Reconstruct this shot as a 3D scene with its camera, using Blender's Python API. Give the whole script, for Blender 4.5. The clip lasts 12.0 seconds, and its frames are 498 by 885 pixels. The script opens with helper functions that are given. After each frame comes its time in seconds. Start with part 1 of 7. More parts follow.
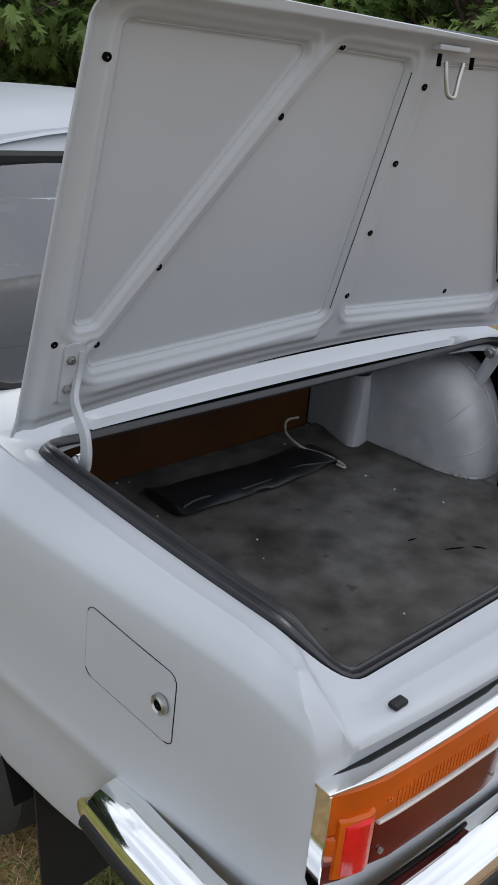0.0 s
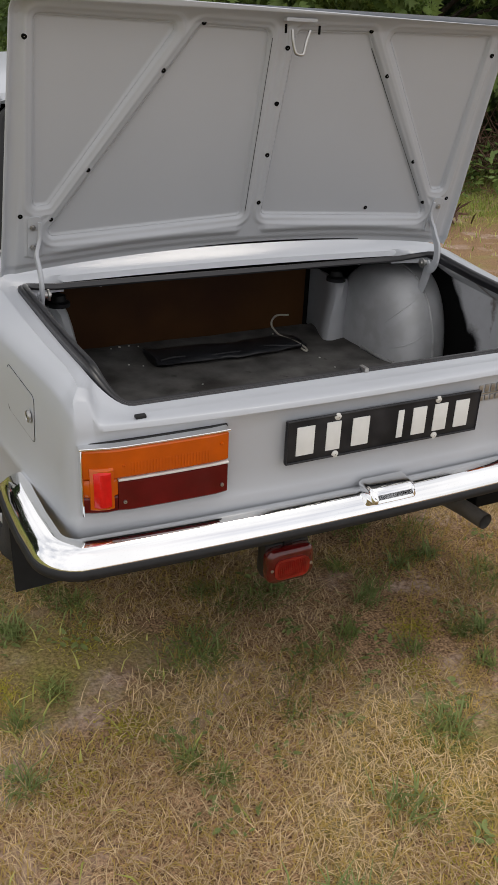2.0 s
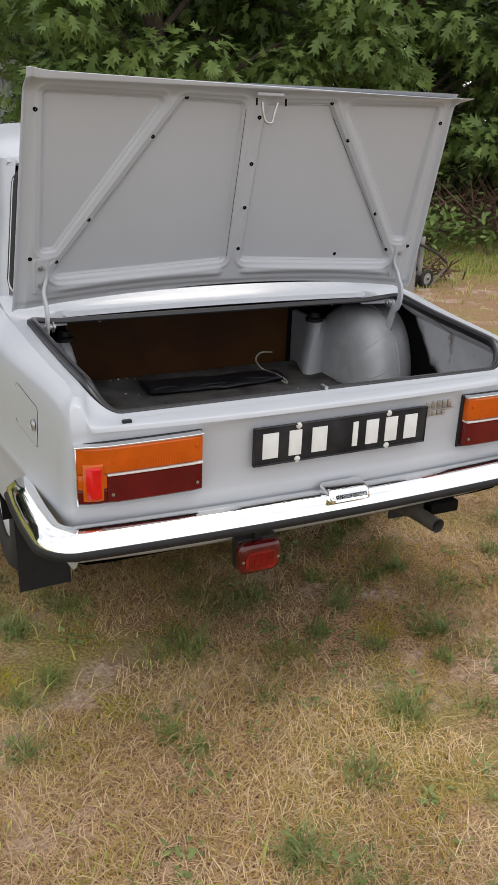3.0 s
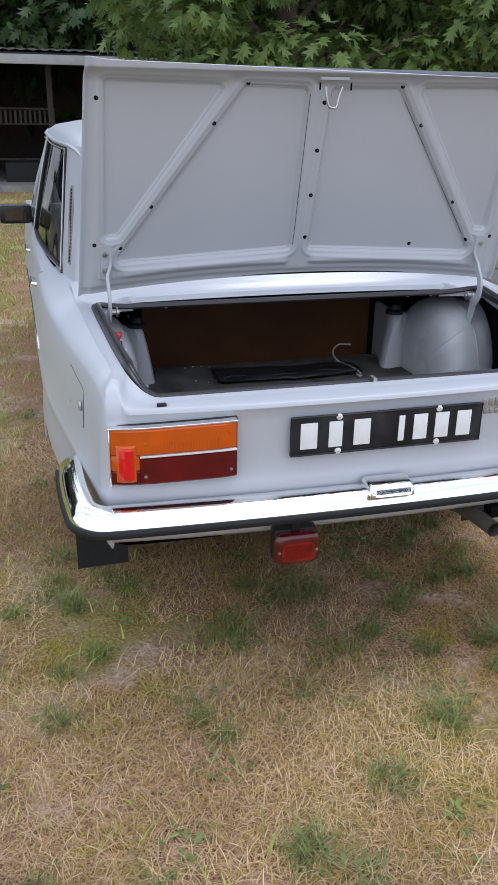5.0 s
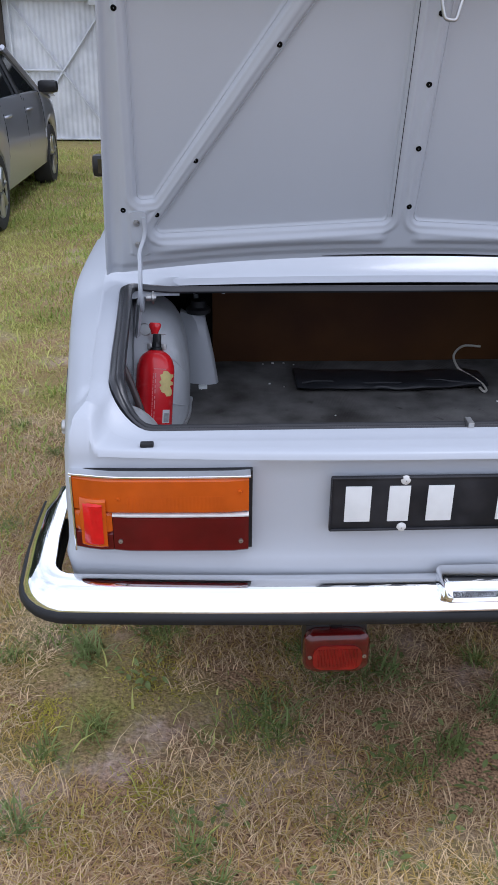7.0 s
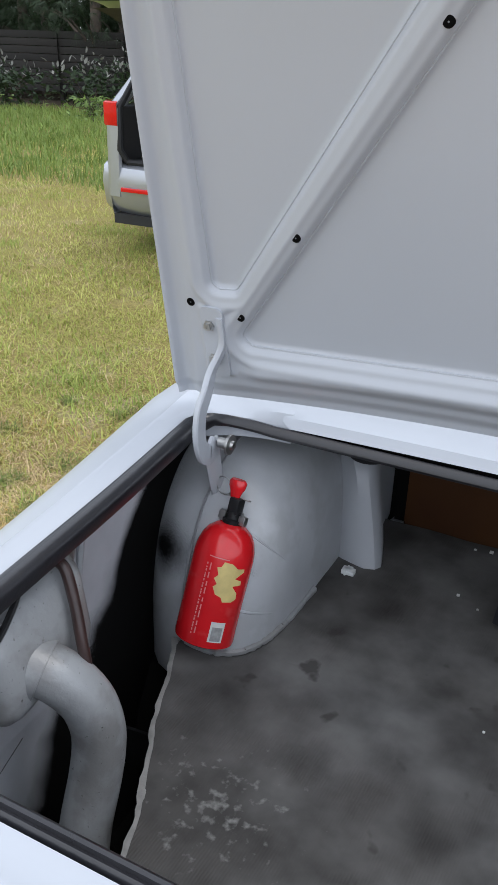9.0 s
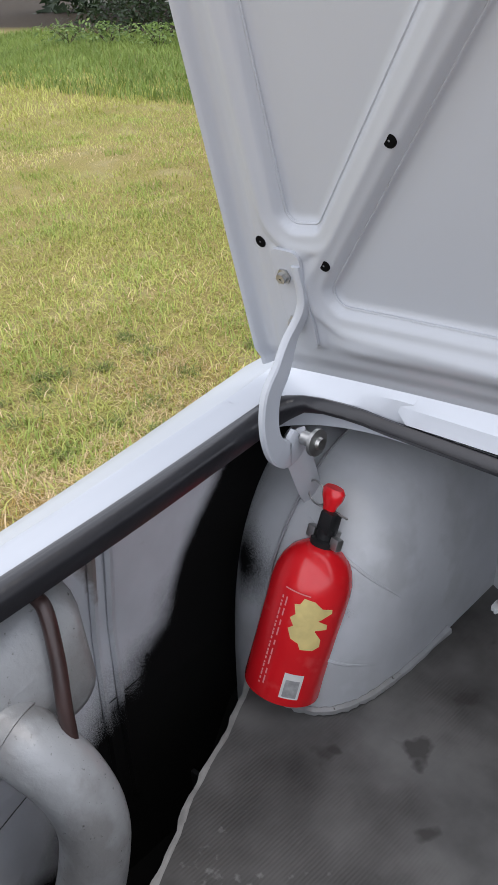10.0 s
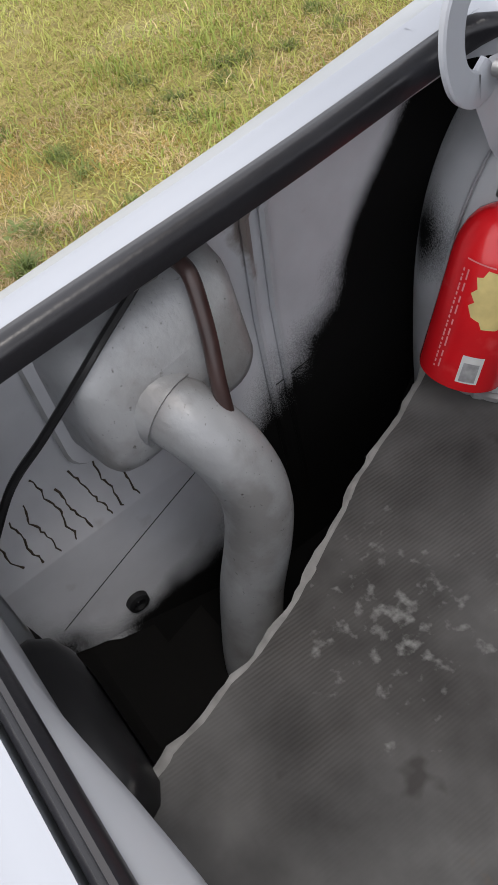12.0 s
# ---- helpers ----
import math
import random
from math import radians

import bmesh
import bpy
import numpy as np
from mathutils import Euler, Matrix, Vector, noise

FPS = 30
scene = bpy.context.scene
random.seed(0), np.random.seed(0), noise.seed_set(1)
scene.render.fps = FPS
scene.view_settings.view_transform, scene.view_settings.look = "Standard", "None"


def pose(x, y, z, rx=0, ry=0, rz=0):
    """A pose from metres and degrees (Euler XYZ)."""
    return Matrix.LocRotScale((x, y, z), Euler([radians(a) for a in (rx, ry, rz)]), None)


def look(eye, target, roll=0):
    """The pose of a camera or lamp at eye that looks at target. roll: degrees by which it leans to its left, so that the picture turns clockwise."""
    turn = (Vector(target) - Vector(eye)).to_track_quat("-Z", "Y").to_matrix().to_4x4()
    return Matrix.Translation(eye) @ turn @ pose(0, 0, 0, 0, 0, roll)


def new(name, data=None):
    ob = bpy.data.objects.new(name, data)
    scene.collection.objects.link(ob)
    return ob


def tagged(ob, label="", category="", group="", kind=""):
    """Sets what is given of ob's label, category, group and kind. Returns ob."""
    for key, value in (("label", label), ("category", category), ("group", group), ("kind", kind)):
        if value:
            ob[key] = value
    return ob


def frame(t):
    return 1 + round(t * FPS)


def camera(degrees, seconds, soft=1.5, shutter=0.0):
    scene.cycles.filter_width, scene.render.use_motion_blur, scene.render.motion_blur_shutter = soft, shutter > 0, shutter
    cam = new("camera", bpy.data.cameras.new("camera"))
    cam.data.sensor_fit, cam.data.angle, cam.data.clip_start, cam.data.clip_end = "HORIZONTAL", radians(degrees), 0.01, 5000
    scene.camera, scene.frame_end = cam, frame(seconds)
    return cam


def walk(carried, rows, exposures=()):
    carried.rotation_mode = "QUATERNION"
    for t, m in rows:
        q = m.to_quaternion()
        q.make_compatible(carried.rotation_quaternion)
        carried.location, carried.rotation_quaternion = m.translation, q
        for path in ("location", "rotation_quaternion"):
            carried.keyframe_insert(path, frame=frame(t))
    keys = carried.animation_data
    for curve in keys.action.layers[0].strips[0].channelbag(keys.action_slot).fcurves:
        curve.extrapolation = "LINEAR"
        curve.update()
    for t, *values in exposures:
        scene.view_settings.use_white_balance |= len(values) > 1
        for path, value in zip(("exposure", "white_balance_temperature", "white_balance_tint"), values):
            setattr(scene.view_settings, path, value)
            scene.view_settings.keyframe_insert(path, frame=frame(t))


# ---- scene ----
cam = camera(33.3, 12.0)
PATH = [
    (0, (-1.241, -0.383, 1.492), (0.018, 0.956, 0.702), 4.4),
    (0.5, (-1.12, -0.611, 1.484), (-0.15, 0.915, 0.629), 3.4),
    (1, (-1.16, -0.868, 1.476), (-0.234, 0.679, 0.61), 3.5),
    (1.5, (-1.117, -1.137, 1.503), (-0.213, 0.411, 0.615), 3.7),
    (2, (-1.051, -1.391, 1.531), (-0.239, 0.212, 0.653), 2.6),
    (2.5, (-1.095, -1.578, 1.551), (-0.295, 0.076, 0.759), 2.4),
    (2.7, (-1.118, -1.634, 1.533), (-0.309, 0.032, 0.778), 2.2),
    (4.3, (-0.896, -1.917, 1.547), (-0.24, -0.185, 0.795), 2.2),
    (4.5, (-0.898, -1.901, 1.54), (-0.298, -0.149, 0.785), 1.9),
    (5, (-0.868, -1.786, 1.516), (-0.366, -0.007, 0.751), 1.0),
    (5.5, (-0.844, -1.576, 1.514), (-0.355, 0.19, 0.713), 1.4),
    (6, (-0.712, -1.436, 1.488), (-0.33, 0.351, 0.673), 1.2),
    (6.5, (-0.543, -1.332, 1.472), (-0.345, 0.476, 0.642), 0.6),
    (7, (-0.465, -1.215, 1.45), (-0.365, 0.586, 0.587), 0.6),
    (7.2, (-0.429, -1.135, 1.451), (-0.349, 0.663, 0.579), 0.9),
    (8.8, (-0.049, -0.3, 1.435), (-0.82, 1.324, 0.559), 2.2),
    (9, (-0.086, -0.241, 1.427), (-0.893, 1.372, 0.563), 1.8),
    (9.5, (-0.127, -0.071, 1.395), (-1.134, 1.416, 0.515), -0.9),
    (10, (-0.119, 0.123, 1.339), (-1.333, 1.363, 0.347), -2.9),
    (10.5, (-0.129, 0.174, 1.294), (-1.421, 1.206, 0.168), -5.9),
    (11, (-0.144, 0.174, 1.243), (-1.441, 0.939, -0.073), -11.0),
    (11.5, (-0.148, 0.167, 1.245), (-1.387, 0.776, -0.203), -14.3),
    (12, (-0.129, 0.17, 1.254), (-1.376, 0.732, -0.206), -16.6),
]
EXPOSURES = [(0, -0.05, 6350, 10), (1.0, -0.12, 6650, 12), (1.6, -0.12, 6850, 12), (2.1, -0.04, 7000, 12), (2.5, 0.20, 7000, 12), (4.3, 0.28, 6020, 13), (5.5, 0.3, 5920, 15), (7.2, 0.25, 5700, 16), (8.8, 0.52, 6100, 10), (10, 0.68, 6350, 13), (11, 0.76, 6500, 13), (12, 0.58, 6700, 13)]
walk(cam, [(t, look(e, g, r)) for t, e, g, r in PATH], EXPOSURES)

# ---- world and light ----
world = bpy.data.worlds.new("overcast_sky")
scene.world = world
world.use_nodes = True
wn, wl = world.node_tree.nodes, world.node_tree.links
wn.clear()
w_out = wn.new("ShaderNodeOutputWorld")
w_bg = wn.new("ShaderNodeBackground")
w_sky = wn.new("ShaderNodeTexSky")
w_sky.sky_type = "NISHITA"
w_sky.sun_disc = False
w_sky.sun_elevation = radians(52)
w_sky.sun_rotation = radians(200)
w_sky.dust_density = 3.0
w_tex = wn.new("ShaderNodeTexCoord")
w_noise = wn.new("ShaderNodeTexNoise")
w_noise.inputs["Scale"].default_value = 2.6
w_noise.inputs["Detail"].default_value = 6.0
w_ramp = wn.new("ShaderNodeValToRGB")
w_ramp.color_ramp.elements[0].position = 0.30
w_ramp.color_ramp.elements[1].position = 0.56
w_ramp.color_ramp.elements[0].color = (0.45, 0.45, 0.45, 1)
w_mix = wn.new("ShaderNodeMixRGB")
w_mix.inputs[2].default_value = (8.6, 8.9, 9.4, 1)
wl.new(w_tex.outputs["Generated"], w_noise.inputs["Vector"])
wl.new(w_noise.outputs["Fac"], w_ramp.inputs["Fac"])
wl.new(w_ramp.outputs["Color"], w_mix.inputs[0])
wl.new(w_sky.outputs["Color"], w_mix.inputs[1])
wl.new(w_mix.outputs["Color"], w_bg.inputs["Color"])
w_bg.inputs["Strength"].default_value = 0.135
wl.new(w_bg.outputs["Background"], w_out.inputs["Surface"])

sun_data = bpy.data.lights.new("sun", "SUN")
sun_data.energy = 0.6
sun_data.angle = radians(18)
sun_data.color = (1.0, 0.96, 0.9)
sun = new("sun", sun_data)
sun.matrix_world = look((5, 0, 14), (0, 0, 0))


# ---- materials ----
def material(name, color, rough=0.5, metal=0.0, var=0.12, scale=8.0, bump=0.0, bump_scale=60.0, coat=0.0,
             second=None, second_scale=3.0, second_cut=(0.45, 0.65), island=0.0, obj_random=0.0, spec=0.5, trans=0.0, sub=0.0,
             detail=5.0):
    """A node material: base colour with variation at two scales, an optional second tone in patches, fine relief."""
    m = bpy.data.materials.new(name)
    m.use_nodes = True
    nt = m.node_tree
    N, L = nt.nodes, nt.links
    b = N["Principled BSDF"]
    tc = N.new("ShaderNodeTexCoord")
    n1 = N.new("ShaderNodeTexNoise")
    n1.inputs["Scale"].default_value = scale
    n1.inputs["Detail"].default_value = detail
    L.new(tc.outputs["Object"], n1.inputs["Vector"])
    hsv = N.new("ShaderNodeHueSaturation")
    hsv.inputs["Color"].default_value = (*color, 1)
    mr = N.new("ShaderNodeMapRange")
    mr.inputs["From Min"].default_value, mr.inputs["From Max"].default_value = 0.25, 0.75
    mr.inputs["To Min"].default_value, mr.inputs["To Max"].default_value = 1 - var, 1 + var
    L.new(n1.outputs["Fac"], mr.inputs["Value"])
    value = mr.outputs["Result"]
    col_in = None
    if second:
        n2 = N.new("ShaderNodeTexNoise")
        n2.inputs["Scale"].default_value = second_scale
        n2.inputs["Detail"].default_value = 4
        L.new(tc.outputs["Object"], n2.inputs["Vector"])
        cr = N.new("ShaderNodeValToRGB")
        cr.color_ramp.elements[0].position, cr.color_ramp.elements[1].position = second_cut
        L.new(n2.outputs["Fac"], cr.inputs["Fac"])
        mx = N.new("ShaderNodeMixRGB")
        mx.inputs[1].default_value = (*color, 1)
        mx.inputs[2].default_value = (*second, 1)
        L.new(cr.outputs["Color"], mx.inputs[0])
        col_in = mx.outputs["Color"]
        L.new(col_in, hsv.inputs["Color"])
    if island or obj_random:
        src = N.new("ShaderNodeNewGeometry").outputs["Random Per Island"] if island else N.new("ShaderNodeObjectInfo").outputs["Random"]
        amp = island or obj_random
        mr2 = N.new("ShaderNodeMapRange")
        mr2.inputs["To Min"].default_value, mr2.inputs["To Max"].default_value = 1 - amp, 1 + amp
        L.new(src, mr2.inputs["Value"])
        mul = N.new("ShaderNodeMath")
        mul.operation = "MULTIPLY"
        L.new(value, mul.inputs[0])
        L.new(mr2.outputs["Result"], mul.inputs[1])
        value = mul.outputs[0]
    L.new(value, hsv.inputs["Value"])
    L.new(hsv.outputs["Color"], b.inputs["Base Color"])
    rr = N.new("ShaderNodeMapRange")
    rr.inputs["To Min"].default_value, rr.inputs["To Max"].default_value = max(0.0, rough * 0.8), min(1.0, rough * 1.2)
    L.new(n1.outputs["Fac"], rr.inputs["Value"])
    L.new(rr.outputs["Result"], b.inputs["Roughness"])
    b.inputs["Metallic"].default_value = metal
    b.inputs["Specular IOR Level"].default_value = spec
    b.inputs["Coat Weight"].default_value = coat
    b.inputs["Coat Roughness"].default_value = 0.06
    b.inputs["Transmission Weight"].default_value = trans
    if sub:
        b.inputs["Subsurface Weight"].default_value = sub
        b.inputs["Subsurface Radius"].default_value = (0.01, 0.01, 0.01)
    if bump:
        nb = N.new("ShaderNodeTexNoise")
        nb.inputs["Scale"].default_value = bump_scale
        nb.inputs["Detail"].default_value = 4
        L.new(tc.outputs["Object"], nb.inputs["Vector"])
        bp = N.new("ShaderNodeBump")
        bp.inputs["Strength"].default_value = bump
        bp.inputs["Distance"].default_value = 0.004
        L.new(nb.outputs["Fac"], bp.inputs["Height"])
        L.new(bp.outputs["Normal"], b.inputs["Normal"])
    return m


PAINT = material("grey_car_paint", (0.435, 0.460, 0.500), 0.38, var=0.03, scale=3, coat=0.10, bump=0.02, bump_scale=5)
PAINT_IN = material("grey_inner_paint", (0.43, 0.447, 0.475), 0.42, var=0.05, scale=6, coat=0.12, bump=0.03, bump_scale=40)
RUBBER = material("black_rubber", (0.014, 0.0145, 0.016), 0.55, var=0.25, scale=30, bump=0.1, bump_scale=120, spec=0.3)
RUBBER_GREY = material("worn_grey_rubber", (0.014, 0.014, 0.017), 0.30, var=0.2, scale=14, bump=0.08, bump_scale=150, spec=0.6)
CHROME = material("chrome", (0.86, 0.87, 0.88), 0.06, metal=1.0, var=0.03, scale=12, bump=0.012, bump_scale=14)
STEEL = material("zinc_steel", (0.45, 0.45, 0.44), 0.4, metal=1.0, var=0.15, scale=40)
AMBER = material("amber_lens", (0.52, 0.088, 0.003), 0.16, var=0.14, scale=20, coat=0.15, spec=0.35)
RED_LENS = material("dark_red_lens", (0.105, 0.004, 0.005), 0.16, var=0.3, scale=12, coat=0.1, spec=0.35)
RED_REFLECTOR = material("red_reflector", (0.62, 0.010, 0.009), 0.16, var=0.1, scale=60, coat=0.1, spec=0.35, bump=0.2, bump_scale=220)
BLACK_PLASTIC = material("black_plastic", (0.012, 0.012, 0.013), 0.34, var=0.2, scale=18, bump=0.05, bump_scale=90, spec=0.4)
HOLE = material("dark_hole", (0.004, 0.004, 0.004), 0.95, var=0.1, spec=0.05)
# one near-black for underbody, boot foot, bulkhead, shelf underside and thin seams
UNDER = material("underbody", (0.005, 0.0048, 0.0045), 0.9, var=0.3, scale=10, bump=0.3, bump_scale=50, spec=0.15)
PLATE = material("plate_black", (0.012, 0.013, 0.016), 0.45, var=0.3, scale=20, second=(0.03, 0.03, 0.034), second_scale=9, spec=0.25)
PLATE_WHITE = material("plate_white", (0.74, 0.76, 0.76), 0.5, var=0.06, scale=30)
TYRE = material("tyre", (0.025, 0.025, 0.026), 0.8, var=0.2, scale=30, bump=0.3, bump_scale=70)
RIM = material("silver_wheel", (0.52, 0.53, 0.53), 0.35, metal=0.35, var=0.06, scale=14)
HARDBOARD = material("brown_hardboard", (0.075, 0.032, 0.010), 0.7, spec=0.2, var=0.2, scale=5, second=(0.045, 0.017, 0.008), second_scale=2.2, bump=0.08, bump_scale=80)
BAG = material("black_vinyl", (0.012, 0.013, 0.016), 0.42, var=0.2, scale=12, bump=0.15, bump_scale=30)
WIRE = material("grey_wire", (0.42, 0.41, 0.36), 0.5, var=0.15, scale=40)
EXT_RED = material("red_enamel", (0.64, 0.011, 0.016), 0.25, var=0.10, scale=14, coat=0.3, second=(0.70, 0.06, 0.06), second_scale=26, second_cut=(0.58, 0.74), bump=0.04, bump_scale=40)
EXT_YELLOW = material("worn_yellow_label", (0.62, 0.50, 0.20), 0.6, var=0.18, scale=50)
LABEL_WHITE = material("pale_label", (0.62, 0.62, 0.60), 0.5, var=0.1, scale=60)
LABEL_GREY = material("grey_code_label", (0.30, 0.30, 0.30), 0.5, var=0.3, scale=140)
CONCRETE = material("concrete", (0.30, 0.295, 0.28), 0.9, var=0.15, scale=14, bump=0.5, bump_scale=60, second=(0.22, 0.22, 0.21), second_scale=5)
BEIGE = material("beige_block", (0.50, 0.44, 0.33), 0.9, var=0.08, scale=14, bump=0.3, bump_scale=70)
LOG_BARK = material("log_bark", (0.33, 0.22, 0.135), 0.9, var=0.3, scale=20, bump=0.7, bump_scale=40, obj_random=0.2)
WHITE_METAL = material("white_corrugated", (0.66, 0.68, 0.71), 0.5, var=0.06, scale=4, second=(0.52, 0.54, 0.57), second_scale=2.5, bump=0.05, bump_scale=30)
GREY_METAL = material("grey_corrugated", (0.40, 0.42, 0.45), 0.55, var=0.08, scale=4)
FASCIA = material("grey_painted_board", (0.42, 0.43, 0.43), 0.7, var=0.12, scale=8, bump=0.2, bump_scale=40)
DARK_WOOD = material("dark_timber", (0.045, 0.035, 0.028), 0.85, var=0.3, scale=12, bump=0.4, bump_scale=40, obj_random=0.2)
GREY_WOOD = material("weathered_board", (0.15, 0.13, 0.11), 0.85, var=0.3, scale=10, bump=0.4, bump_scale=40, obj_random=0.25)
ROOFING = material("dark_roofing", (0.05, 0.048, 0.045), 0.9, var=0.3, scale=10, bump=0.3, bump_scale=40)
SILVER = material("silver_metallic", (0.40, 0.42, 0.46), 0.30, metal=0.55, var=0.03, scale=3, coat=0.7)
DARK_GLASS = material("tinted_glass", (0.012, 0.014, 0.016), 0.05, var=0.1, spec=0.6, coat=0.3)
INTERIOR = material("dark_interior", (0.02, 0.02, 0.021), 0.8, var=0.3, scale=12, bump=0.2)
GREY_TRIM = material("grey_trim", (0.22, 0.22, 0.22), 0.7, var=0.1, scale=12)
CLOTH = material("checked_cloth", (0.55, 0.47, 0.30), 0.9, var=0.3, scale=30, bump=0.5, bump_scale=60, second=(0.25, 0.2, 0.12), second_scale=25)
ALLOY = material("alloy_wheel", (0.55, 0.56, 0.57), 0.3, metal=0.9, var=0.05)
BARK = material("tree_bark", (0.085, 0.065, 0.05), 0.95, var=0.35, scale=14, bump=0.9, bump_scale=26, second=(0.05, 0.04, 0.032), second_scale=6)
TWIG = material("dry_branches", (0.13, 0.075, 0.05), 0.9, var=0.35, scale=14, bump=0.4, island=0.3)


def glass_material(name, tint=(0.85, 0.9, 0.9), haze=0.0):
    m = bpy.data.materials.new(name)
    m.use_nodes = True
    N, L = m.node_tree.nodes, m.node_tree.links
    N.clear()
    out = N.new("ShaderNodeOutputMaterial")
    tr = N.new("ShaderNodeBsdfTransparent")
    tr.inputs["Color"].default_value = (*tint, 1)
    gl = N.new("ShaderNodeBsdfGlossy")
    gl.inputs["Roughness"].default_value = 0.02
    fr = N.new("ShaderNodeFresnel")
    fr.inputs["IOR"].default_value = 1.5
    mx = N.new("ShaderNodeMixShader")
    ad = N.new("ShaderNodeMath")
    ad.inputs[1].default_value = haze
    L.new(fr.outputs["Fac"], ad.inputs[0])
    L.new(ad.outputs[0], mx.inputs["Fac"])
    L.new(tr.outputs[0], mx.inputs[1])
    L.new(gl.outputs[0], mx.inputs[2])
    L.new(mx.outputs[0], out.inputs["Surface"])
    return m


GLASS = glass_material("clear_glass", haze=0.05)
SIDE_GLASS = glass_material("dusty_side_glass", tint=(0.30, 0.33, 0.33), haze=0.10)
REAR_GLASS = glass_material("coated_rear_glass", haze=0.20)


def leaf_material(name, a, b_col, rough=0.5, trans=0.25):
    """Leaves and blades: each island takes its own tone between two greens; light passes through a little."""
    m = bpy.data.materials.new(name)
    m.use_nodes = True
    N, L = m.node_tree.nodes, m.node_tree.links
    N.clear()
    out = N.new("ShaderNodeOutputMaterial")
    geo = N.new("ShaderNodeNewGeometry")
    tc = N.new("ShaderNodeTexCoord")
    n1 = N.new("ShaderNodeTexNoise")
    n1.inputs["Scale"].default_value = 1.3
    L.new(tc.outputs["Object"], n1.inputs["Vector"])
    add = N.new("ShaderNodeMath")
    add.operation = "MULTIPLY_ADD"
    add.inputs[1].default_value = 0.55
    L.new(geo.outputs["Random Per Island"], add.inputs[0])
    sub = N.new("ShaderNodeMapRange")
    sub.inputs["From Min"].default_value, sub.inputs["From Max"].default_value = 0.35, 0.65
    sub.inputs["To Min"].default_value, sub.inputs["To Max"].default_value = 0.0, 0.45
    L.new(n1.outputs["Fac"], sub.inputs["Value"])
    L.new(sub.outputs["Result"], add.inputs[2])
    cr = N.new("ShaderNodeValToRGB")
    cr.color_ramp.elements[0].color = (*a, 1)
    cr.color_ramp.elements[1].color = (*b_col, 1)
    L.new(add.outputs[0], cr.inputs["Fac"])
    di = N.new("ShaderNodeBsdfPrincipled")
    di.inputs["Roughness"].default_value = rough
    di.inputs["Specular IOR Level"].default_value = 0.3
    L.new(cr.outputs["Color"], di.inputs["Base Color"])
    tl = N.new("ShaderNodeBsdfTranslucent")
    L.new(cr.outputs["Color"], tl.inputs["Color"])
    mx = N.new("ShaderNodeMixShader")
    mx.inputs["Fac"].default_value = trans
    L.new(di.outputs[0], mx.inputs[1])
    L.new(tl.outputs[0], mx.inputs[2])
    L.new(mx.outputs[0], out.inputs["Surface"])
    return m


OAK_LEAF = leaf_material("oak_leaf", (0.065, 0.118, 0.034), (0.27, 0.38, 0.115), 0.45, 0.35)
# darker copy of the oak leaf: the back wood's shade is in its colour
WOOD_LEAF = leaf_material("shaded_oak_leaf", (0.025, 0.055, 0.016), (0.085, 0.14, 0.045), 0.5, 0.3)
FENCE_WOOD = material("dark_fence_board", (0.017, 0.015, 0.0125), 0.9, var=0.3, scale=10, bump=0.4, bump_scale=40, obj_random=0.25)
MIRROR = material("dark_mirror", (0.10, 0.105, 0.11), 0.04, metal=1.0, var=0.05)
PINE_LEAF = leaf_material("conifer_needles", (0.016, 0.030, 0.014), (0.040, 0.065, 0.028))
GRASS_DRY = leaf_material("dry_grass", (0.25, 0.160, 0.085), (1.0, 0.80, 0.50), 0.7, 0.35)
MEADOW = leaf_material("meadow_blades", (0.26, 0.30, 0.055), (0.66, 0.64, 0.22), 0.7, 0.35)
GRASS_MID = leaf_material("mixed_grass", (0.27, 0.195, 0.055), (0.68, 0.49, 0.17), 0.7, 0.35)
GRASS_GREEN = leaf_material("green_grass", (0.085, 0.125, 0.032), (0.30, 0.36, 0.11), 0.6, 0.35)
GRASS_TALL = leaf_material("tall_green_grass", (0.20, 0.27, 0.055), (0.46, 0.54, 0.15), 0.6, 0.4)
# tall grass darkened in its colour for the shade beside the wood
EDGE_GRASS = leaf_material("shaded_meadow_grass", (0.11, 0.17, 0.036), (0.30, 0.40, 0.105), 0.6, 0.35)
WEED = leaf_material("weed_leaf", (0.12, 0.165, 0.05), (0.29, 0.36, 0.13), 0.6, 0.35)
FLOWER = leaf_material("pale_blossom", (0.15, 0.155, 0.14), (0.30, 0.30, 0.27), 0.7)
MOSS = leaf_material("yellow_moss", (0.28, 0.26, 0.03), (0.52, 0.45, 0.07), 0.9)


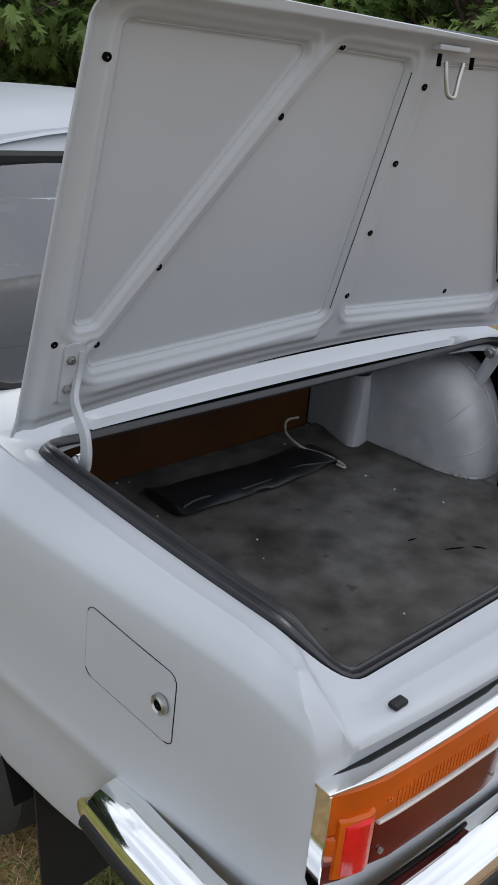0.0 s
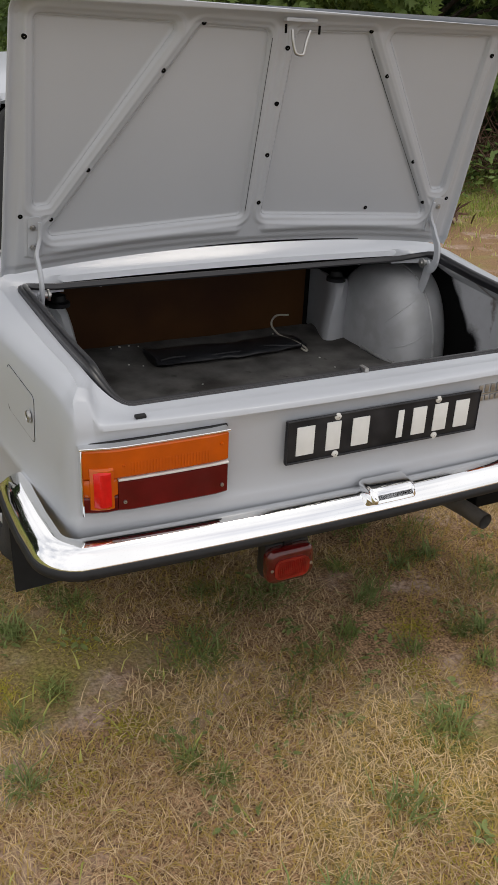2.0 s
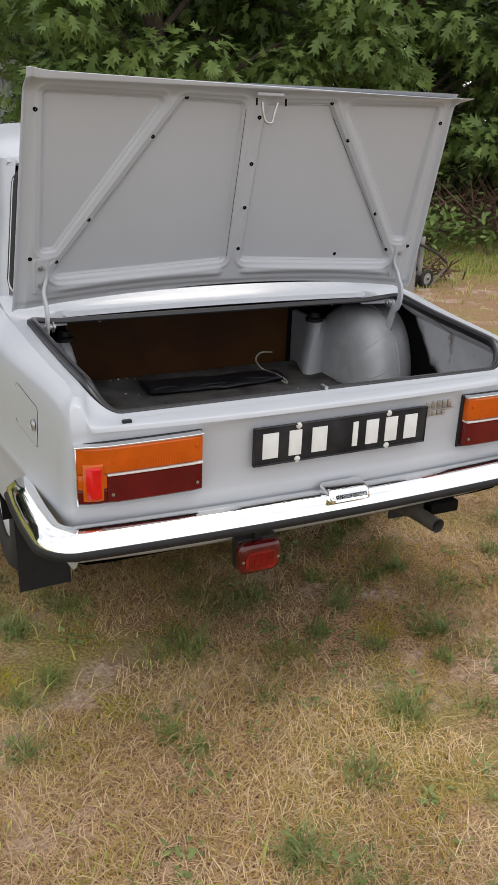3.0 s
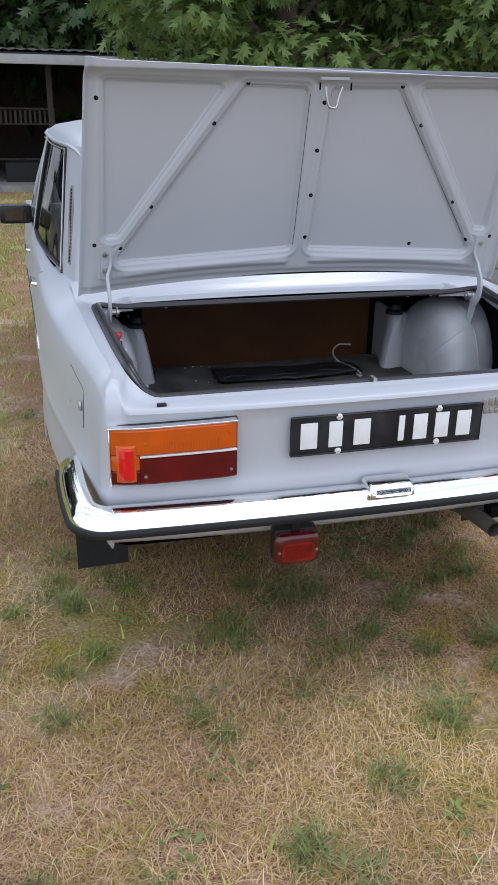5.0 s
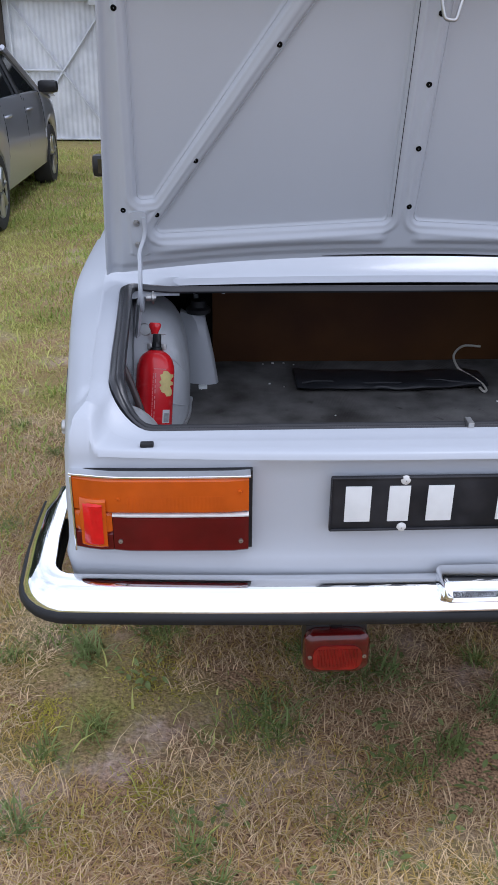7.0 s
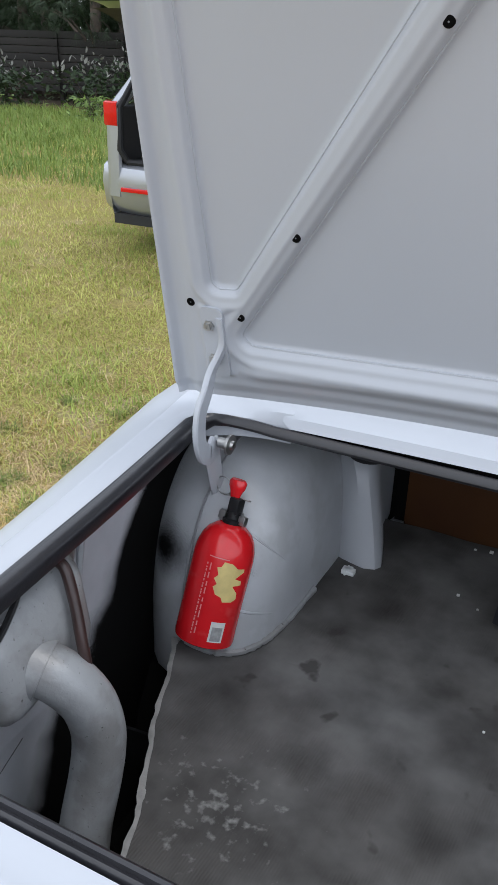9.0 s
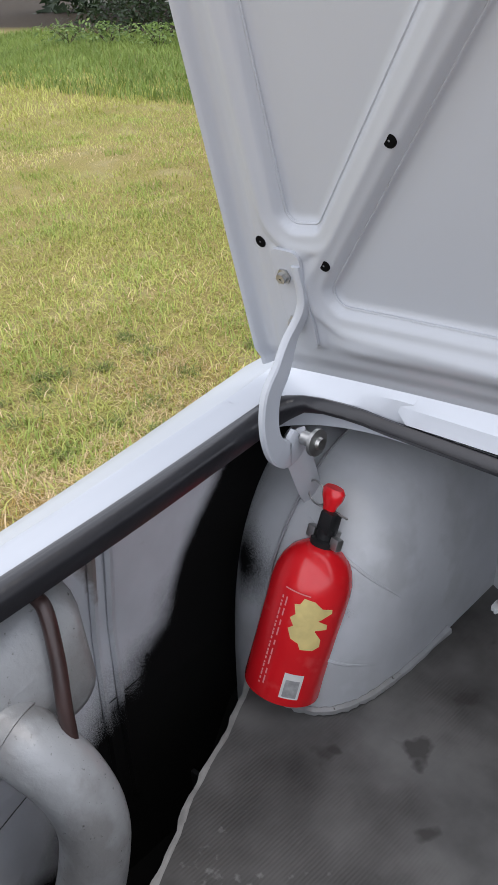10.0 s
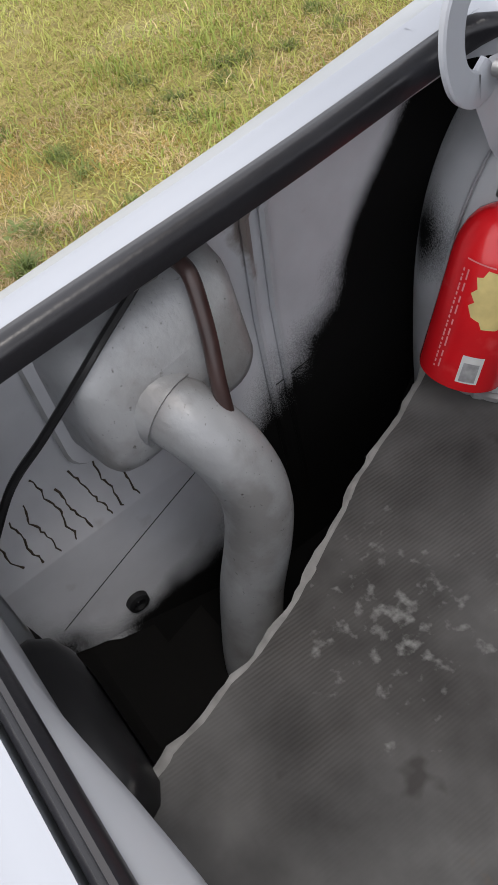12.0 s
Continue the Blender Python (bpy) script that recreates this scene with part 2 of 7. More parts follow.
def ground_material():
    m = bpy.data.materials.new("dry_lawn_soil")
    m.use_nodes = True
    N, L = m.node_tree.nodes, m.node_tree.links
    b = N["Principled BSDF"]
    tc = N.new("ShaderNodeTexCoord")

    def noise_ramp(scale, lo, hi, detail=6.0):
        n = N.new("ShaderNodeTexNoise")
        n.inputs["Scale"].default_value = scale
        n.inputs["Detail"].default_value = detail
        n.inputs["Roughness"].default_value = 0.65
        L.new(tc.outputs["Object"], n.inputs["Vector"])
        r = N.new("ShaderNodeMapRange")
        r.inputs["From Min"].default_value, r.inputs["From Max"].default_value = lo, hi
        L.new(n.outputs["Fac"], r.inputs["Value"])
        return r.outputs["Result"]

    def mix(fac, c1, c2):
        x = N.new("ShaderNodeMixRGB")
        L.new(fac, x.inputs[0])
        for i, c in ((1, c1), (2, c2)):
            if isinstance(c, tuple):
                x.inputs[i].default_value = (*c, 1)
            else:
                L.new(c, x.inputs[i])
        return x.outputs["Color"]

    straw = mix(noise_ramp(150, 0.35, 0.65), (0.065, 0.036, 0.020), (0.52, 0.335, 0.195))
    soil = mix(noise_ramp(60, 0.35, 0.65), (0.22, 0.150, 0.118), (0.62, 0.47, 0.38))
    green = mix(noise_ramp(90, 0.35, 0.65), (0.09, 0.09, 0.022), (0.37, 0.33, 0.10))
    c = mix(noise_ramp(2.6, 0.52, 0.62), straw, soil)
    c = mix(noise_ramp(1.9, 0.57, 0.65), c, (0.23, 0.14, 0.09))
    c = mix(noise_ramp(1.1, 0.52, 0.66), c, green)
    # the meadow turns greener away from the yard
    sep = N.new("ShaderNodeSeparateXYZ")
    L.new(tc.outputs["Object"], sep.inputs[0])
    far = N.new("ShaderNodeMapRange")
    far.inputs["From Min"].default_value, far.inputs["From Max"].default_value = -0.95, -2.4
    L.new(sep.outputs["X"], far.inputs["Value"])
    far_mul = N.new("ShaderNodeMath")
    far_mul.operation = "MULTIPLY"
    L.new(far.outputs["Result"], far_mul.inputs[0])
    far_mul.inputs[1].default_value = 0.75
    c = mix(far_mul.outputs[0], c, green)
    # the ground turns very dark brown from y = 14.5 to 16.5
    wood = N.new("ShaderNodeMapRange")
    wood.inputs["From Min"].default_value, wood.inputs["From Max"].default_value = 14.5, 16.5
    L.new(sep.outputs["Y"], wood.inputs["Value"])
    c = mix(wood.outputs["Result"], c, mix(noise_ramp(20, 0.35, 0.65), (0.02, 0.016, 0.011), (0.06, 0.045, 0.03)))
    L.new(c, b.inputs["Base Color"])
    b.inputs["Roughness"].default_value = 0.95
    b.inputs["Specular IOR Level"].default_value = 0.15
    nb = N.new("ShaderNodeTexNoise")
    nb.inputs["Scale"].default_value = 70
    nb.inputs["Detail"].default_value = 6
    L.new(tc.outputs["Object"], nb.inputs["Vector"])
    bp = N.new("ShaderNodeBump")
    bp.inputs["Strength"].default_value = 0.6
    bp.inputs["Distance"].default_value = 0.012
    L.new(nb.outputs["Fac"], bp.inputs["Height"])
    L.new(bp.outputs["Normal"], b.inputs["Normal"])
    return m


def masked_paint(name, base, dark, builder, stain=None, stain_color=(0.09, 0.045, 0.025), bump=0.12, rough=0.42, metal=0.0):
    """Grey paint with black overspray in a shape of its own; builder returns the mask from object coordinates."""
    m = bpy.data.materials.new(name)
    m.use_nodes = True
    N, L = m.node_tree.nodes, m.node_tree.links
    b = N["Principled BSDF"]
    tc = N.new("ShaderNodeTexCoord")
    sep = N.new("ShaderNodeSeparateXYZ")
    L.new(tc.outputs["Object"], sep.inputs[0])

    def fine(scale, detail=6.0):
        n = N.new("ShaderNodeTexNoise")
        n.inputs["Scale"].default_value = scale
        n.inputs["Detail"].default_value = detail
        L.new(tc.outputs["Object"], n.inputs["Vector"])
        return n.outputs["Fac"]

    def op(kind, a, c, d=None):
        n = N.new("ShaderNodeMath")
        n.operation = kind
        for i, v in enumerate((a, c, d)):
            if v is None:
                continue
            if isinstance(v, (int, float)):
                n.inputs[i].default_value = v
            else:
                L.new(v, n.inputs[i])
        return n.outputs[0]

    mask = builder(sep.outputs["X"], sep.outputs["Y"], sep.outputs["Z"], fine, op)
    cl = N.new("ShaderNodeMapRange")
    L.new(mask, cl.inputs["Value"])
    wear = N.new("ShaderNodeMapRange")
    wear.inputs["From Min"].default_value, wear.inputs["From Max"].default_value = 0.3, 0.7
    wear.inputs["To Min"].default_value, wear.inputs["To Max"].default_value = 0.86, 1.1
    L.new(fine(9), wear.inputs["Value"])
    hsv = N.new("ShaderNodeHueSaturation")
    hsv.inputs["Color"].default_value = (*base, 1)
    L.new(wear.outputs["Result"], hsv.inputs["Value"])
    colour = hsv.outputs["Color"]
    if stain:
        st = N.new("ShaderNodeMapRange")
        L.new(stain(sep.outputs["X"], sep.outputs["Y"], sep.outputs["Z"], fine, op), st.inputs["Value"])
        mx2 = N.new("ShaderNodeMixRGB")
        L.new(st.outputs["Result"], mx2.inputs[0])
        L.new(colour, mx2.inputs[1])
        mx2.inputs[2].default_value = (*stain_color, 1)
        colour = mx2.outputs["Color"]
    mx = N.new("ShaderNodeMixRGB")
    L.new(cl.outputs["Result"], mx.inputs[0])
    L.new(colour, mx.inputs[1])
    mx.inputs[2].default_value = (*dark, 1)
    colour = mx.outputs["Color"]
    L.new(colour, b.inputs["Base Color"])
    b.inputs["Metallic"].default_value = metal
    ro = N.new("ShaderNodeMapRange")
    ro.inputs["To Min"].default_value, ro.inputs["To Max"].default_value = rough, 0.9
    L.new(cl.outputs["Result"], ro.inputs["Value"])
    L.new(ro.outputs["Result"], b.inputs["Roughness"])
    sp = N.new("ShaderNodeMapRange")
    sp.inputs["To Min"].default_value, sp.inputs["To Max"].default_value = 0.5, 0.08
    L.new(cl.outputs["Result"], sp.inputs["Value"])
    L.new(sp.outputs["Result"], b.inputs["Specular IOR Level"])
    bp = N.new("ShaderNodeBump")
    bp.inputs["Strength"].default_value = bump
    bp.inputs["Distance"].default_value = 0.003
    L.new(fine(60), bp.inputs["Height"])
    L.new(bp.outputs["Normal"], b.inputs["Normal"])
    return m


def wall_mask(x, y, z, fine, op):
    # black band behind a sloping, feathered edge, and a black foot
    edge = op("MULTIPLY_ADD", op("SUBTRACT", z, 0.549), 0.62, 0.484)
    d = op("SUBTRACT", y, edge)
    speck = op("MULTIPLY_ADD", fine(800, 1.0), 1.0, -0.5)
    band = op("MULTIPLY_ADD", d, 38.0, op("ADD", speck, op("MULTIPLY_ADD", fine(7, 2.0), 2.0, -1.0)))
    foot = op("MULTIPLY_ADD", op("SUBTRACT", 0.462, z), 34.0, op("ADD", speck, op("MULTIPLY_ADD", fine(10, 2.0), 2.0, -0.7)))
    foot2 = op("MULTIPLY_ADD", op("SUBTRACT", op("MULTIPLY_ADD", y, 1.1, 0.112), z), 14.0, op("ADD", speck, op("MULTIPLY_ADD", fine(9, 2.0), 2.4, -1.2)))
    rear = op("MULTIPLY_ADD", op("SUBTRACT", op("MULTIPLY_ADD", y, -0.72, 0.632), z), 15.0, op("ADD", speck, op("MULTIPLY_ADD", fine(10, 3.0), 2.6, -1.3)))
    return op("MAXIMUM", op("MAXIMUM", op("MAXIMUM", band, foot), foot2), rear)


def hump_mask(x, y, z, fine, op):
    # overspray on the outer flank of the wheel housing, with a blot
    ax = op("ABSOLUTE", x, 0.0)
    side = op("MULTIPLY_ADD", op("SUBTRACT", ax, 0.708), 24.0, op("MULTIPLY_ADD", fine(650, 1.0), 1.1, -0.55))
    dy = op("SUBTRACT", y, 0.700)
    dz = op("SUBTRACT", z, 0.708)
    r = op("SQRT", op("ADD", op("MULTIPLY", dy, dy), op("MULTIPLY", dz, dz)), 0.0)
    dx = op("SUBTRACT", ax, 0.69)
    r2 = op("MULTIPLY_ADD", op("ABSOLUTE", dx, 0.0), 0.35, r)
    blot = op("MULTIPLY_ADD", op("SUBTRACT", 0.044, op("ADD", r2, op("MAXIMUM", x, 0.0))), 26.0, op("MULTIPLY_ADD", fine(650, 1.0), 1.1, -0.25))
    return op("MAXIMUM", side, blot)


def rust_mask(x, y, z, fine, op):
    # a brown run beside the pressed rib, and dirty blooms on the panel
    dy = op("ABSOLUTE", op("SUBTRACT", y, op("MULTIPLY_ADD", fine(14, 3.0), 0.05, 0.462)), 0.0)
    run = op("MULTIPLY_ADD", op("SUBTRACT", 0.016, dy), 55.0, op("MULTIPLY_ADD", op("SUBTRACT", z, 0.80), 9.0, op("MULTIPLY_ADD", fine(60), 2.0, -1.2)))
    bloom = op("MULTIPLY_ADD", op("SUBTRACT", fine(17, 9.0), 0.61), 2.6, -0.06)
    return op("MINIMUM", op("MAXIMUM", run, bloom), 0.75)


def pit_mask(x, y, z, fine, op):
    return op("MAXIMUM", op("MULTIPLY", op("SUBTRACT", fine(170, 2.0), 0.69), 7.0), op("MULTIPLY", op("SUBTRACT", fine(420, 1.0), 0.74), 7.0))


def grime_mask(x, y, z, fine, op):
    return op("MINIMUM", op("MULTIPLY", op("SUBTRACT", fine(16, 8.0), 0.50), 6.0), 0.75)


OLD_PAINT = masked_paint("pitted_old_paint", (0.34, 0.35, 0.36), (0.07, 0.062, 0.058), pit_mask, grime_mask, (0.22, 0.216, 0.212), bump=0.5, rough=0.42, metal=0.2)
INNER_WALL = masked_paint("oversprayed_inner_wall", (0.54, 0.555, 0.585), (0.004, 0.004, 0.004), wall_mask, rust_mask, (0.13, 0.085, 0.06))
HUMP_PAINT = masked_paint("oversprayed_wheel_housing", (0.44, 0.455, 0.475), (0.006, 0.006, 0.006), hump_mask, grime_mask, (0.375, 0.385, 0.395))


def mat_material():
    """Dark ribbed rubber floor sheet with dust and pale scuffs."""
    m = material("ribbed_rubber_sheet", (0.108, 0.106, 0.103), 0.9, spec=0.05, var=0.5, scale=11, second=(0.064, 0.061, 0.058), second_scale=4.5, second_cut=(0.44, 0.66), detail=12.0)
    N, L = m.node_tree.nodes, m.node_tree.links
    b = N["Principled BSDF"]
    tc = N.new("ShaderNodeTexCoord")
    mp = N.new("ShaderNodeMapping")
    mp.inputs["Rotation"].default_value = (0, 0, radians(3))
    L.new(tc.outputs["Object"], mp.inputs["Vector"])
    wv = N.new("ShaderNodeTexWave")
    wv.inputs["Scale"].default_value = 80
    wv.inputs["Distortion"].default_value = 0.8
    L.new(mp.outputs["Vector"], wv.inputs["Vector"])
    bp = N.new("ShaderNodeBump")
    # the ribs are worn away in places
    worn = N.new("ShaderNodeTexNoise")
    worn.inputs["Scale"].default_value = 9
    worn.inputs["Detail"].default_value = 4
    L.new(tc.outputs["Object"], worn.inputs["Vector"])
    depth = N.new("ShaderNodeMapRange")
    depth.inputs["From Min"].default_value, depth.inputs["From Max"].default_value = 0.40, 0.66
    depth.inputs["To Min"].default_value, depth.inputs["To Max"].default_value = 0.02, 0.30
    L.new(worn.outputs["Fac"], depth.inputs["Value"])
    L.new(depth.outputs["Result"], bp.inputs["Strength"])
    bp.inputs["Distance"].default_value = 0.002
    L.new(wv.outputs["Fac"], bp.inputs["Height"])
    L.new(bp.outputs["Normal"], b.inputs["Normal"])
    # pale scuffed patch near the torn edge
    sep = N.new("ShaderNodeSeparateXYZ")
    L.new(tc.outputs["Object"], sep.inputs[0])

    def op(kind, a, c, d=None):
        n = N.new("ShaderNodeMath")
        n.operation = kind
        for i, v in enumerate((a, c, d)):
            if v is None:
                continue
            if isinstance(v, (int, float)):
                n.inputs[i].default_value = v
            else:
                L.new(v, n.inputs[i])
        return n.outputs[0]

    nz = N.new("ShaderNodeTexNoise")
    nz.inputs["Scale"].default_value = 75
    nz.inputs["Detail"].default_value = 8
    L.new(tc.outputs["Object"], nz.inputs["Vector"])
    dx, dy = op("SUBTRACT", sep.outputs["X"], -0.44), op("SUBTRACT", sep.outputs["Y"], 0.39)
    r = op("SQRT", op("ADD", op("MULTIPLY", dx, dx), op("MULTIPLY", dy, dy)), 0.0)
    patch = op("MULTIPLY_ADD", op("SUBTRACT", 0.035, r), 7.0, op("MULTIPLY_ADD", nz.outputs["Fac"], 5.0, -2.75))
    cl = N.new("ShaderNodeMapRange")
    cl.inputs["To Max"].default_value = 0.75
    L.new(patch, cl.inputs["Value"])
    old = b.inputs["Base Color"].links[0].from_socket
    mx = N.new("ShaderNodeMixRGB")
    L.new(cl.outputs["Result"], mx.inputs[0])
    L.new(old, mx.inputs[1])
    mx.inputs[2].default_value = (0.27, 0.27, 0.26, 1)
    # small dark oily spots, and one brown stain
    sn = N.new("ShaderNodeTexNoise")
    sn.inputs["Scale"].default_value = 17
    sn.inputs["Detail"].default_value = 3
    L.new(tc.outputs["Object"], sn.inputs["Vector"])
    spots = N.new("ShaderNodeMapRange")
    spots.inputs["From Min"].default_value, spots.inputs["From Max"].default_value = 0.66, 0.72
    spots.inputs["To Max"].default_value = 0.75
    L.new(sn.outputs["Fac"], spots.inputs["Value"])
    sx = N.new("ShaderNodeMixRGB")
    L.new(spots.outputs["Result"], sx.inputs[0])
    L.new(mx.outputs["Color"], sx.inputs[1])
    sx.inputs[2].default_value = (0.045, 0.042, 0.040, 1)
    bx, by = op("SUBTRACT", sep.outputs["X"], -0.215), op("SUBTRACT", sep.outputs["Y"], 0.275)
    br_ = op("SQRT", op("ADD", op("MULTIPLY", bx, bx), op("MULTIPLY", by, by)), 0.0)
    brown = N.new("ShaderNodeMapRange")
    brown.inputs["To Max"].default_value = 0.6
    L.new(op("MULTIPLY_ADD", op("SUBTRACT", 0.035, br_), 16.0, op("MULTIPLY_ADD", nz.outputs["Fac"], 1.4, -0.7)), brown.inputs["Value"])
    bx_mix = N.new("ShaderNodeMixRGB")
    L.new(brown.outputs["Result"], bx_mix.inputs[0])
    L.new(sx.outputs["Color"], bx_mix.inputs[1])
    bx_mix.inputs[2].default_value = (0.19, 0.12, 0.06, 1)
    L.new(bx_mix.outputs["Color"], b.inputs["Base Color"])
    return m


MAT_RUBBER = mat_material()
GROUND = ground_material()


# ---- building blocks ----
class Build:
    """Collects vertices and faces of one mesh."""

    def __init__(self):
        self.v, self.f = [], []

    def add(self, verts, faces):
        k = len(self.v)
        self.v += [tuple(p) for p in verts]
        self.f += [tuple(i + k for i in q) for q in faces]
        return self

    def grid(self, rows, close_u=False, close_v=False):
        nu, nv = len(rows), len(rows[0])
        faces = []
        for i in range(nu if close_u else nu - 1):
            for j in range(nv if close_v else nv - 1):
                a, b2 = i, (i + 1) % nu
                c, d = j, (j + 1) % nv
                faces.append((a * nv + c, a * nv + d, b2 * nv + d, b2 * nv + c))
        return self.add([p for r in rows for p in r], faces)

    def box(self, lo, hi, bevel=0.0, m=None):
        bm = bmesh.new()
        bmesh.ops.create_cube(bm, size=1)
        s = [hi[i] - lo[i] for i in range(3)]
        c = [(hi[i] + lo[i]) / 2 for i in range(3)]
        for v in bm.verts:
            v.co = Vector((v.co.x * s[0], v.co.y * s[1], v.co.z * s[2]))
        if bevel:
            bmesh.ops.bevel(bm, geom=bm.edges[:], offset=min(bevel, min(s) * 0.45), segments=2, affect="EDGES", profile=0.6)
        mat = (m or Matrix()) @ Matrix.Translation(c) if m is None else m @ Matrix.Translation(c)
        bm.verts.index_update()
        self.add([mat @ v.co for v in bm.verts], [[v.index for v in f.verts] for f in bm.faces])
        bm.free()
        return self

    def tube(self, path, r, n=10, caps=True, flat=1.0, side=None):
        """A round tube along a path; r may be a list; flat squeezes it along the second axis."""
        P = [Vector(p) for p in path]
        rs = r if isinstance(r, (list, tuple)) else [r] * len(P)
        rows = []
        ref = Vector(side) if side else None
        for i, p in enumerate(P):
            t = (P[min(i + 1, len(P) - 1)] - P[max(i - 1, 0)]).normalized()
            if ref is None:
                ref = t.orthogonal().normalized()
            a = (ref - t * ref.dot(t)).normalized()
            b2 = t.cross(a)
            if side is None:
                ref = a
            rows.append([p + a * (math.cos(2 * math.pi * k / n) * rs[i]) + b2 * (math.sin(2 * math.pi * k / n) * rs[i] * flat) for k in range(n)])
        k0 = len(self.v)
        self.grid(rows, close_v=True)
        if caps:
            self.f.append(tuple(k0 + k for k in range(n))[::-1])
            self.f.append(tuple(k0 + (len(P) - 1) * n + k for k in range(n)))
        return self

    def revolve(self, prof, m=None, n=32):
        """Turns (radius, height) pairs about the local z axis."""
        m = m or Matrix()
        rows = [[m @ Vector((r * math.cos(2 * math.pi * k / n), r * math.sin(2 * math.pi * k / n), h)) for r, h in prof] for k in range(n)]
        return self.grid(rows, close_u=True)

    def sweep(self, path, prof, closed=False, cap=True):
        """Moves a profile of (outward, up) pairs along a path; outward is to the right of the way in plan."""
        P = [Vector(p) for p in path]
        rows = []
        for i, p in enumerate(P):
            if closed:
                t = P[(i + 1) % len(P)] - P[i - 1]
            else:
                t = P[min(i + 1, len(P) - 1)] - P[max(i - 1, 0)]
            t.z = 0
            t.normalize()
            out = Vector((t.y, -t.x, 0))
            pr = prof(i) if callable(prof) else prof
            rows.append([p + out * a + Vector((0, 0, b2)) for a, b2 in pr])
        k0, n = len(self.v), len(rows[0])
        self.grid(rows, close_u=closed, close_v=True)
        if cap and not closed:
            self.f.append(tuple(k0 + k for k in range(n))[::-1])
            self.f.append(tuple(k0 + (len(P) - 1) * n + k for k in range(n)))
        return self

    def plate(self, outline, n, thick):
        """A flat polygon (3D points in order) with thickness along n."""
        k = len(outline)
        n = Vector(n) * thick
        pts = [Vector(p) for p in outline]
        faces = [tuple(range(k)), tuple(range(2 * k - 1, k - 1, -1))]
        faces += [(i, i + k, (i + 1) % k + k, (i + 1) % k) for i in range(k)]
        return self.add(pts + [p + n for p in pts], faces)

    def mesh(self, name, mat, smooth=40):
        me = bpy.data.meshes.new(name)
        me.from_pydata([tuple(p) for p in self.v], [], self.f)
        me.update()
        bm = bmesh.new()
        bm.from_mesh(me)
        bmesh.ops.recalc_face_normals(bm, faces=bm.faces[:])
        bm.to_mesh(me)
        bm.free()
        me.materials.append(mat)
        if smooth:
            me.shade_smooth()
            me.set_sharp_from_angle(angle=radians(smooth))
        return me


def part(name, build, mat, parent, label="", smooth=40):
    """Links one mesh as a part under a thing or under a part."""
    me = build.mesh(name, mat, smooth) if isinstance(build, Build) else build
    ob = new(name, me)
    if parent is not None:
        ob.parent = parent
    if label:
        tagged(ob, label)
    return ob


def thing(name, label, category, group="", kind="", at=(0, 0, 0)):
    ob = new(name)
    ob.empty_display_size = 0.05
    ob.location = at
    return tagged(ob, label, category, group, kind)


def single(name, build, mat, label, category, group="", kind="", smooth=40):
    ob = part(name, build, mat, None, "", smooth)
    return tagged(ob, label, category, group, kind)


def array_mesh(name, verts, tris, mat):
    """A mesh straight from arrays of vertices and triangles."""
    me = bpy.data.meshes.new(name)
    nv, nt = len(verts), len(tris)
    me.vertices.add(nv)
    me.vertices.foreach_set("co", np.ascontiguousarray(verts, dtype=np.float32).ravel())
    me.loops.add(nt * 3)
    me.loops.foreach_set("vertex_index", np.ascontiguousarray(tris, dtype=np.int32).ravel())
    me.polygons.add(nt)
    me.polygons.foreach_set("loop_start", np.arange(0, nt * 3, 3, dtype=np.int32))
    me.update(calc_edges=True)
    me.materials.append(mat)
    return me


def lerp(a, b, t):
    return a + (b - a) * t


def smooth01(t):
    t = max(0.0, min(1.0, t))
    return t * t * (3 - 2 * t)


def curve_pts(pts, per=6):
    """A smooth line (Catmull-Rom) through a few points."""
    P = [Vector(p) for p in pts]
    P = [P[0] * 2 - P[1]] + P + [P[-1] * 2 - P[-2]]
    out = []
    for i in range(1, len(P) - 2):
        for k in range(per):
            t = k / per
            a, b, c, d = P[i - 1], P[i], P[i + 1], P[i + 2]
            out.append(0.5 * ((2 * b) + (c - a) * t + (2 * a - 5 * b + 4 * c - d) * t * t + (3 * b - a - 3 * c + d) * t ** 3))
    out.append(P[-2])
    return out


def rounded_rect(w, h, r, n=5):
    """Corner-rounded rectangle about the origin, as (a, b) pairs."""
    out = []
    for cx, cy, a0 in ((w / 2 - r, h / 2 - r, 0), (-w / 2 + r, h / 2 - r, 90), (-w / 2 + r, -h / 2 + r, 180), (w / 2 - r, -h / 2 + r, 270)):
        for k in range(n + 1):
            a = radians(a0 + 90 * k / n)
            out.append((cx + r * math.cos(a), cy + r * math.sin(a)))
    return out


# ---- ground ----
def ground_height(x, y):
    return 0.012 * noise.noise((x * 0.9, y * 0.9, 0.3)) + 0.05 * noise.noise((x * 0.12, y * 0.12, 2.0)) * smooth01((math.hypot(x, y) - 4) / 8)


def axis_steps(lim, fine, coarse):
    a = list(np.arange(-fine, fine + 0.01, 0.12))
    s = fine
    while s < lim:
        s *= coarse
        a = [-s] + a + [s]
    return a


gx = axis_steps(220, 4.0, 1.25)
gb = Build().grid([[(x, y, ground_height(x, y)) for y in gx] for x in gx])
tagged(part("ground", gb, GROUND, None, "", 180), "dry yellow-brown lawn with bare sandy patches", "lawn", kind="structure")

# ---- the open-booted saloon car ----
car = thing("saloon_car", "light grey vintage saloon car with its boot open", "car")


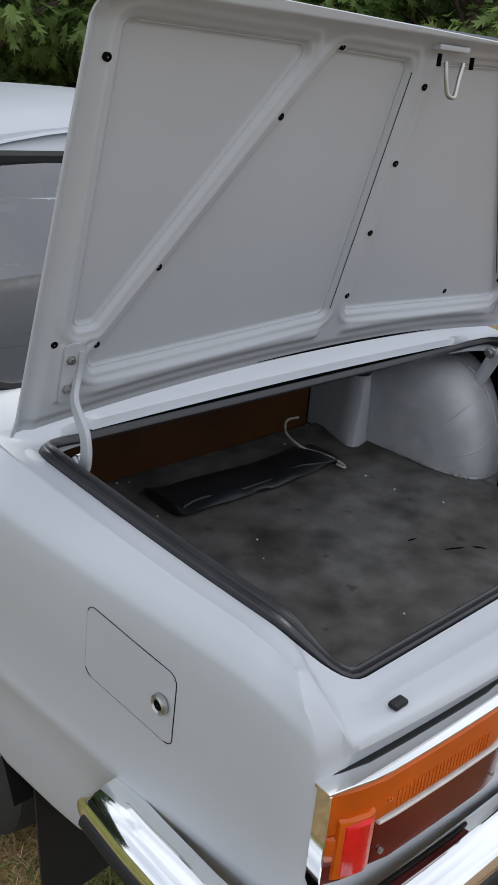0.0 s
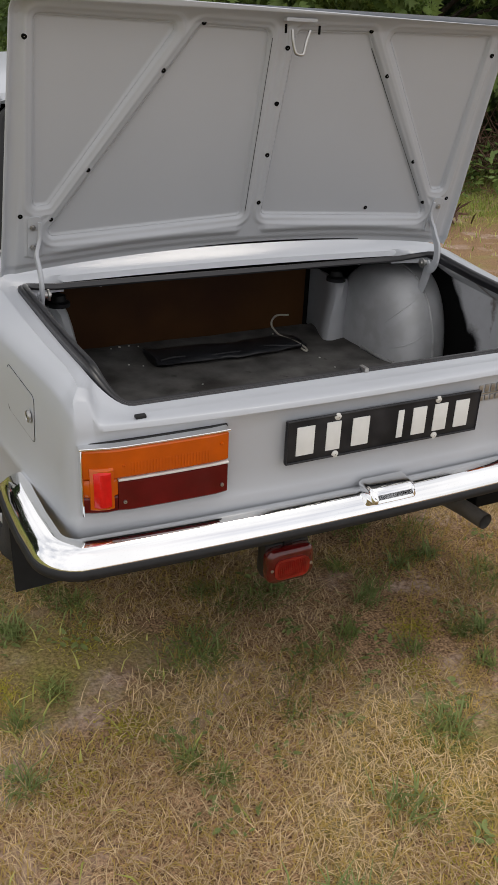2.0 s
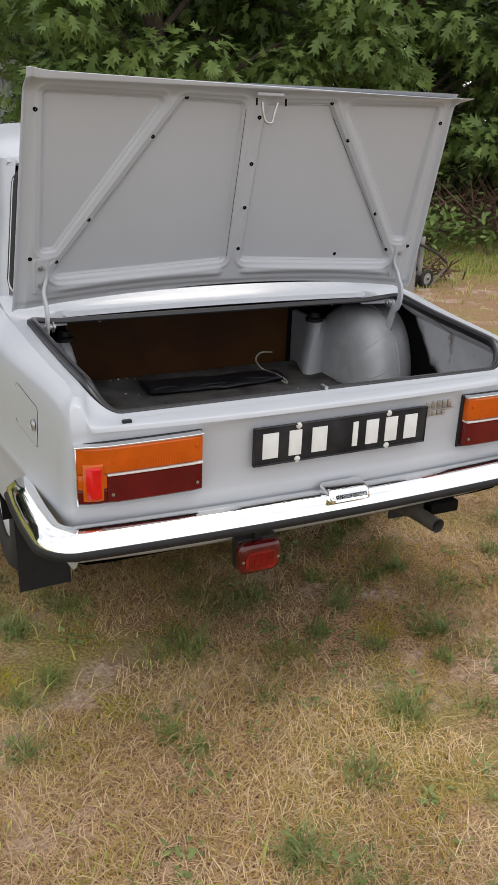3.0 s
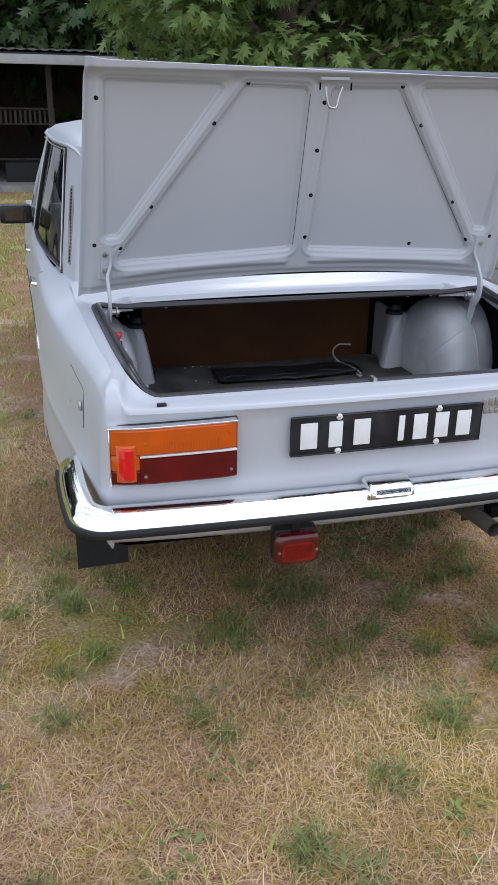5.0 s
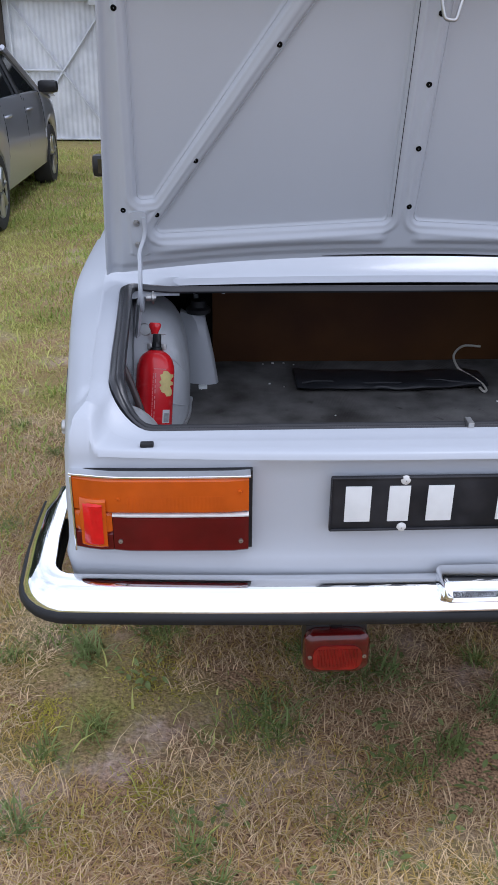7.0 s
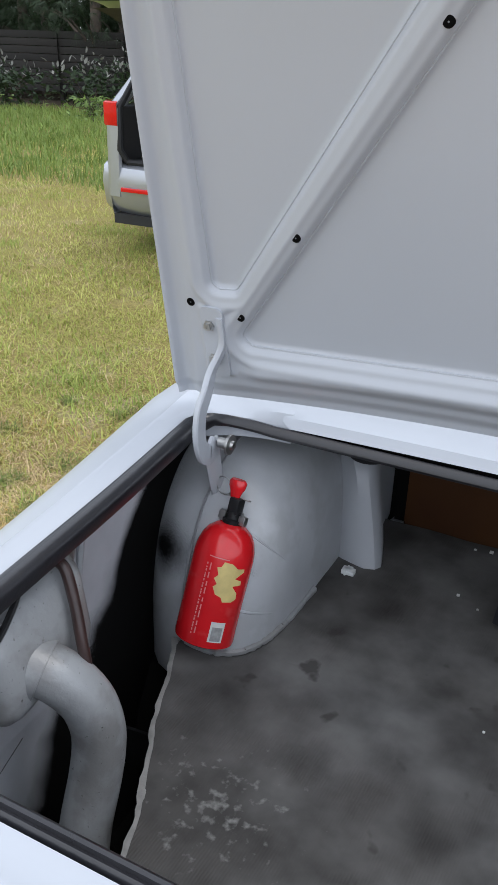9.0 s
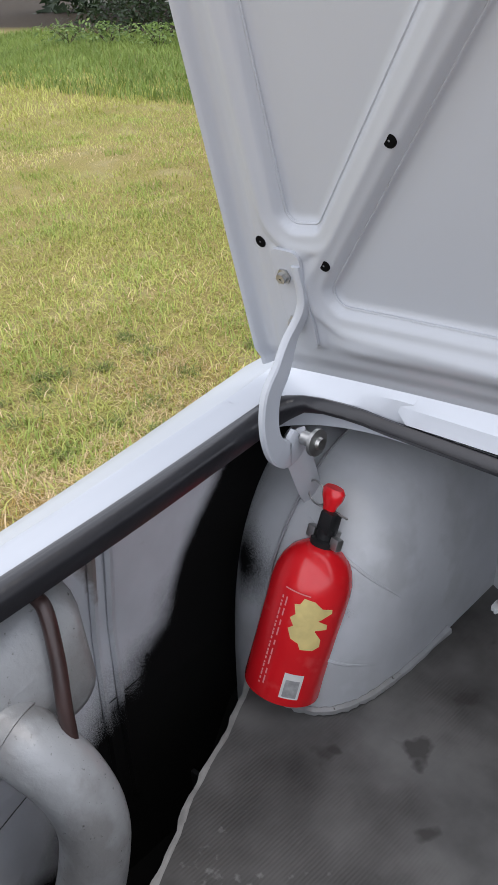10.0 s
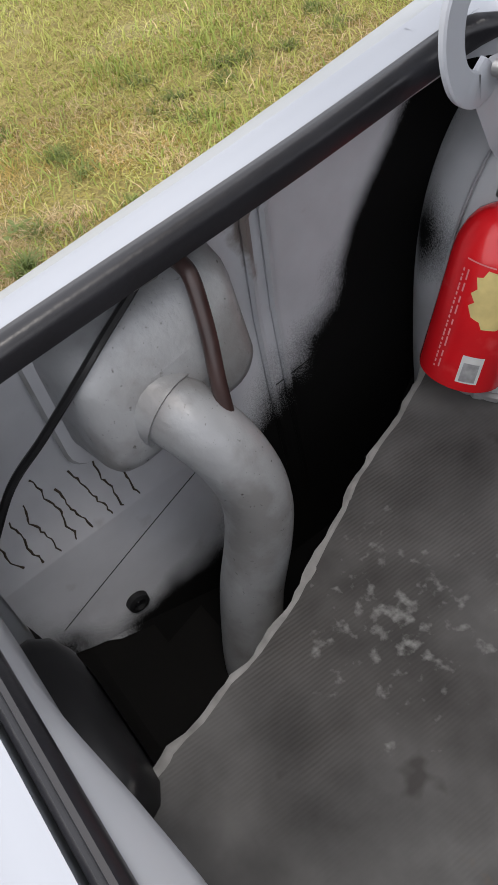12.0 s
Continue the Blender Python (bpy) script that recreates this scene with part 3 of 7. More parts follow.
def smooth_through(q, qs, vs):
    """A smooth line through a few (q, v) pairs."""
    n = len(qs)
    i = max(0, min(n - 2, sum(p <= q for p in qs) - 1))
    slope = lambda k: (vs[min(k + 1, n - 1)] - vs[max(k - 1, 0)]) / (qs[min(k + 1, n - 1)] - qs[max(k - 1, 0)])
    h = qs[i + 1] - qs[i]
    t = max(0.0, min(1.0, (q - qs[i]) / h))
    return (2 * t ** 3 - 3 * t * t + 1) * vs[i] + (t ** 3 - 2 * t * t + t) * h * slope(i) + (3 * t * t - 2 * t ** 3) * vs[i + 1] + (t ** 3 - t * t) * h * slope(i + 1)


def crest(y):
    """Height of the fold that runs along the inner edge of the rear wing's top."""
    return smooth_through(min(y, 0.8), [0.10, 0.15, 0.20, 0.30, 0.50, 0.68, 0.82], [0.890, 0.902, 0.9065, 0.910, 0.9185, 0.931, 0.942])


def inner_x(y):
    """Half width at that fold."""
    return float(np.interp(y, [0.12, 0.31, 0.54, 0.80, 1.4], [0.664, 0.681, 0.694, 0.706, 0.708]))


def edge_x(y):
    """Half width at the outer edge of the wing's top, which narrows towards the tail."""
    return smooth_through(y, [0.0, 0.12, 0.30, 0.56, 0.75, 0.90, 1.10, 1.40], [0.672, 0.690, 0.713, 0.7445, 0.765, 0.775, 0.779, 0.779])


def edge_z(y):
    return crest(y) - lerp(0.016, 0.027, smooth01((y - 0.15) / 0.6))


def seal_x(y):
    """Half width at the middle of the boot seal along the wings."""
    return float(np.interp(y, [0.20, 0.30, 0.50, 0.70], [0.627, 0.633, 0.641, 0.650]))


def side_x(y):
    """Half width of the body at its widest."""
    return edge_x(y) + 0.036


def wall_x(y):
    """Half width to which the inner wing is fitted."""
    q = max(0.0, (0.5 - y) / 0.5)
    return 0.758 - 0.020 * q * q


def arch_low(y):
    """Lower edge of the rear wing with the flat wheel opening."""
    return 0.430 - 0.17 * max(0.0, min(1.0, (y - 1.22) / 0.14)) ** 3


def side_profile(y):
    """Pairs of inset and height, from the lower edge up to the edge of the wing's top."""
    zl, zt = arch_low(y), edge_z(y)
    zc = 0.612
    flare = smooth01((y - 0.34) / 0.12)
    return [(lerp(0.035, 0.004, flare), zl), (lerp(0.024, -0.001, flare), zl + 0.018), (lerp(0.014, 0.007, flare), lerp(zl, zc, 0.55)),
            (0.004, zc - 0.016), (0.0005, zc - 0.003), (0.003, zc + 0.008), (0.0085, zc + 0.026), (0.0075, lerp(zc, zt, 0.45)),
            (0.0125, zt - 0.056), (0.0190, zt - 0.018), (0.0240, zt - 0.0060), (0.034, zt)]


def rear_y(x):
    return 0.002 + 0.034 * (abs(x) / 0.69) ** 2.5


SILL = [(0.030, 0.50), (0.016, 0.515), (0.006, 0.565), (0.001, 0.61), (0.000, 0.628), (0.004, 0.640), (0.0095, 0.652), (0.010, 0.70),
        (0.010, 0.79), (0.009, 0.820), (0.003, 0.829), (0.006, 0.838)]
WING_END = SILL[:8] + [(0.0085, 0.785), (0.011, 0.826), (0.021, 0.856), (0.045, 0.876)]


def gutter(kind, s):
    """Inner edge of the painted skin, along the boot seal."""
    if kind == "side":
        return Vector((-seal_x(s) - 0.014, s, crest(s) - 0.004))
    if kind == "rear":
        return Vector((s, 0.102, 0.843))
    a = radians(90 * s)
    return Vector((-0.641 + 0.081 * (1 - math.cos(a)), 0.20 - 0.098 * math.sin(a), lerp(crest(0.20) - 0.004, 0.843, smooth01((s - 0.02) / 0.98))))


def with_top(col, g, fold=None):
    """Adds the top of the skin: a flat strip to the fold, then the slope down to the gutter."""
    p = col[-1]
    f = fold or p.lerp(g, 0.55) + Vector((0, 0, 0.001))
    return col + [p.lerp(f, 0.10) + Vector((0, 0, 0.0022)), p.lerp(f, 0.5) + Vector((0, 0, 0.0012)), p.lerp(f, 0.93), f, f.lerp(g, 0.12) - Vector((0, 0, 0.0015)), f.lerp(g, 0.6), g, g - Vector((0, 0, 0.03))]


def side_col(y):
    return [Vector((-(side_x(y) - i), y, z)) for i, z in side_profile(y)]


def rear_col(x):
    w = smooth01((abs(x) - 0.652) / 0.012)
    return [Vector((x, rear_y(x) + lerp(a[0], b[0], w), lerp(a[1], b[1], w))) for a, b in zip(SILL, WING_END)]


def corner_col(s):
    """The rounded corner from the wing (s = 0) to the tail panel (s = 1)."""
    a, b = side_col(0.125), rear_col(-0.692)
    out = []
    for p, q in zip(a, b):
        ctrl = Vector((p.x + 0.003, q.y + 0.001, lerp(p.z, q.z, 0.5)))
        out.append(p * (1 - s) ** 2 + ctrl * 2 * s * (1 - s) + q * s * s)
    return out


def side_fold(y):
    return Vector((-inner_x(y), y, crest(y)))


cols = [with_top(side_col(y), gutter("side", y), side_fold(y)) for y in (1.36, 1.3, 1.2, 1.1, 1.0, 0.9, 0.8, 0.7, 0.6, 0.5, 0.44, 0.38, 0.32, 0.26, 0.20)]
bend = [side_col(0.17), side_col(0.145)] + [corner_col(k / 8) for k in range(9)] + [rear_col(x) for x in (-0.682, -0.674, -0.668, -0.663, -0.660, -0.657, -0.654, -0.651, -0.645, -0.630, -0.610, -0.585)]
for k, c in enumerate(bend):
    turn = 0.32 * (k + 1) / 17 if k <= 16 else 0.32 + 0.68 * (k - 16) / (len(bend) - 16)
    g = gutter("bend", turn)
    w = lerp(0.45, 0.36, smooth01(k / 10)) if k <= 10 else lerp(0.36, 0.55, smooth01((k - 10) / 8))
    rise = lerp(0.011, 0.012, k / 10) if k <= 10 else lerp(0.012, -0.004, smooth01((k - 10) / 7))
    cols.append(with_top(c, g, c[-1].lerp(g, w) + Vector((0, 0, rise))))
cols += [with_top(rear_col(x), gutter("rear", x)) for x in np.linspace(-0.56, -0.03, 14)]
mirror_cols = [[Vector((-p.x, p.y, p.z)) for p in c] for c in reversed(cols)]
full = cols + [with_top(rear_col(0.0), gutter("rear", 0.0))] + mirror_cols
part("rear_body", Build().grid(full), PAINT, car, "light grey painted rear wings and tail panel", 50)

# lower valance and floor of the car
vb = Build().grid([[(x, 0.032 + rear_y(x), 0.502), (x, 0.042 + rear_y(x), 0.48), (x, 0.066 + rear_y(x), 0.460), (x, 0.125, 0.452), (x, 0.15, 0.462)] for x in np.linspace(-0.70, 0.70, 15)])
part("valance", vb, PAINT, car, "grey lower tail panel")
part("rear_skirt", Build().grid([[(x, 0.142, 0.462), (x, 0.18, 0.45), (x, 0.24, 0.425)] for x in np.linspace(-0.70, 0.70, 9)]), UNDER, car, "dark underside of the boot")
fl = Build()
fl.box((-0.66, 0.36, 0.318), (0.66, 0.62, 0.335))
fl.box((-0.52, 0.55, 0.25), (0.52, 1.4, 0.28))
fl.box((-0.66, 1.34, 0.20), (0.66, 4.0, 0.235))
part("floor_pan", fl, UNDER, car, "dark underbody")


# side panels ahead of the wheel
def belt_x(y):
    """Half width of the cabin at the foot of its windows."""
    return float(np.interp(y, [0.95, 1.2, 1.55, 1.9, 2.5, 3.0], [0.672, 0.716, 0.752, 0.772, 0.775, 0.760]))


def cant_x(y):
    """Half width of the cabin at the rain gutter."""
    return float(np.interp(y, [1.16, 1.20, 1.35, 1.55, 1.8, 2.4, 2.68], [0.580, 0.610, 0.646, 0.672, 0.686, 0.684, 0.652]))


def cabin_x(y, z):
    u = max(0.0, min(1.0, (z - 0.945) / 0.40))
    return lerp(belt_x(y), cant_x(y), u ** 1.15)


def side_panel(y0, y1, sgn, front=False):
    b = Build()
    rows = []
    for y in np.linspace(y0, y1, 9):
        zt = lerp(0.930, 0.945, smooth01((y - 1.366) / 0.4)) if not front else lerp(0.94, 0.86, smooth01((y - 3.2) / 1.0))
        w = 0.812 - (0.03 * smooth01((y - 3.3) / 0.8) if front else 0)
        lo = 0.25 if not front else 0.435 - 0.18 * min(1, abs(y - 3.50) / 0.40) ** 6
        rows.append([(sgn * (w - i), y, z) for i, z in ((0.05, lo), (0.03, lo + 0.02), (0.016, lerp(lo, 0.60, 0.6)), (0.004, 0.596), (0.0005, 0.609), (0.0085, 0.638), (0.0080, 0.72), (0.016, zt - 0.07), (0.022, zt - 0.036), (0.030, zt - 0.016), (max(0.034, w - belt_x(y)) if not front else 0.10, zt))])
    b.grid(rows)
    return b


for sgn in (-1, 1):
    part("rear_door", side_panel(1.366, 2.20, sgn), PAINT, car)
    part("front_door", side_panel(2.206, 3.10, sgn), PAINT, car)
    part("front_wing", side_panel(3.106, 4.12, sgn, True), PAINT, car)
for sgn in (-1, 1):
    part("door_sill", Build().box((sgn * 0.775 - 0.02, 1.40, 0.20), (sgn * 0.775 + 0.012, 3.12, 0.262), 0.008), PAINT, car)
    part("side_trim", Build().box((sgn * 0.8105 - 0.004, 1.40, 0.604), (sgn * 0.8105 + 0.004, 3.05, 0.618), 0.003), CHROME, car, "thin chrome side strip")
    for y in (1.55, 2.34):
        h = part("door_handle", Build().tube(curve_pts([(sgn * 0.795, y, 0.83), (sgn * 0.813, y + 0.015, 0.832), (sgn * 0.815, y + 0.07, 0.832), (sgn * 0.813, y + 0.125, 0.832), (sgn * 0.795, y + 0.14, 0.83)]), 0.008), CHROME, car, "chrome door handle")
bonnet = Build().grid([[(x, y, lerp(0.955, 0.86, smooth01((y - 3.1) / 1.05)) + 0.02 * (1 - (x / 0.72) ** 2)) for x in np.linspace(-0.72, 0.72, 11)] for y in np.linspace(3.06, 4.12, 8)])
part("bonnet", bonnet, PAINT, car)
nose = Build().grid([[(x, 4.12 + 0.04 * (1 - (x / 0.77) ** 2) - 0.02 * k, z) for x in np.linspace(-0.77, 0.77, 11)] for k, z in enumerate((0.865, 0.70, 0.50, 0.36))])
part("front_panel", nose, PAINT, car)
part("front_bumper", Build().sweep([(-0.77, 3.9, 0.50), (-0.77, 4.12, 0.50), (-0.72, 4.2, 0.50), (0, 4.24, 0.50), (0.72, 4.2, 0.50), (0.77, 4.12, 0.50), (0.77, 3.9, 0.50)],
                                    [(-0.03, -0.05), (0.0, -0.05), (0.0, 0.05), (-0.03, 0.05)]), CHROME, car)
part("turn_lamp", Build().box((-0.790, 3.98, 0.70), (-0.772, 4.06, 0.735), 0.006), AMBER, car, "small orange turn lamp")

# deck between boot opening and rear window
deck_rows = []
for y in (0.775, 0.782, 0.80, 0.86, 0.93, 0.97):
    row = []
    for x in np.linspace(-0.704, 0.704, 57):
        yy = max(y, min(0.80, 0.775 + 0.6 * max(0.0, abs(x) - 0.535)))
        zz = float(np.interp(yy, [0.775, 0.782, 0.80, 0.86, 0.93, 0.97], [0.917, 0.932, 0.9395, 0.944, 0.952, 0.955]))
        zz -= 0.005 * smooth01((abs(x) - 0.525) / 0.03) * (1 if yy < 0.81 else 0)
        row.append((x, yy - (0.004 * (x / 0.7) ** 2 if yy == y else 0.0), zz + 0.010 * (1 - (x / 0.70) ** 2)))
    deck_rows.append(row)
part("rear_deck", Build().grid(deck_rows), PAINT, car, "light grey panel below the rear window")
part("deck_shoulder", Build().grid([[(-0.60, y, crest(0.8) + 0.002), (-0.66, y, crest(0.8) + 0.001), (-0.709, y, crest(0.8) - 0.001)] for y in (0.94, 1.0, 1.1, 1.36)]), PAINT, car)
part("deck_shoulder", Build().grid([[(0.60, y, crest(0.8) + 0.002), (0.66, y, crest(0.8) + 0.001), (0.709, y, crest(0.8) - 0.001)] for y in (0.94, 1.0, 1.1, 1.36)]), PAINT, car)


# cabin: roof, pillars, glass
def roof_z(x, y):
    return 1.445 - 0.05 * abs(x / 0.60) ** 2.6 - 0.045 * max(0, (1.5 - y) / 0.32) ** 2 - 0.03 * max(0, (y - 2.2) / 0.5) ** 2


roof_rows = []
for y in (1.16, 1.168, 1.176, 1.188, 1.20, 1.225, 1.25, 1.35, 1.5, 1.8, 2.1, 2.4, 2.6, 2.68):
    hw = cant_x(y) / 0.645
    row = [(-0.645, y, 1.338), (-0.632, y, lerp(roof_z(0.6, y), 1.338, 0.4))]
    row += [(x, y, roof_z(x, y)) for x in np.linspace(-0.60, 0.60, 15)]
    row += [(0.632, y, lerp(roof_z(0.6, y), 1.338, 0.4)), (0.645, y, 1.338)]
    roof_rows.append([(x * hw, y_, z) for x, y_, z in row])
part("roof", Build().grid(roof_rows), PAINT, car, "light grey roof")
for sgn in (-1, 1):
    rows = []
    for k in range(9):
        u = k / 8
        z = lerp(0.935, 1.352, u)
        xw, yw = lerp(0.668, 0.580, u ** 1.1), lerp(0.960, 1.165, u)          # at the rear glass
        yf = lerp(1.205, 1.44, u)                                            # at the side glass
        rows.append([(sgn * x, y, z) for x, y in ((xw, yw + 0.03), (xw, yw), (lerp(xw, cabin_x(yw + 0.09, z), 0.55), yw + 0.016), (lerp(xw, cabin_x(yw + 0.09, z), 0.9), yw + 0.048), (cabin_x(yw + 0.10, z), yw + 0.10),
                                                  (cabin_x(lerp(yw + 0.10, yf, 0.5), z) + 0.001, lerp(yw + 0.10, yf, 0.5)), (cabin_x(yf - 0.02, z) + 0.001, yf - 0.02), (cabin_x(yf, z) - 0.006, yf), (cabin_x(yf, z) - 0.03, yf))])
    part("rear_pillar", Build().grid(rows), PAINT, car, "grey roof pillar beside the rear window")
    vent = part("air_vent", Build().plate([(sgn * (cabin_x(y, z) - 0.001), y, z) for y, z in ((1.098, 0.985), (1.135, 0.985), (1.205, 1.10), (1.272, 1.215), (1.262, 1.228), (1.248, 1.225), (1.172, 1.105))], (sgn, 0, 0.15), 0.004), GREY_TRIM, car, "narrow grey slatted vent in the pillar")
    slats = Build()
    for k in range(22):
        u = (k + 0.5) / 22
        y, z = lerp(1.116, 1.258, u), lerp(0.992, 1.220, u)
        slats.box((sgn * (cabin_x(y, z) + 0.004) - 0.002, y - 0.013, z - 0.0032), (sgn * (cabin_x(y, z) + 0.004) + 0.002, y + 0.013, z + 0.0032))
    part("vent_slats", slats, BLACK_PLASTIC, vent, "dark slats")
    for y, dy, w in ((2.19, 0.04, 0.022), (3.0, 0.36, 0.022)):
        part("door_pillar", Build().tube([(sgn * (cabin_x(y - dy * u, lerp(0.94, 1.35, u)) - 0.014), y - dy * u, lerp(0.94, 1.35, u)) for u in (0, 0.25, 0.5, 0.75, 1)], w, 8), PAINT, car)
    for ya, yb, yta, ytb in ((1.215, 2.17, 1.445, 2.13), (2.21, 2.98, 2.17, 2.66)):
        pane = [[(sgn * (cabin_x(lerp(lerp(ya, yta, v), lerp(yb, ytb, v), u), lerp(0.950, 1.335, v)) - 0.007), lerp(lerp(ya, yta, v), lerp(yb, ytb, v), u), lerp(0.950, 1.335, v)) for u in np.linspace(0, 1, 9)] for v in np.linspace(0, 1, 7)]
        g = part("side_window", Build().grid(pane), SIDE_GLASS, car)
        g.visible_shadow = False
        rim = pane[0] + [r[-1] for r in pane[1:]] + pane[-1][-2::-1] + [r[0] for r in pane[-2::-1]]
        part("window_frame", Build().tube([(x + sgn * 0.004, y, z) for x, y, z in rim], 0.0075, 8), RUBBER, g, "dark window frame")
        part("frame_trim", Build().tube([(x + sgn * 0.010, y - (0.010 if y < lerp(1.23, 1.45, (z - 0.95) / 0.4) else 0), z) for x, y, z in rim], 0.0030, 6), STEEL, g, "thin bright window trim")
    part("rain_gutter", Build().tube(curve_pts([(sgn * (cant_x(y) + 0.004), y, z) for y, z in ((1.22, 1.322), (1.30, 1.342), (1.42, 1.352), (1.7, 1.352), (2.1, 1.356), (2.45, 1.350), (2.62, 1.335))] + [(sgn * 0.735, 2.95, 1.05)], 5), 0.006, 6), PAINT, car)

# rear window with its rubber and chrome surround
win = [(-0.672, 0.956, 0.945), (0.672, 0.956, 0.945), (0.592, 1.163, 1.335), (-0.592, 1.163, 1.335)]
wv = [Vector(p) for p in win]


def win_pt(a, b):
    """a across from -1 to 1, b up from 0 to 1."""
    lo = wv[0].lerp(wv[1], (a + 1) / 2)
    hi = wv[3].lerp(wv[2], (a + 1) / 2)
    p = lo.lerp(hi, b)
    p.y -= 0.03 * (1 - a * a)
    return p


part("rear_header", Build().grid([[win_pt(a, 0.99) + Vector((0, 0.012, 0)), win_pt(a, 1.02), win_pt(a, 1.06) + Vector((0, 0.004, 0)), Vector((a * 0.575, 1.175, roof_z(a * 0.57, 1.17) + 0.001))] for a in np.linspace(-1.03, 1.03, 23)]), PAINT, car, "grey strip between roof and rear window")
ring = []
for a, b in rounded_rect(2, 1, 0.14, 6):
    ring.append(win_pt(a, b + 0.5))
cx = sum(ring, Vector()) / len(ring)
gpl = Build().grid([[win_pt(a, b) for a in np.linspace(-0.96, 0.96, 13)] for b in np.linspace(0.03, 0.97, 7)])
rg = part("rear_window", gpl, REAR_GLASS, car, "rear window glass with a sticker edge")
rg.visible_shadow = False
part("window_rubber", Build().tube([p + (cx - p).normalized() * 0.012 for p in ring] + [ring[0] + (cx - ring[0]).normalized() * 0.012], 0.015, 8), RUBBER, rg, "black window rubber")
part("window_trim", Build().tube([p + Vector((0, -0.010, -0.002)) for p in ring + ring[:1]], 0.0028, 8), STEEL, rg, "thin bright trim")
g = part("windscreen", Build().plate([(-0.66, 3.02, 0.97), (0.66, 3.02, 0.97), (0.57, 2.66, 1.38), (-0.57, 2.66, 1.38)], (0, -1, 0), 0.004), GLASS, car)
g.visible_shadow = False
part("parcel_shelf", Build().box((-0.62, 0.99, 0.925), (0.62, 1.30, 0.94), 0.004), INTERIOR, car)
seat = Build()
seat.box((-0.60, 1.30, 0.45), (0.60, 1.46, 1.02), 0.05)
seat.box((-0.60, 1.44, 0.40), (0.60, 1.95, 0.58), 0.05)
part("rear_seat", seat, INTERIOR, car, "dark rear seat")
for sx in (-0.34, 0.34):
    fs = Build()
    fs.box((sx - 0.24, 2.15, 0.5), (sx + 0.24, 2.30, 1.08), 0.05)
    fs.box((sx - 0.24, 2.25, 0.38), (sx + 0.24, 2.75, 0.55), 0.05)
    part("front_seat", fs, INTERIOR, car, "dark front seat")
part("dashboard", Build().box((-0.64, 2.85, 0.72), (0.64, 3.05, 0.95), 0.04), INTERIOR, car)
mirror = part("wing_mirror", Build().box((-0.925, 2.40, 0.945), (-0.775, 2.46, 1.035), 0.02).tube([(-0.79, 2.43, 0.965), (-0.735, 2.44, 0.955)], 0.016), BLACK_PLASTIC, car, "black rectangular wing mirror")
part("mirror_glass", Build().box((-0.900, 2.396, 0.962), (-0.805, 2.3995, 1.018)), MIRROR, mirror, "mirror glass")


# wheels
def wheel(x, y, parent, side):
    m = Matrix.Translation((x, y, 0.285)) @ Matrix.Rotation(radians(90) * side, 4, "Y")
    tp = [(0.175, -0.07), (0.21, -0.082), (0.262, -0.078), (0.284, -0.060), (0.289, -0.03), (0.289, 0.03), (0.284, 0.060), (0.262, 0.078), (0.21, 0.082), (0.175, 0.07)]
    w = part("wheel", Build().revolve([(0.172, -0.06), (0.172, 0.058), (0.166, 0.064), (0.158, 0.060), (0.150, 0.035), (0.135, 0.030), (0.12, 0.042), (0.085, 0.052), (0.075, 0.045), (0.07, 0.045), (0.066, 0.062), (0.03, 0.070), (0.001, 0.071)], m), RIM, parent, "silver steel wheel")
    part("tyre", Build().revolve(tp + [tp[0]], m, 40), TYRE, w, "black tyre")
    for k in range(8):
        a = 2 * math.pi * k / 8
        part("wheel_slot", Build().revolve([(0.001, 0.0335), (0.013, 0.0345), (0.015, 0.031)], m @ Matrix.Translation((0.105 * math.cos(a), 0.105 * math.sin(a), 0.0135)), 10), HOLE, w)
    return w


for sgn in (-1, 1):
    wheel(sgn * 0.665, 0.985, car, sgn)
    wheel(sgn * 0.665, 3.49, car, sgn)
    flap = Build().plate([(sgn * 0.60, 0.60, 0.42), (sgn * 0.762, 0.585, 0.42), (sgn * 0.762, 0.565, 0.125), (sgn * 0.60, 0.58, 0.12)], (0, -1, 0), 0.006)
    part("mud_flap", flap, RUBBER, car, "black rubber mud flap")
    arch = Build().grid([[(sgn * x, 0.985 + 0.40 * math.cos(a), 0.28 + 0.33 * math.sin(a)) for x in (0.79, 0.55)] for a in np.linspace(0.25, math.pi - 0.25, 14)])
    part("wheel_arch_liner", arch, UNDER, car, "dark wheel arch")

# boot opening: rubber seal, inner lip
SEAL = []
for y in np.linspace(0.70, 0.20, 12):
    SEAL.append((-seal_x(y), y, crest(y) + 0.004))
for k in range(1, 8):
    a = radians(90 * k / 8)
    SEAL.append((-0.627 + 0.067 * (1 - math.cos(a)), 0.20 - 0.086 * math.sin(a), lerp(crest(0.20) + 0.004, 0.842, smooth01((k / 8 - 0.02) / 0.98))))
SEAL += [(x, 0.114, 0.842) for x in np.linspace(-0.56, 0.56, 20)]
SEAL += [(-x, y, z) for x, y, z in reversed(SEAL[:19])]
for k in range(1, 6):
    a = radians(90 * k / 6)
    SEAL.append((0.650 - 0.096 * (1 - math.cos(a)), 0.70 + 0.076 * math.sin(a), crest(0.70) + 0.004 - 0.021 * smooth01(k / 6)))
SEAL += [(x, 0.776, 0.914) for x in np.linspace(0.55, -0.55, 16)]
for k in range(5, 0, -1):
    a = radians(90 * k / 6)
    SEAL.append((-0.650 + 0.096 * (1 - math.cos(a)), 0.70 + 0.076 * math.sin(a), crest(0.70) + 0.004 - 0.021 * smooth01(k / 6)))
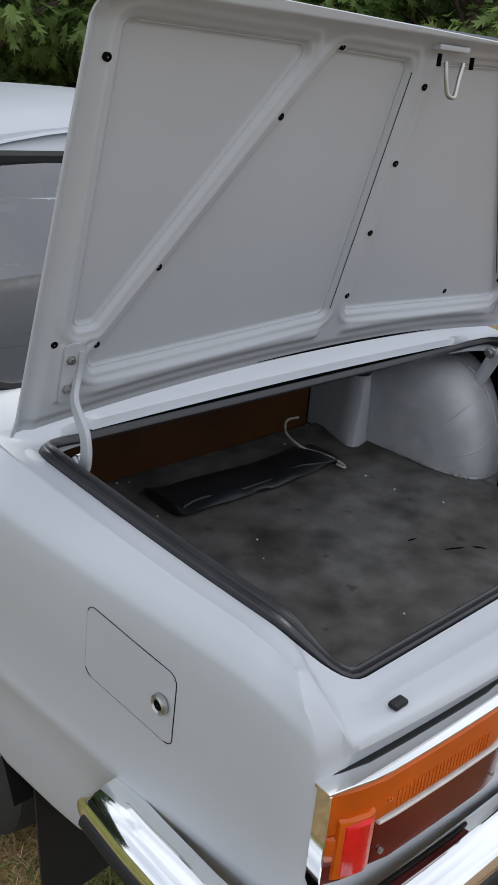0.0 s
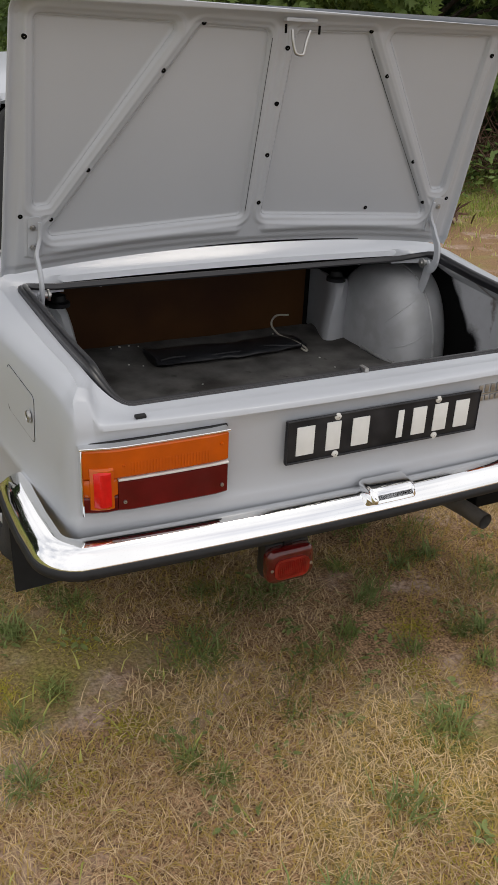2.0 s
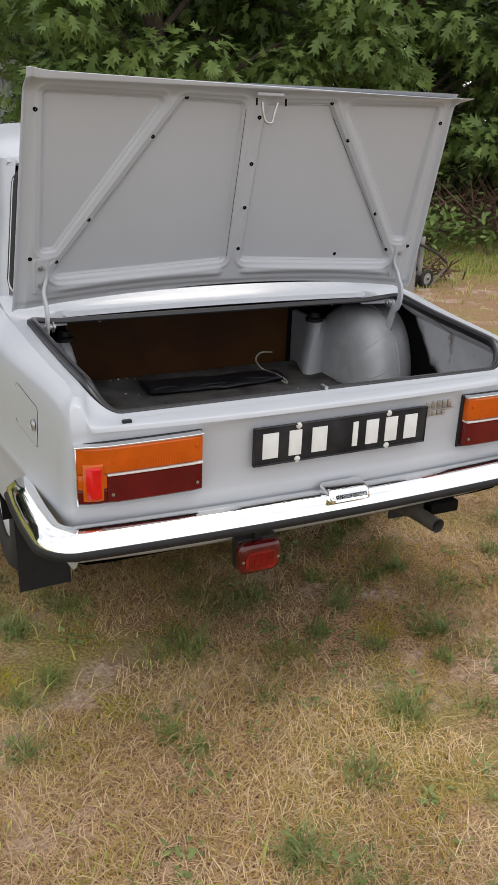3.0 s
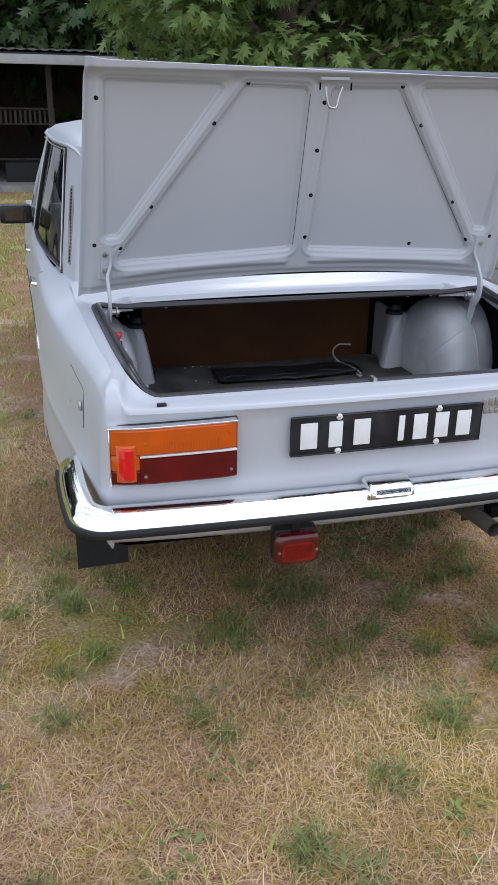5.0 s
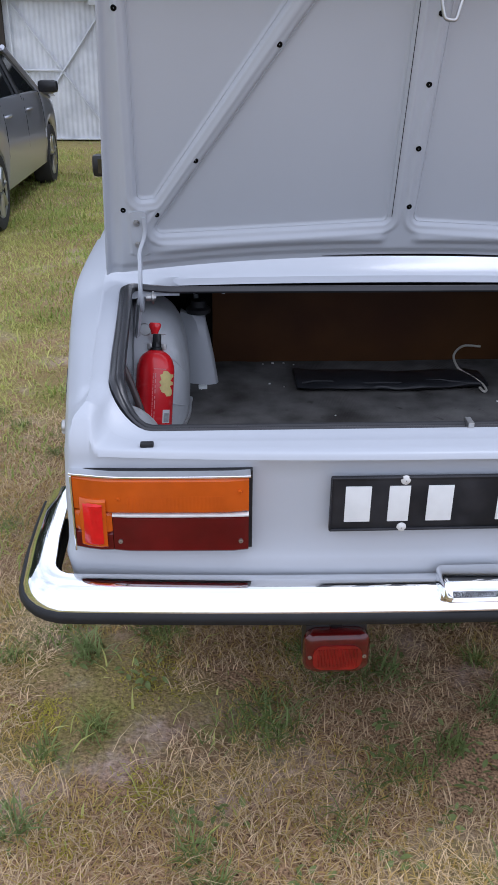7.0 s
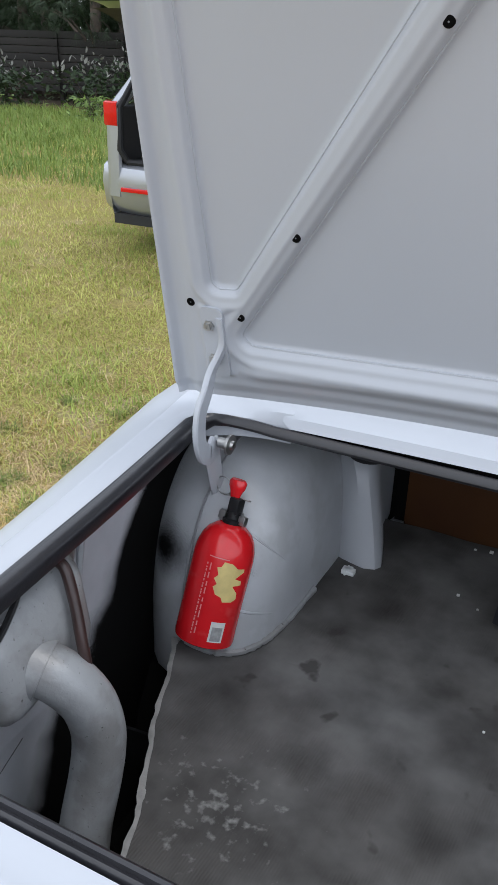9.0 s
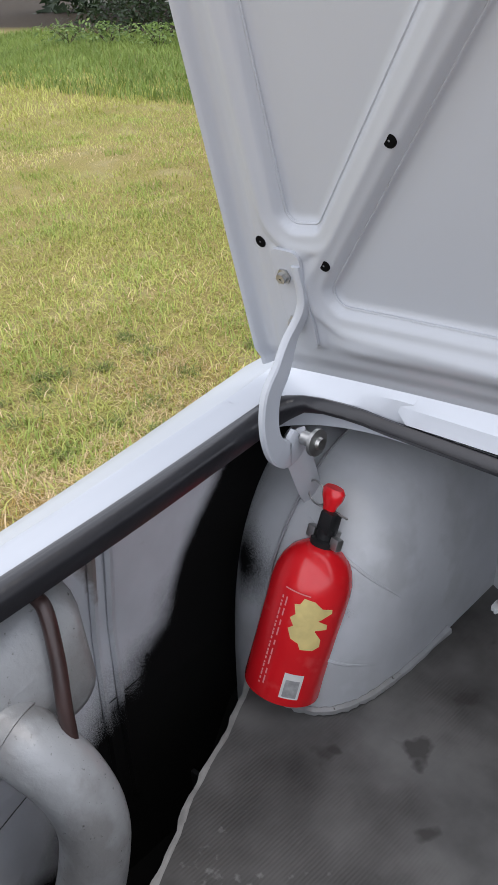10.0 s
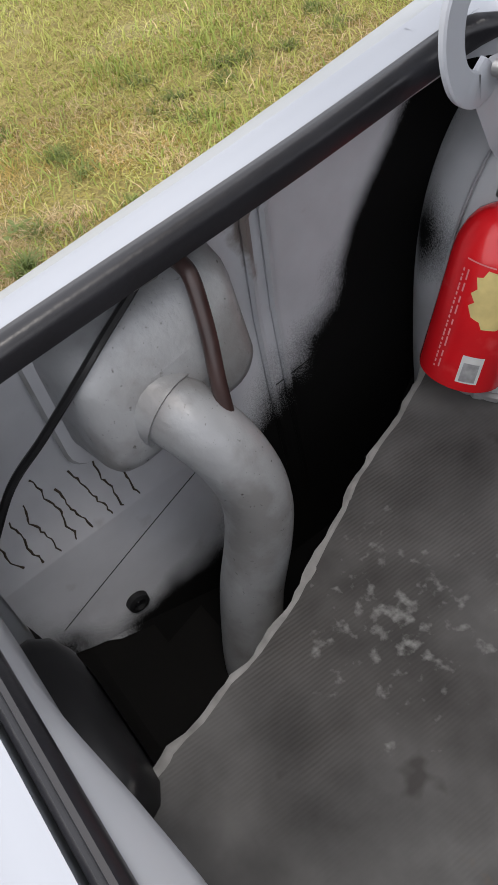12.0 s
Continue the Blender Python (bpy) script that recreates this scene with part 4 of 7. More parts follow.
seal_prof = [(0.012, -0.040), (0.017, -0.006), (0.014, 0.004), (0.007, 0.009), (0.001, 0.008), (-0.001, 0.003), (-0.006, 0.004), (-0.012, 0.0), (-0.014, -0.008), (-0.010, -0.040)]
def seal_at(i):
    """The seal's section; its skirt is deep along the wings, shallow at the sill and under the deck."""
    y = SEAL[i][1]
    low = lerp(0.42, 0.55, smooth01((y - 0.11) / 0.06)) * lerp(1.0, 0.45, smooth01((y - 0.70) / 0.05))
    wide = 0.62 if y > 0.72 else lerp(0.62, 0.95, smooth01((y - 0.11) / 0.08))
    return [(-a * wide, b * (low if b < -0.02 else 0.8) - 0.001) for a, b in seal_prof]


part("boot_seal", Build().sweep(SEAL, seal_at, closed=True), RUBBER_GREY, car, "black rubber boot seal")
for sgn in (-1, 1):
    rows = []
    for k in range(13):
        a = radians(90 * k / 12)
        q = Vector((-0.664 + 0.136 * (1 - math.cos(a)), 0.690 + 0.090 * math.sin(a), crest(0.70) - 0.004 - 0.004 * smooth01(k / 12)))
        y = lerp(0.685, 0.803, min(1.0, k / 6))
        o = Vector((-inner_x(y) - 0.001, y, crest(y) + 0.0008)) if k <= 6 else Vector((lerp(-inner_x(0.803), -0.528, (k - 6) / 6), 0.803, 0.9415 + 0.0015 * (k - 6) / 6))
        e = smooth01((k - 6) / 6)
        up = Vector((0, 0, lerp(-0.0015, 0.0012, min(1.0, k / 4))))
        rows.append([(sgn * -p.x, p.y, p.z) for p in (q - Vector((0, 0, 0.03)), q, q.lerp(o, 0.25) + up + Vector((0, 0, 0.009 * e)), q.lerp(o, 0.6) + up + Vector((0, 0, 0.005 * e)), o + up)])
    part("deck_corner", Build().grid(rows), PAINT, car)
def lip_in(x):
    """Inner edge of the sill's lip, nearer the tail towards both corners."""
    return 0.150 - 0.024 * smooth01((abs(x) - 0.26) / 0.24)


lip = Build().grid([[(x, 0.112, 0.836), (x, 0.121, 0.830), (x, lip_in(x) - 0.004, 0.808), (x, lip_in(x), 0.798), (x, lip_in(x) - 0.001, 0.74), (x, 0.116, 0.60), (x, 0.128, 0.56)] for x in np.linspace(-0.62, 0.62, 24)])
part("boot_rear_foot", Build().grid([[(x, 0.128, 0.56), (x, 0.138, 0.48), (x, 0.20, 0.425), (x, 0.30, 0.40)] for x in np.linspace(-0.69, 0.69, 12)]), UNDER, car, "near-black foot of the boot well")
part("boot_inner_lip", lip, PAINT_IN, car, "grey inner lip of the tail panel")
striker = Build().box((-0.0055, 0.098, 0.826), (0.0055, 0.126, 0.853), 0.002)
part("lock_striker", striker, STEEL, car, "small steel lock striker")
for sgn in (-1, 1):
    part("rubber_buffer", Build().box((sgn * 0.566 - 0.0115, 0.041, 0.840), (sgn * 0.566 + 0.0115, 0.055, 0.8475), 0.003), RUBBER, car, "black rubber buffer")

# boot interior
for sgn in (-1, 1):
    rows = []
    for y in np.linspace(0.125, 1.0, 36):
        ct = crest(y)
        xo = wall_x(y)
        fz = min(0.43, max(0.33, 0.41 - 0.4 * (y - 0.235)))
        cap_z = lerp(0.80, 1.0, smooth01((y - 0.125) / 0.14))
        rows.append([(sgn * x, y, min(z, cap_z)) for x, z in ((seal_x(y) + 0.004, ct - 0.012), (seal_x(y) + 0.006, ct - 0.028), (0.668, ct - 0.044), (xo - 0.045, ct - 0.075), (xo - 0.035, 0.72), (xo - 0.035, 0.598), (xo - 0.0375, 0.594), (xo - 0.038, 0.590), (xo - 0.045, 0.47), (xo - 0.055, fz + 0.02), (xo - 0.09, fz + 0.006), (xo - 0.16, fz + 0.002), (0.40, fz))])
    part("inner_wing", Build().grid(rows), INNER_WALL, car, "grey inner wing with black overspray")
    # wheel housing: a boxy dome, with pressed pleats, a flange and sealant along its foot
    def hump_pt(a, b, grow=0.0):
        cy, sz = math.cos(a), max(0.0, math.sin(a))
        cb, px = max(0.0, math.cos(b)) ** 0.46, max(0.0, math.sin(b)) ** 0.46
        return Vector((sgn * (0.735 - (0.225 + grow) * px), 0.905 + (0.20 + grow + 0.095 * px ** 0.5) * math.copysign(abs(cy) ** 0.80, cy) * cb, 0.50 + (0.362 + grow) * sz ** 0.80 * cb))

    part("wheel_housing", Build().grid([[hump_pt(math.pi * i / 29, math.pi / 2 * (j / 19) ** 1.4) for j in range(20)] for i in range(30)]), HUMP_PAINT, car, "grey wheel housing bulging into the boot")
    part("weld_flange", Build().tube([hump_pt(a, 0.15, 0.003) for a in np.linspace(0.6, math.pi - 0.16, 30)], 0.0035, 6, flat=0.5), OLD_PAINT, car, "folded flange of the wheel housing")
    for a0 in (0.95, 0.52):
        part("pressed_pleat", Build().tube([hump_pt(math.pi - a0 + 0.10 * math.sin(2.2 * b), b, 0.0004) for b in np.linspace(0.25, 1.15, 14)], [0.0022 * math.sin(math.pi * (k + 0.4) / 13.8) + 0.0003 for k in range(14)], 6, flat=0.6), HUMP_PAINT, car)
    bead = []
    for b in np.linspace(0.20, 1.52, 40):
        q = (0.086 / 0.362 / math.cos(b) ** 0.46) ** (1 / 0.80)
        if q < 1.0:
            bead.append(hump_pt(math.pi - math.asin(q), b, 0.001) + Vector((0, 0, 0.002 * noise.noise((b * 14, sgn, 0)))))
    part("sealant_bead", Build().tube(bead, [0.0055 + 0.0035 * noise.noise((k * 0.7, 2, sgn)) for k in range(len(bead))], 7), OLD_PAINT, car, "ragged grey sealant along the housing's foot")
    # damper pillar
    rows = []
    for z, g_ in ((0.57, 0.004), (0.60, 0.0), (0.66, -0.002), (0.72, -0.004), (0.762, -0.010), (0.778, -0.02)):
        w = 0.022 * smooth01((z - 0.58) / 0.2)
        rows.append([(sgn * x, y, z) for x, y in ((0.535, 1.01 - g_), (0.505, 0.990 - g_), (0.460 + w - g_, 0.978 - g_), (0.440 + w - g_, 0.984 - g_), (0.433 + w - g_, 0.998 - g_), (0.446 + w, 1.05), (0.476 + w, 1.13), (0.485, 1.21))])
    rows.append([(sgn * x, y, 0.782) for x, y in ((0.535, 1.06), (0.52, 1.03), (0.50, 1.02), (0.49, 1.02), (0.485, 1.03), (0.49, 1.06), (0.50, 1.12), (0.50, 1.21))])
    part("damper_pillar", Build().grid(rows), PAINT_IN, car, "grey box pillar beside the wheel housing")
    part("damper_cap", Build().revolve([(0.034, 0), (0.034, 0.012), (0.024, 0.018), (0.020, 0.034), (0.001, 0.038)], Matrix.Translation((sgn * 0.485, 1.03, 0.778)), 16), RUBBER, car, "black rubber damper cap")
    # lid hinge bracket and gooseneck arm
    br = Build().tube([(sgn * 0.618, 0.700, 0.905), (sgn * 0.628, 0.735, 0.83), (sgn * 0.640, 0.775, 0.765)], [0.020, 0.018, 0.014], 8, flat=0.35, side=(0, 1, 0.3))
    part("hinge_bracket", br, PAINT_IN, car)
    part("hinge_pin", Build().revolve([(0.001, 0.012), (0.006, 0.012), (0.007, 0.008), (0.015, 0.007), (0.015, 0.003), (0.008, 0.001), (0.008, -0.012)], Matrix.Translation((sgn * 0.592, 0.700, 0.912)) @ Matrix.Rotation(radians(-90) * sgn, 4, "Y"), 16), STEEL, car, "hinge pivot bolt")
    part("shelf_rib", Build().tube([(sgn * 0.42, 0.80, 0.90), (sgn * 0.42, 1.18, 0.90)], 0.008, 6), PAINT_IN, car)

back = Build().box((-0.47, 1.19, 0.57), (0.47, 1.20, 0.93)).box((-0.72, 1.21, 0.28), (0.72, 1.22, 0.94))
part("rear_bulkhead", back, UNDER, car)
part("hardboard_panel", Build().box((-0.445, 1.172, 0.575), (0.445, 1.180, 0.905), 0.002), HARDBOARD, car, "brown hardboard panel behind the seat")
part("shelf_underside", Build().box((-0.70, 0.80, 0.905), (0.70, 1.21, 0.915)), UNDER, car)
pan = Build().plate([(-0.455, 0.10, 0.560), (0.45, 0.10, 0.560), (0.55, 0.60, 0.560), (0.47, 1.21, 0.560), (-0.47, 1.21, 0.560), (-0.58, 0.62, 0.560)], (0, 0, 1), 0.012)
part("boot_floor", pan, PAINT_IN, car, "grey sheet-metal boot floor")

# filler box, pipe and hose
fbx = Build()
rows = []
for g_, prot in ((-0.014, 0.0), (-0.004, 0.002), (0.0, 0.008), (0.003, 0.040), (0.006, 0.070), (0.009, 0.081), (0.015, 0.089), (0.024, 0.0935), (0.040, 0.095), (0.056, 0.0955)):
    pts = rounded_rect(0.182 - 2 * g_, 0.146 - 2 * g_, max(0.012, 0.028 - 0.2 * g_), 6)
    rows.append([(-0.7060 + max(0.0, prot - 0.0165) * (1 - 0.34 * smooth01((b + 0.02) / 0.12)), 0.350 + a, 0.787 + b + 0.16 * a) for a, b in pts])
fbx.grid(rows, close_v=True)
cap = sum((Vector(p) for p in rows[-1]), Vector()) / len(rows[-1])
fbx.add([cap] + rows[-1], [(0, 1 + i, 1 + (i + 1) % len(rows[-1])) for i in range(len(rows[-1]))])
part("filler_box", fbx, OLD_PAINT, car, "rounded grey housing round the filler neck")
fl_ = Build().plate([(-0.7085, 0.352 + a, 0.783 + b + 0.16 * a) for a, b in rounded_rect(0.206, 0.168, 0.03, 5)], (1, 0, 0), 0.003)
part("filler_box_flange", fl_, INNER_WALL, car)
pipe = curve_pts([(-0.652, 0.330, 0.765), (-0.618, 0.342, 0.752), (-0.592, 0.358, 0.715), (-0.583, 0.366, 0.66), (-0.585, 0.358, 0.60), (-0.588, 0.335, 0.53), (-0.585, 0.318, 0.47), (-0.580, 0.305, 0.42), (-0.577, 0.302, 0.385)], 5)
part("filler_pipe", Build().tube(pipe, 0.0335, 24), OLD_PAINT, car, "grey curved fuel filler pipe")
ax = (Vector((-0.618, 0.342, 0.752)) - Vector((-0.652, 0.330, 0.765))).normalized()
part("pipe_collar", Build().tube([Vector((-0.650, 0.331, 0.764)), Vector((-0.650, 0.331, 0.764)) + ax * 0.020], [0.0385, 0.038], 24), OLD_PAINT, car, "sealing collar")
hose = curve_pts([(-0.665, 0.396, 0.866), (-0.650, 0.393, 0.872), (-0.637, 0.392, 0.862), (-0.620, 0.384, 0.822), (-0.606, 0.374, 0.784), (-0.596, 0.368, 0.752), (-0.594, 0.364, 0.738)], 6)
part("breather_hose", Build().tube(hose, 0.0072, 12), material("brown_hose", (0.035, 0.018, 0.016), 0.4, var=0.4, scale=30, coat=0.2), car, "dark brown breather hose")
part("cable", Build().tube(curve_pts([(-0.676, 0.385, 0.878), (-0.668, 0.350, 0.860), (-0.650, 0.312, 0.852), (-0.645, 0.277, 0.832), (-0.662, 0.230, 0.784), (-0.675, 0.189, 0.746), (-0.675, 0.15, 0.70)], 6), 0.0042, 8), BLACK_PLASTIC, car, "black cable")
for p in ((-0.670, 0.590, 0.896), (-0.662, 0.360, 0.879)):
    part("cable_clip", Build().box((p[0] - 0.004, p[1] - 0.014, p[2] - 0.012), (p[0] + 0.006, p[1] + 0.014, p[2] + 0.006), 0.003), STEEL, car, "bent metal cable clip")
part("grommet", Build().revolve([(0.014, -0.003), (0.013, 0.004), (0.008, 0.006), (0.007, 0.001), (0.001, 0.001)], Matrix.Translation((-0.703, 0.238, 0.463)) @ Matrix.Rotation(radians(90), 4, "Y"), 18), RUBBER, car, "black rubber grommet")
rib = Build()
for dy in (0.0, 0.022):
    rib.tube([(-0.674, 0.488 + dy, 0.885), (-0.706, 0.488 + dy, 0.84), (-0.721, 0.486 + dy, 0.72), (-0.720, 0.482 + dy, 0.61), (-0.712, 0.476 + dy, 0.46)], 0.005, 6)
part("wing_rib", rib, INNER_WALL, car)
cover = Build()
rows = []
for k, (g_, yy) in enumerate(((0.0, 0.10), (0.0, 0.135), (0.008, 0.152), (0.022, 0.162), (0.05, 0.165))):
    rows.append([(-0.535 + a, yy - 0.010, 0.565 + b) for a, b in rounded_rect(0.21 - 2 * g_, 0.12 - 2 * g_, 0.03, 4)])
cover.grid(rows, close_v=True)
cover.f.append(tuple(range(len(cover.v) - len(rows[0]), len(cover.v))))
part("lamp_cover", cover, BLACK_PLASTIC, car, "glossy black cover behind the tail lamp")

# pressed joints in the inner wing
for ya, za, yb, zb in ((0.155, 0.497, 0.372, 0.579), (0.487, 0.613, 0.548, 0.619)):
    pts = []
    for k in range(9):
        y, z = lerp(ya, yb, k / 8), lerp(za, zb, k / 8)
        pts.append((-(wall_x(y) - (0.0352 if z > 0.598 else lerp(0.038, 0.045, (0.59 - z) / 0.12))), y, z))
    part("panel_seam", Build().tube(pts, 0.0006, 5), UNDER, car)

# runs of old sealant below the filler box
rnd = random.Random(5)
SEALANT = material("brown_sealant", (0.06, 0.045, 0.03), 0.7, var=0.4, scale=40)
for k in range(8):
    y, z = 0.285 - 0.020 * k + rnd.uniform(-0.007, 0.007), 0.705 - 0.004 * k + rnd.uniform(-0.025, 0.02)
    n = rnd.randint(14, 30)
    pts = []
    for s in range(n):
        pts.append((-(wall_x(y) - 0.0352), y, z))
        y += rnd.choice((-0.0012, 0.0, 0.0012, 0.0026))
        z -= rnd.uniform(0.003, 0.008)
    part("sealant_run", Build().tube(pts, [0.0006 + 0.0009 * rnd.random() for s in range(n - 1)] + [0.0016], 5), SEALANT, car, "brown run of old sealant")

# ---- boot lid ----
LID_C = 1.024


def lid_pt(x, z, h=0.0):
    """A point of the lid; h stands out towards the open side."""
    return Vector((x, LID_C - 0.30 * z - h * 0.958, z - h * 0.287))


def poly_sdf(px, pz, poly, r):
    """Signed distance (negative inside) to a polygon with rounded corners."""
    d2, inside = 1e9, False
    n = len(poly)
    for i in range(n):
        ax_, az = poly[i]
        bx, bz = poly[i - 1]
        ex, ez = bx - ax_, bz - az
        wx, wz = px - ax_, pz - az
        t = max(0.0, min(1.0, (wx * ex + wz * ez) / (ex * ex + ez * ez)))
        dx, dz = wx - ex * t, wz - ez * t
        d2 = min(d2, dx * dx + dz * dz)
        if (az > pz) != (bz > pz) and px < (bx - ax_) * (pz - az) / (bz - az) + ax_:
            inside = not inside
    d = math.sqrt(d2)
    return (-d if inside else d) - r


def shrunk(poly, r):
    """The polygon moved inwards by r (convex, any turn)."""
    n = len(poly)
    area = sum(poly[i][0] * poly[(i + 1) % n][1] - poly[(i + 1) % n][0] * poly[i][1] for i in range(n))
    s = 1 if area > 0 else -1
    lines = []
    for i in range(n):
        a, b = poly[i], poly[(i + 1) % n]
        dx, dz = b[0] - a[0], b[1] - a[1]
        L = math.hypot(dx, dz)
        nx, nz = -dz / L * s, dx / L * s
        lines.append((a[0] + nx * r, a[1] + nz * r, dx, dz))
    out = []
    for i in range(n):
        x1, z1, dx1, dz1 = lines[i - 1]
        x2, z2, dx2, dz2 = lines[i]
        det = dx1 * dz2 - dz1 * dx2
        t = ((x2 - x1) * dz2 - (z2 - z1) * dx2) / det
        out.append((x1 + dx1 * t, z1 + dz1 * t))
    return out


TRI = [(-0.612, 1.556), (-0.276, 1.552), (-0.574, 1.134), (-0.617, 1.129)]
TRAP = [(-0.232, 1.550), (-0.050, 1.546), (-0.043, 1.082), (-0.598, 1.050)]
TRAP_R = [(0.226, 1.550), (0.016, 1.546), (0.010, 1.082), (0.590, 1.050)]
PANELS = [(TRI, 0.016), (TRAP, 0.018), (TRAP_R, 0.018), ([(-x, z) for x, z in TRI], 0.016)]
PANELS = [(shrunk(p, r), r) for p, r in PANELS]


def lid_bottom(x):
    return 1.000 - 0.045 * (abs(x) / 0.69) ** 2.2


def lid_half(z):
    return lerp(0.696, 0.660, (z - 0.955) / 0.64)


def lid_relief(x, z):
    d = min(poly_sdf(x, z, p, r) for p, r in PANELS)
    h = -0.003 * smooth01(0.5 - d / 0.005) - 0.0105 * smooth01(0.35 - d / 0.017)
    # rounded crest along the frame of every panel
    h += 0.0035 * math.exp(-((d - 0.017) / 0.006) ** 2)
    # ridge along the bottom frame
    zb = lid_bottom(x)
    h += 0.009 * math.exp(-((z - zb - 0.050) / 0.012) ** 2) * smooth01((0.60 - abs(x)) / 0.06) * smooth01((abs(x + 0.016) - 0.022) / 0.03)
    h -= 0.006 * smooth01((zb + 0.028 - z) / 0.02)
    # rolled top edge standing out, and the plain outer band along both sides
    h += 0.036 * max(0.0, min(1.0, (z - 1.550) / 0.042)) ** 1.7
    h -= 0.007 * smooth01((abs(x) - lid_half(z) + 0.040) / 0.022)
    h += 0.010 * smooth01((abs(x) - lid_half(z) + 0.014) / 0.012)
    # raised pad for each hinge
    for s in (-0.612, 0.606):
        h += 0.003 * smooth01((0.026 - abs(x - s)) / 0.008) * smooth01((0.055 - abs(z - 1.06)) / 0.008)
    return h


NX, NZ = 460, 260
rows = []
for j in range(NZ + 1):
    v = j / NZ
    row = []
    for i in range(NX + 1):
        a = -1 + 2 * i / NX
        xr = a * 0.69
        zt = 1.598 - 0.012 * a + (0.005 if a < 0 else 0.006) * max(0.0, (abs(a) - 0.90) / 0.10) ** 1.3
        z = lerp(lid_bottom(xr), zt, v)
        x = a * lid_half(z)
        # ears at the upper corners
        if v > 0.955 and a > 0.0:
            x += 0.040 * smooth01((v - 0.955) / 0.045) * smooth01((a - 0.90) / 0.10)
        row.append(lid_pt(x, z, lid_relief(x, z)))
    rows.append(row)
lb = Build().grid(rows)
lid = part("boot_lid", lb, PAINT, car, "open light grey boot lid with pressed ribs inside", 75)
# outer skin, edge flange and short rear skirt
edge = [rows[0][i] for i in range(NX + 1)] + [rows[j][NX] for j in range(1, NZ + 1)] + [rows[NZ][i] for i in range(NX - 1, -1, -1)] + [rows[j][0] for j in range(NZ - 1, 0, -1)]
mid = Vector((0, LID_C - 0.30 * 1.28, 1.28))
nrm = Vector((0, 0.958, 0.287))
edge = edge[::4]
rim_rows = [edge, [p + (p - mid).normalized() * 0.001 + nrm * 0.003 for p in edge], [p - (p - mid).normalized() * 0.012 + nrm * 0.016 for p in edge]]
rb = Build().grid([list(r) for r in rim_rows], close_v=True)
part("lid_edge", rb, PAINT, lid)
ok = []
for b in np.linspace(0, 1, 12):
    ok.append([lid_pt(a * (lid_half(lerp(lid_bottom(a * 0.69), 1.598, b)) - 0.008), lerp(lid_bottom(a * 0.69), 1.598, b), -0.012 - 0.022 * (1 - a * a) ** 0.5 * math.sin(math.pi * (0.08 + 0.84 * b)) + (0.03 if b > 0.97 else 0)) for a in np.linspace(-1, 1, 25)])
part("lid_skin", Build().grid(ok), PAINT, lid, "smooth outer skin of the boot lid")
for x, z in ((-0.631, 1.510), (-0.226, 1.553), (-0.313, 1.450), (-0.482, 1.224), (-0.645, 1.114), (-0.571, 1.104), (-0.002, 1.508), (-0.004, 1.380), (-0.004, 1.252), (-0.004, 1.124),
             (0.226, 1.553), (0.308, 1.450), (0.474, 1.224), (0.557, 1.100), (0.640, 1.109), (0.362, 1.086), (0.628, 1.508)):
    h = lid_relief(x, z)
    m = Matrix.Translation(lid_pt(x, z, h + 0.0006)) @ Vector((0, -0.958, -0.287)).to_track_quat("Z", "Y").to_matrix().to_4x4()
    part("drain_hole", Build().revolve([(0.0060, -0.004), (0.0060, 0.0), (0.0052, 0.0003), (0.001, 0.0003)], m, 14), HOLE, lid)
# the thin open joints beside the ribs
gap = Build()
for a, b in (((-0.046, 1.528), (-0.0395, 1.10)), ((0.246, 1.51), (0.538, 1.118))):
    p, q = lid_pt(*a, lid_relief(*a) + 0.001), lid_pt(*b, lid_relief(*b) + 0.001)
    gap.tube([p.lerp(q, k / 8) for k in range(9)], 0.0007, 5)
bow = [(-0.19 + 0.55 * k / 16, lid_bottom(-0.19 + 0.55 * k / 16) + 0.004) for k in range(17)]
gap.tube([lid_pt(x, z, lid_relief(x, z) + 0.001) for x, z in bow], [0.0005 + 0.0022 * math.sin(math.pi * k / 16) for k in range(17)], 5)
part("panel_joint", gap, HOLE, lid, "thin dark joint between the lid's skins")
for k, (poly, r) in enumerate(PANELS):
    # folded edge that outlines each sunken panel
    n = len(poly)
    area = sum(poly[i][0] * poly[(i + 1) % n][1] - poly[(i + 1) % n][0] * poly[i][1] for i in range(n))
    s = 1 if area > 0 else -1
    outline = []
    for i in range(n):
        a, b, c = poly[i - 1], poly[i], poly[(i + 1) % n]
        a0 = math.atan2(-(b[0] - a[0]) * s, (b[1] - a[1]) * s)
        a1 = math.atan2(-(c[0] - b[0]) * s, (c[1] - b[1]) * s)
        d = (a1 - a0 + math.pi) % (2 * math.pi) - math.pi
        for q in range(7):
            w = a0 + d * q / 6
            outline.append((b[0] + (r - 0.004) * math.cos(w), b[1] + (r - 0.004) * math.sin(w)))
    outline.append(outline[0])
    full_line = []
    for (xa, za), (xb, zb) in zip(outline, outline[1:]):
        m_ = max(1, int(math.hypot(xb - xa, zb - za) / 0.02))
        full_line += [(lerp(xa, xb, q / m_), lerp(za, zb, q / m_)) for q in range(m_)]
    full_line.append(outline[0])
    part("panel_bead", Build().tube([lid_pt(x, z, lid_relief(x, z) + 0.0002) for x, z in full_line], 0.0014, 5, caps=False), PAINT, lid)
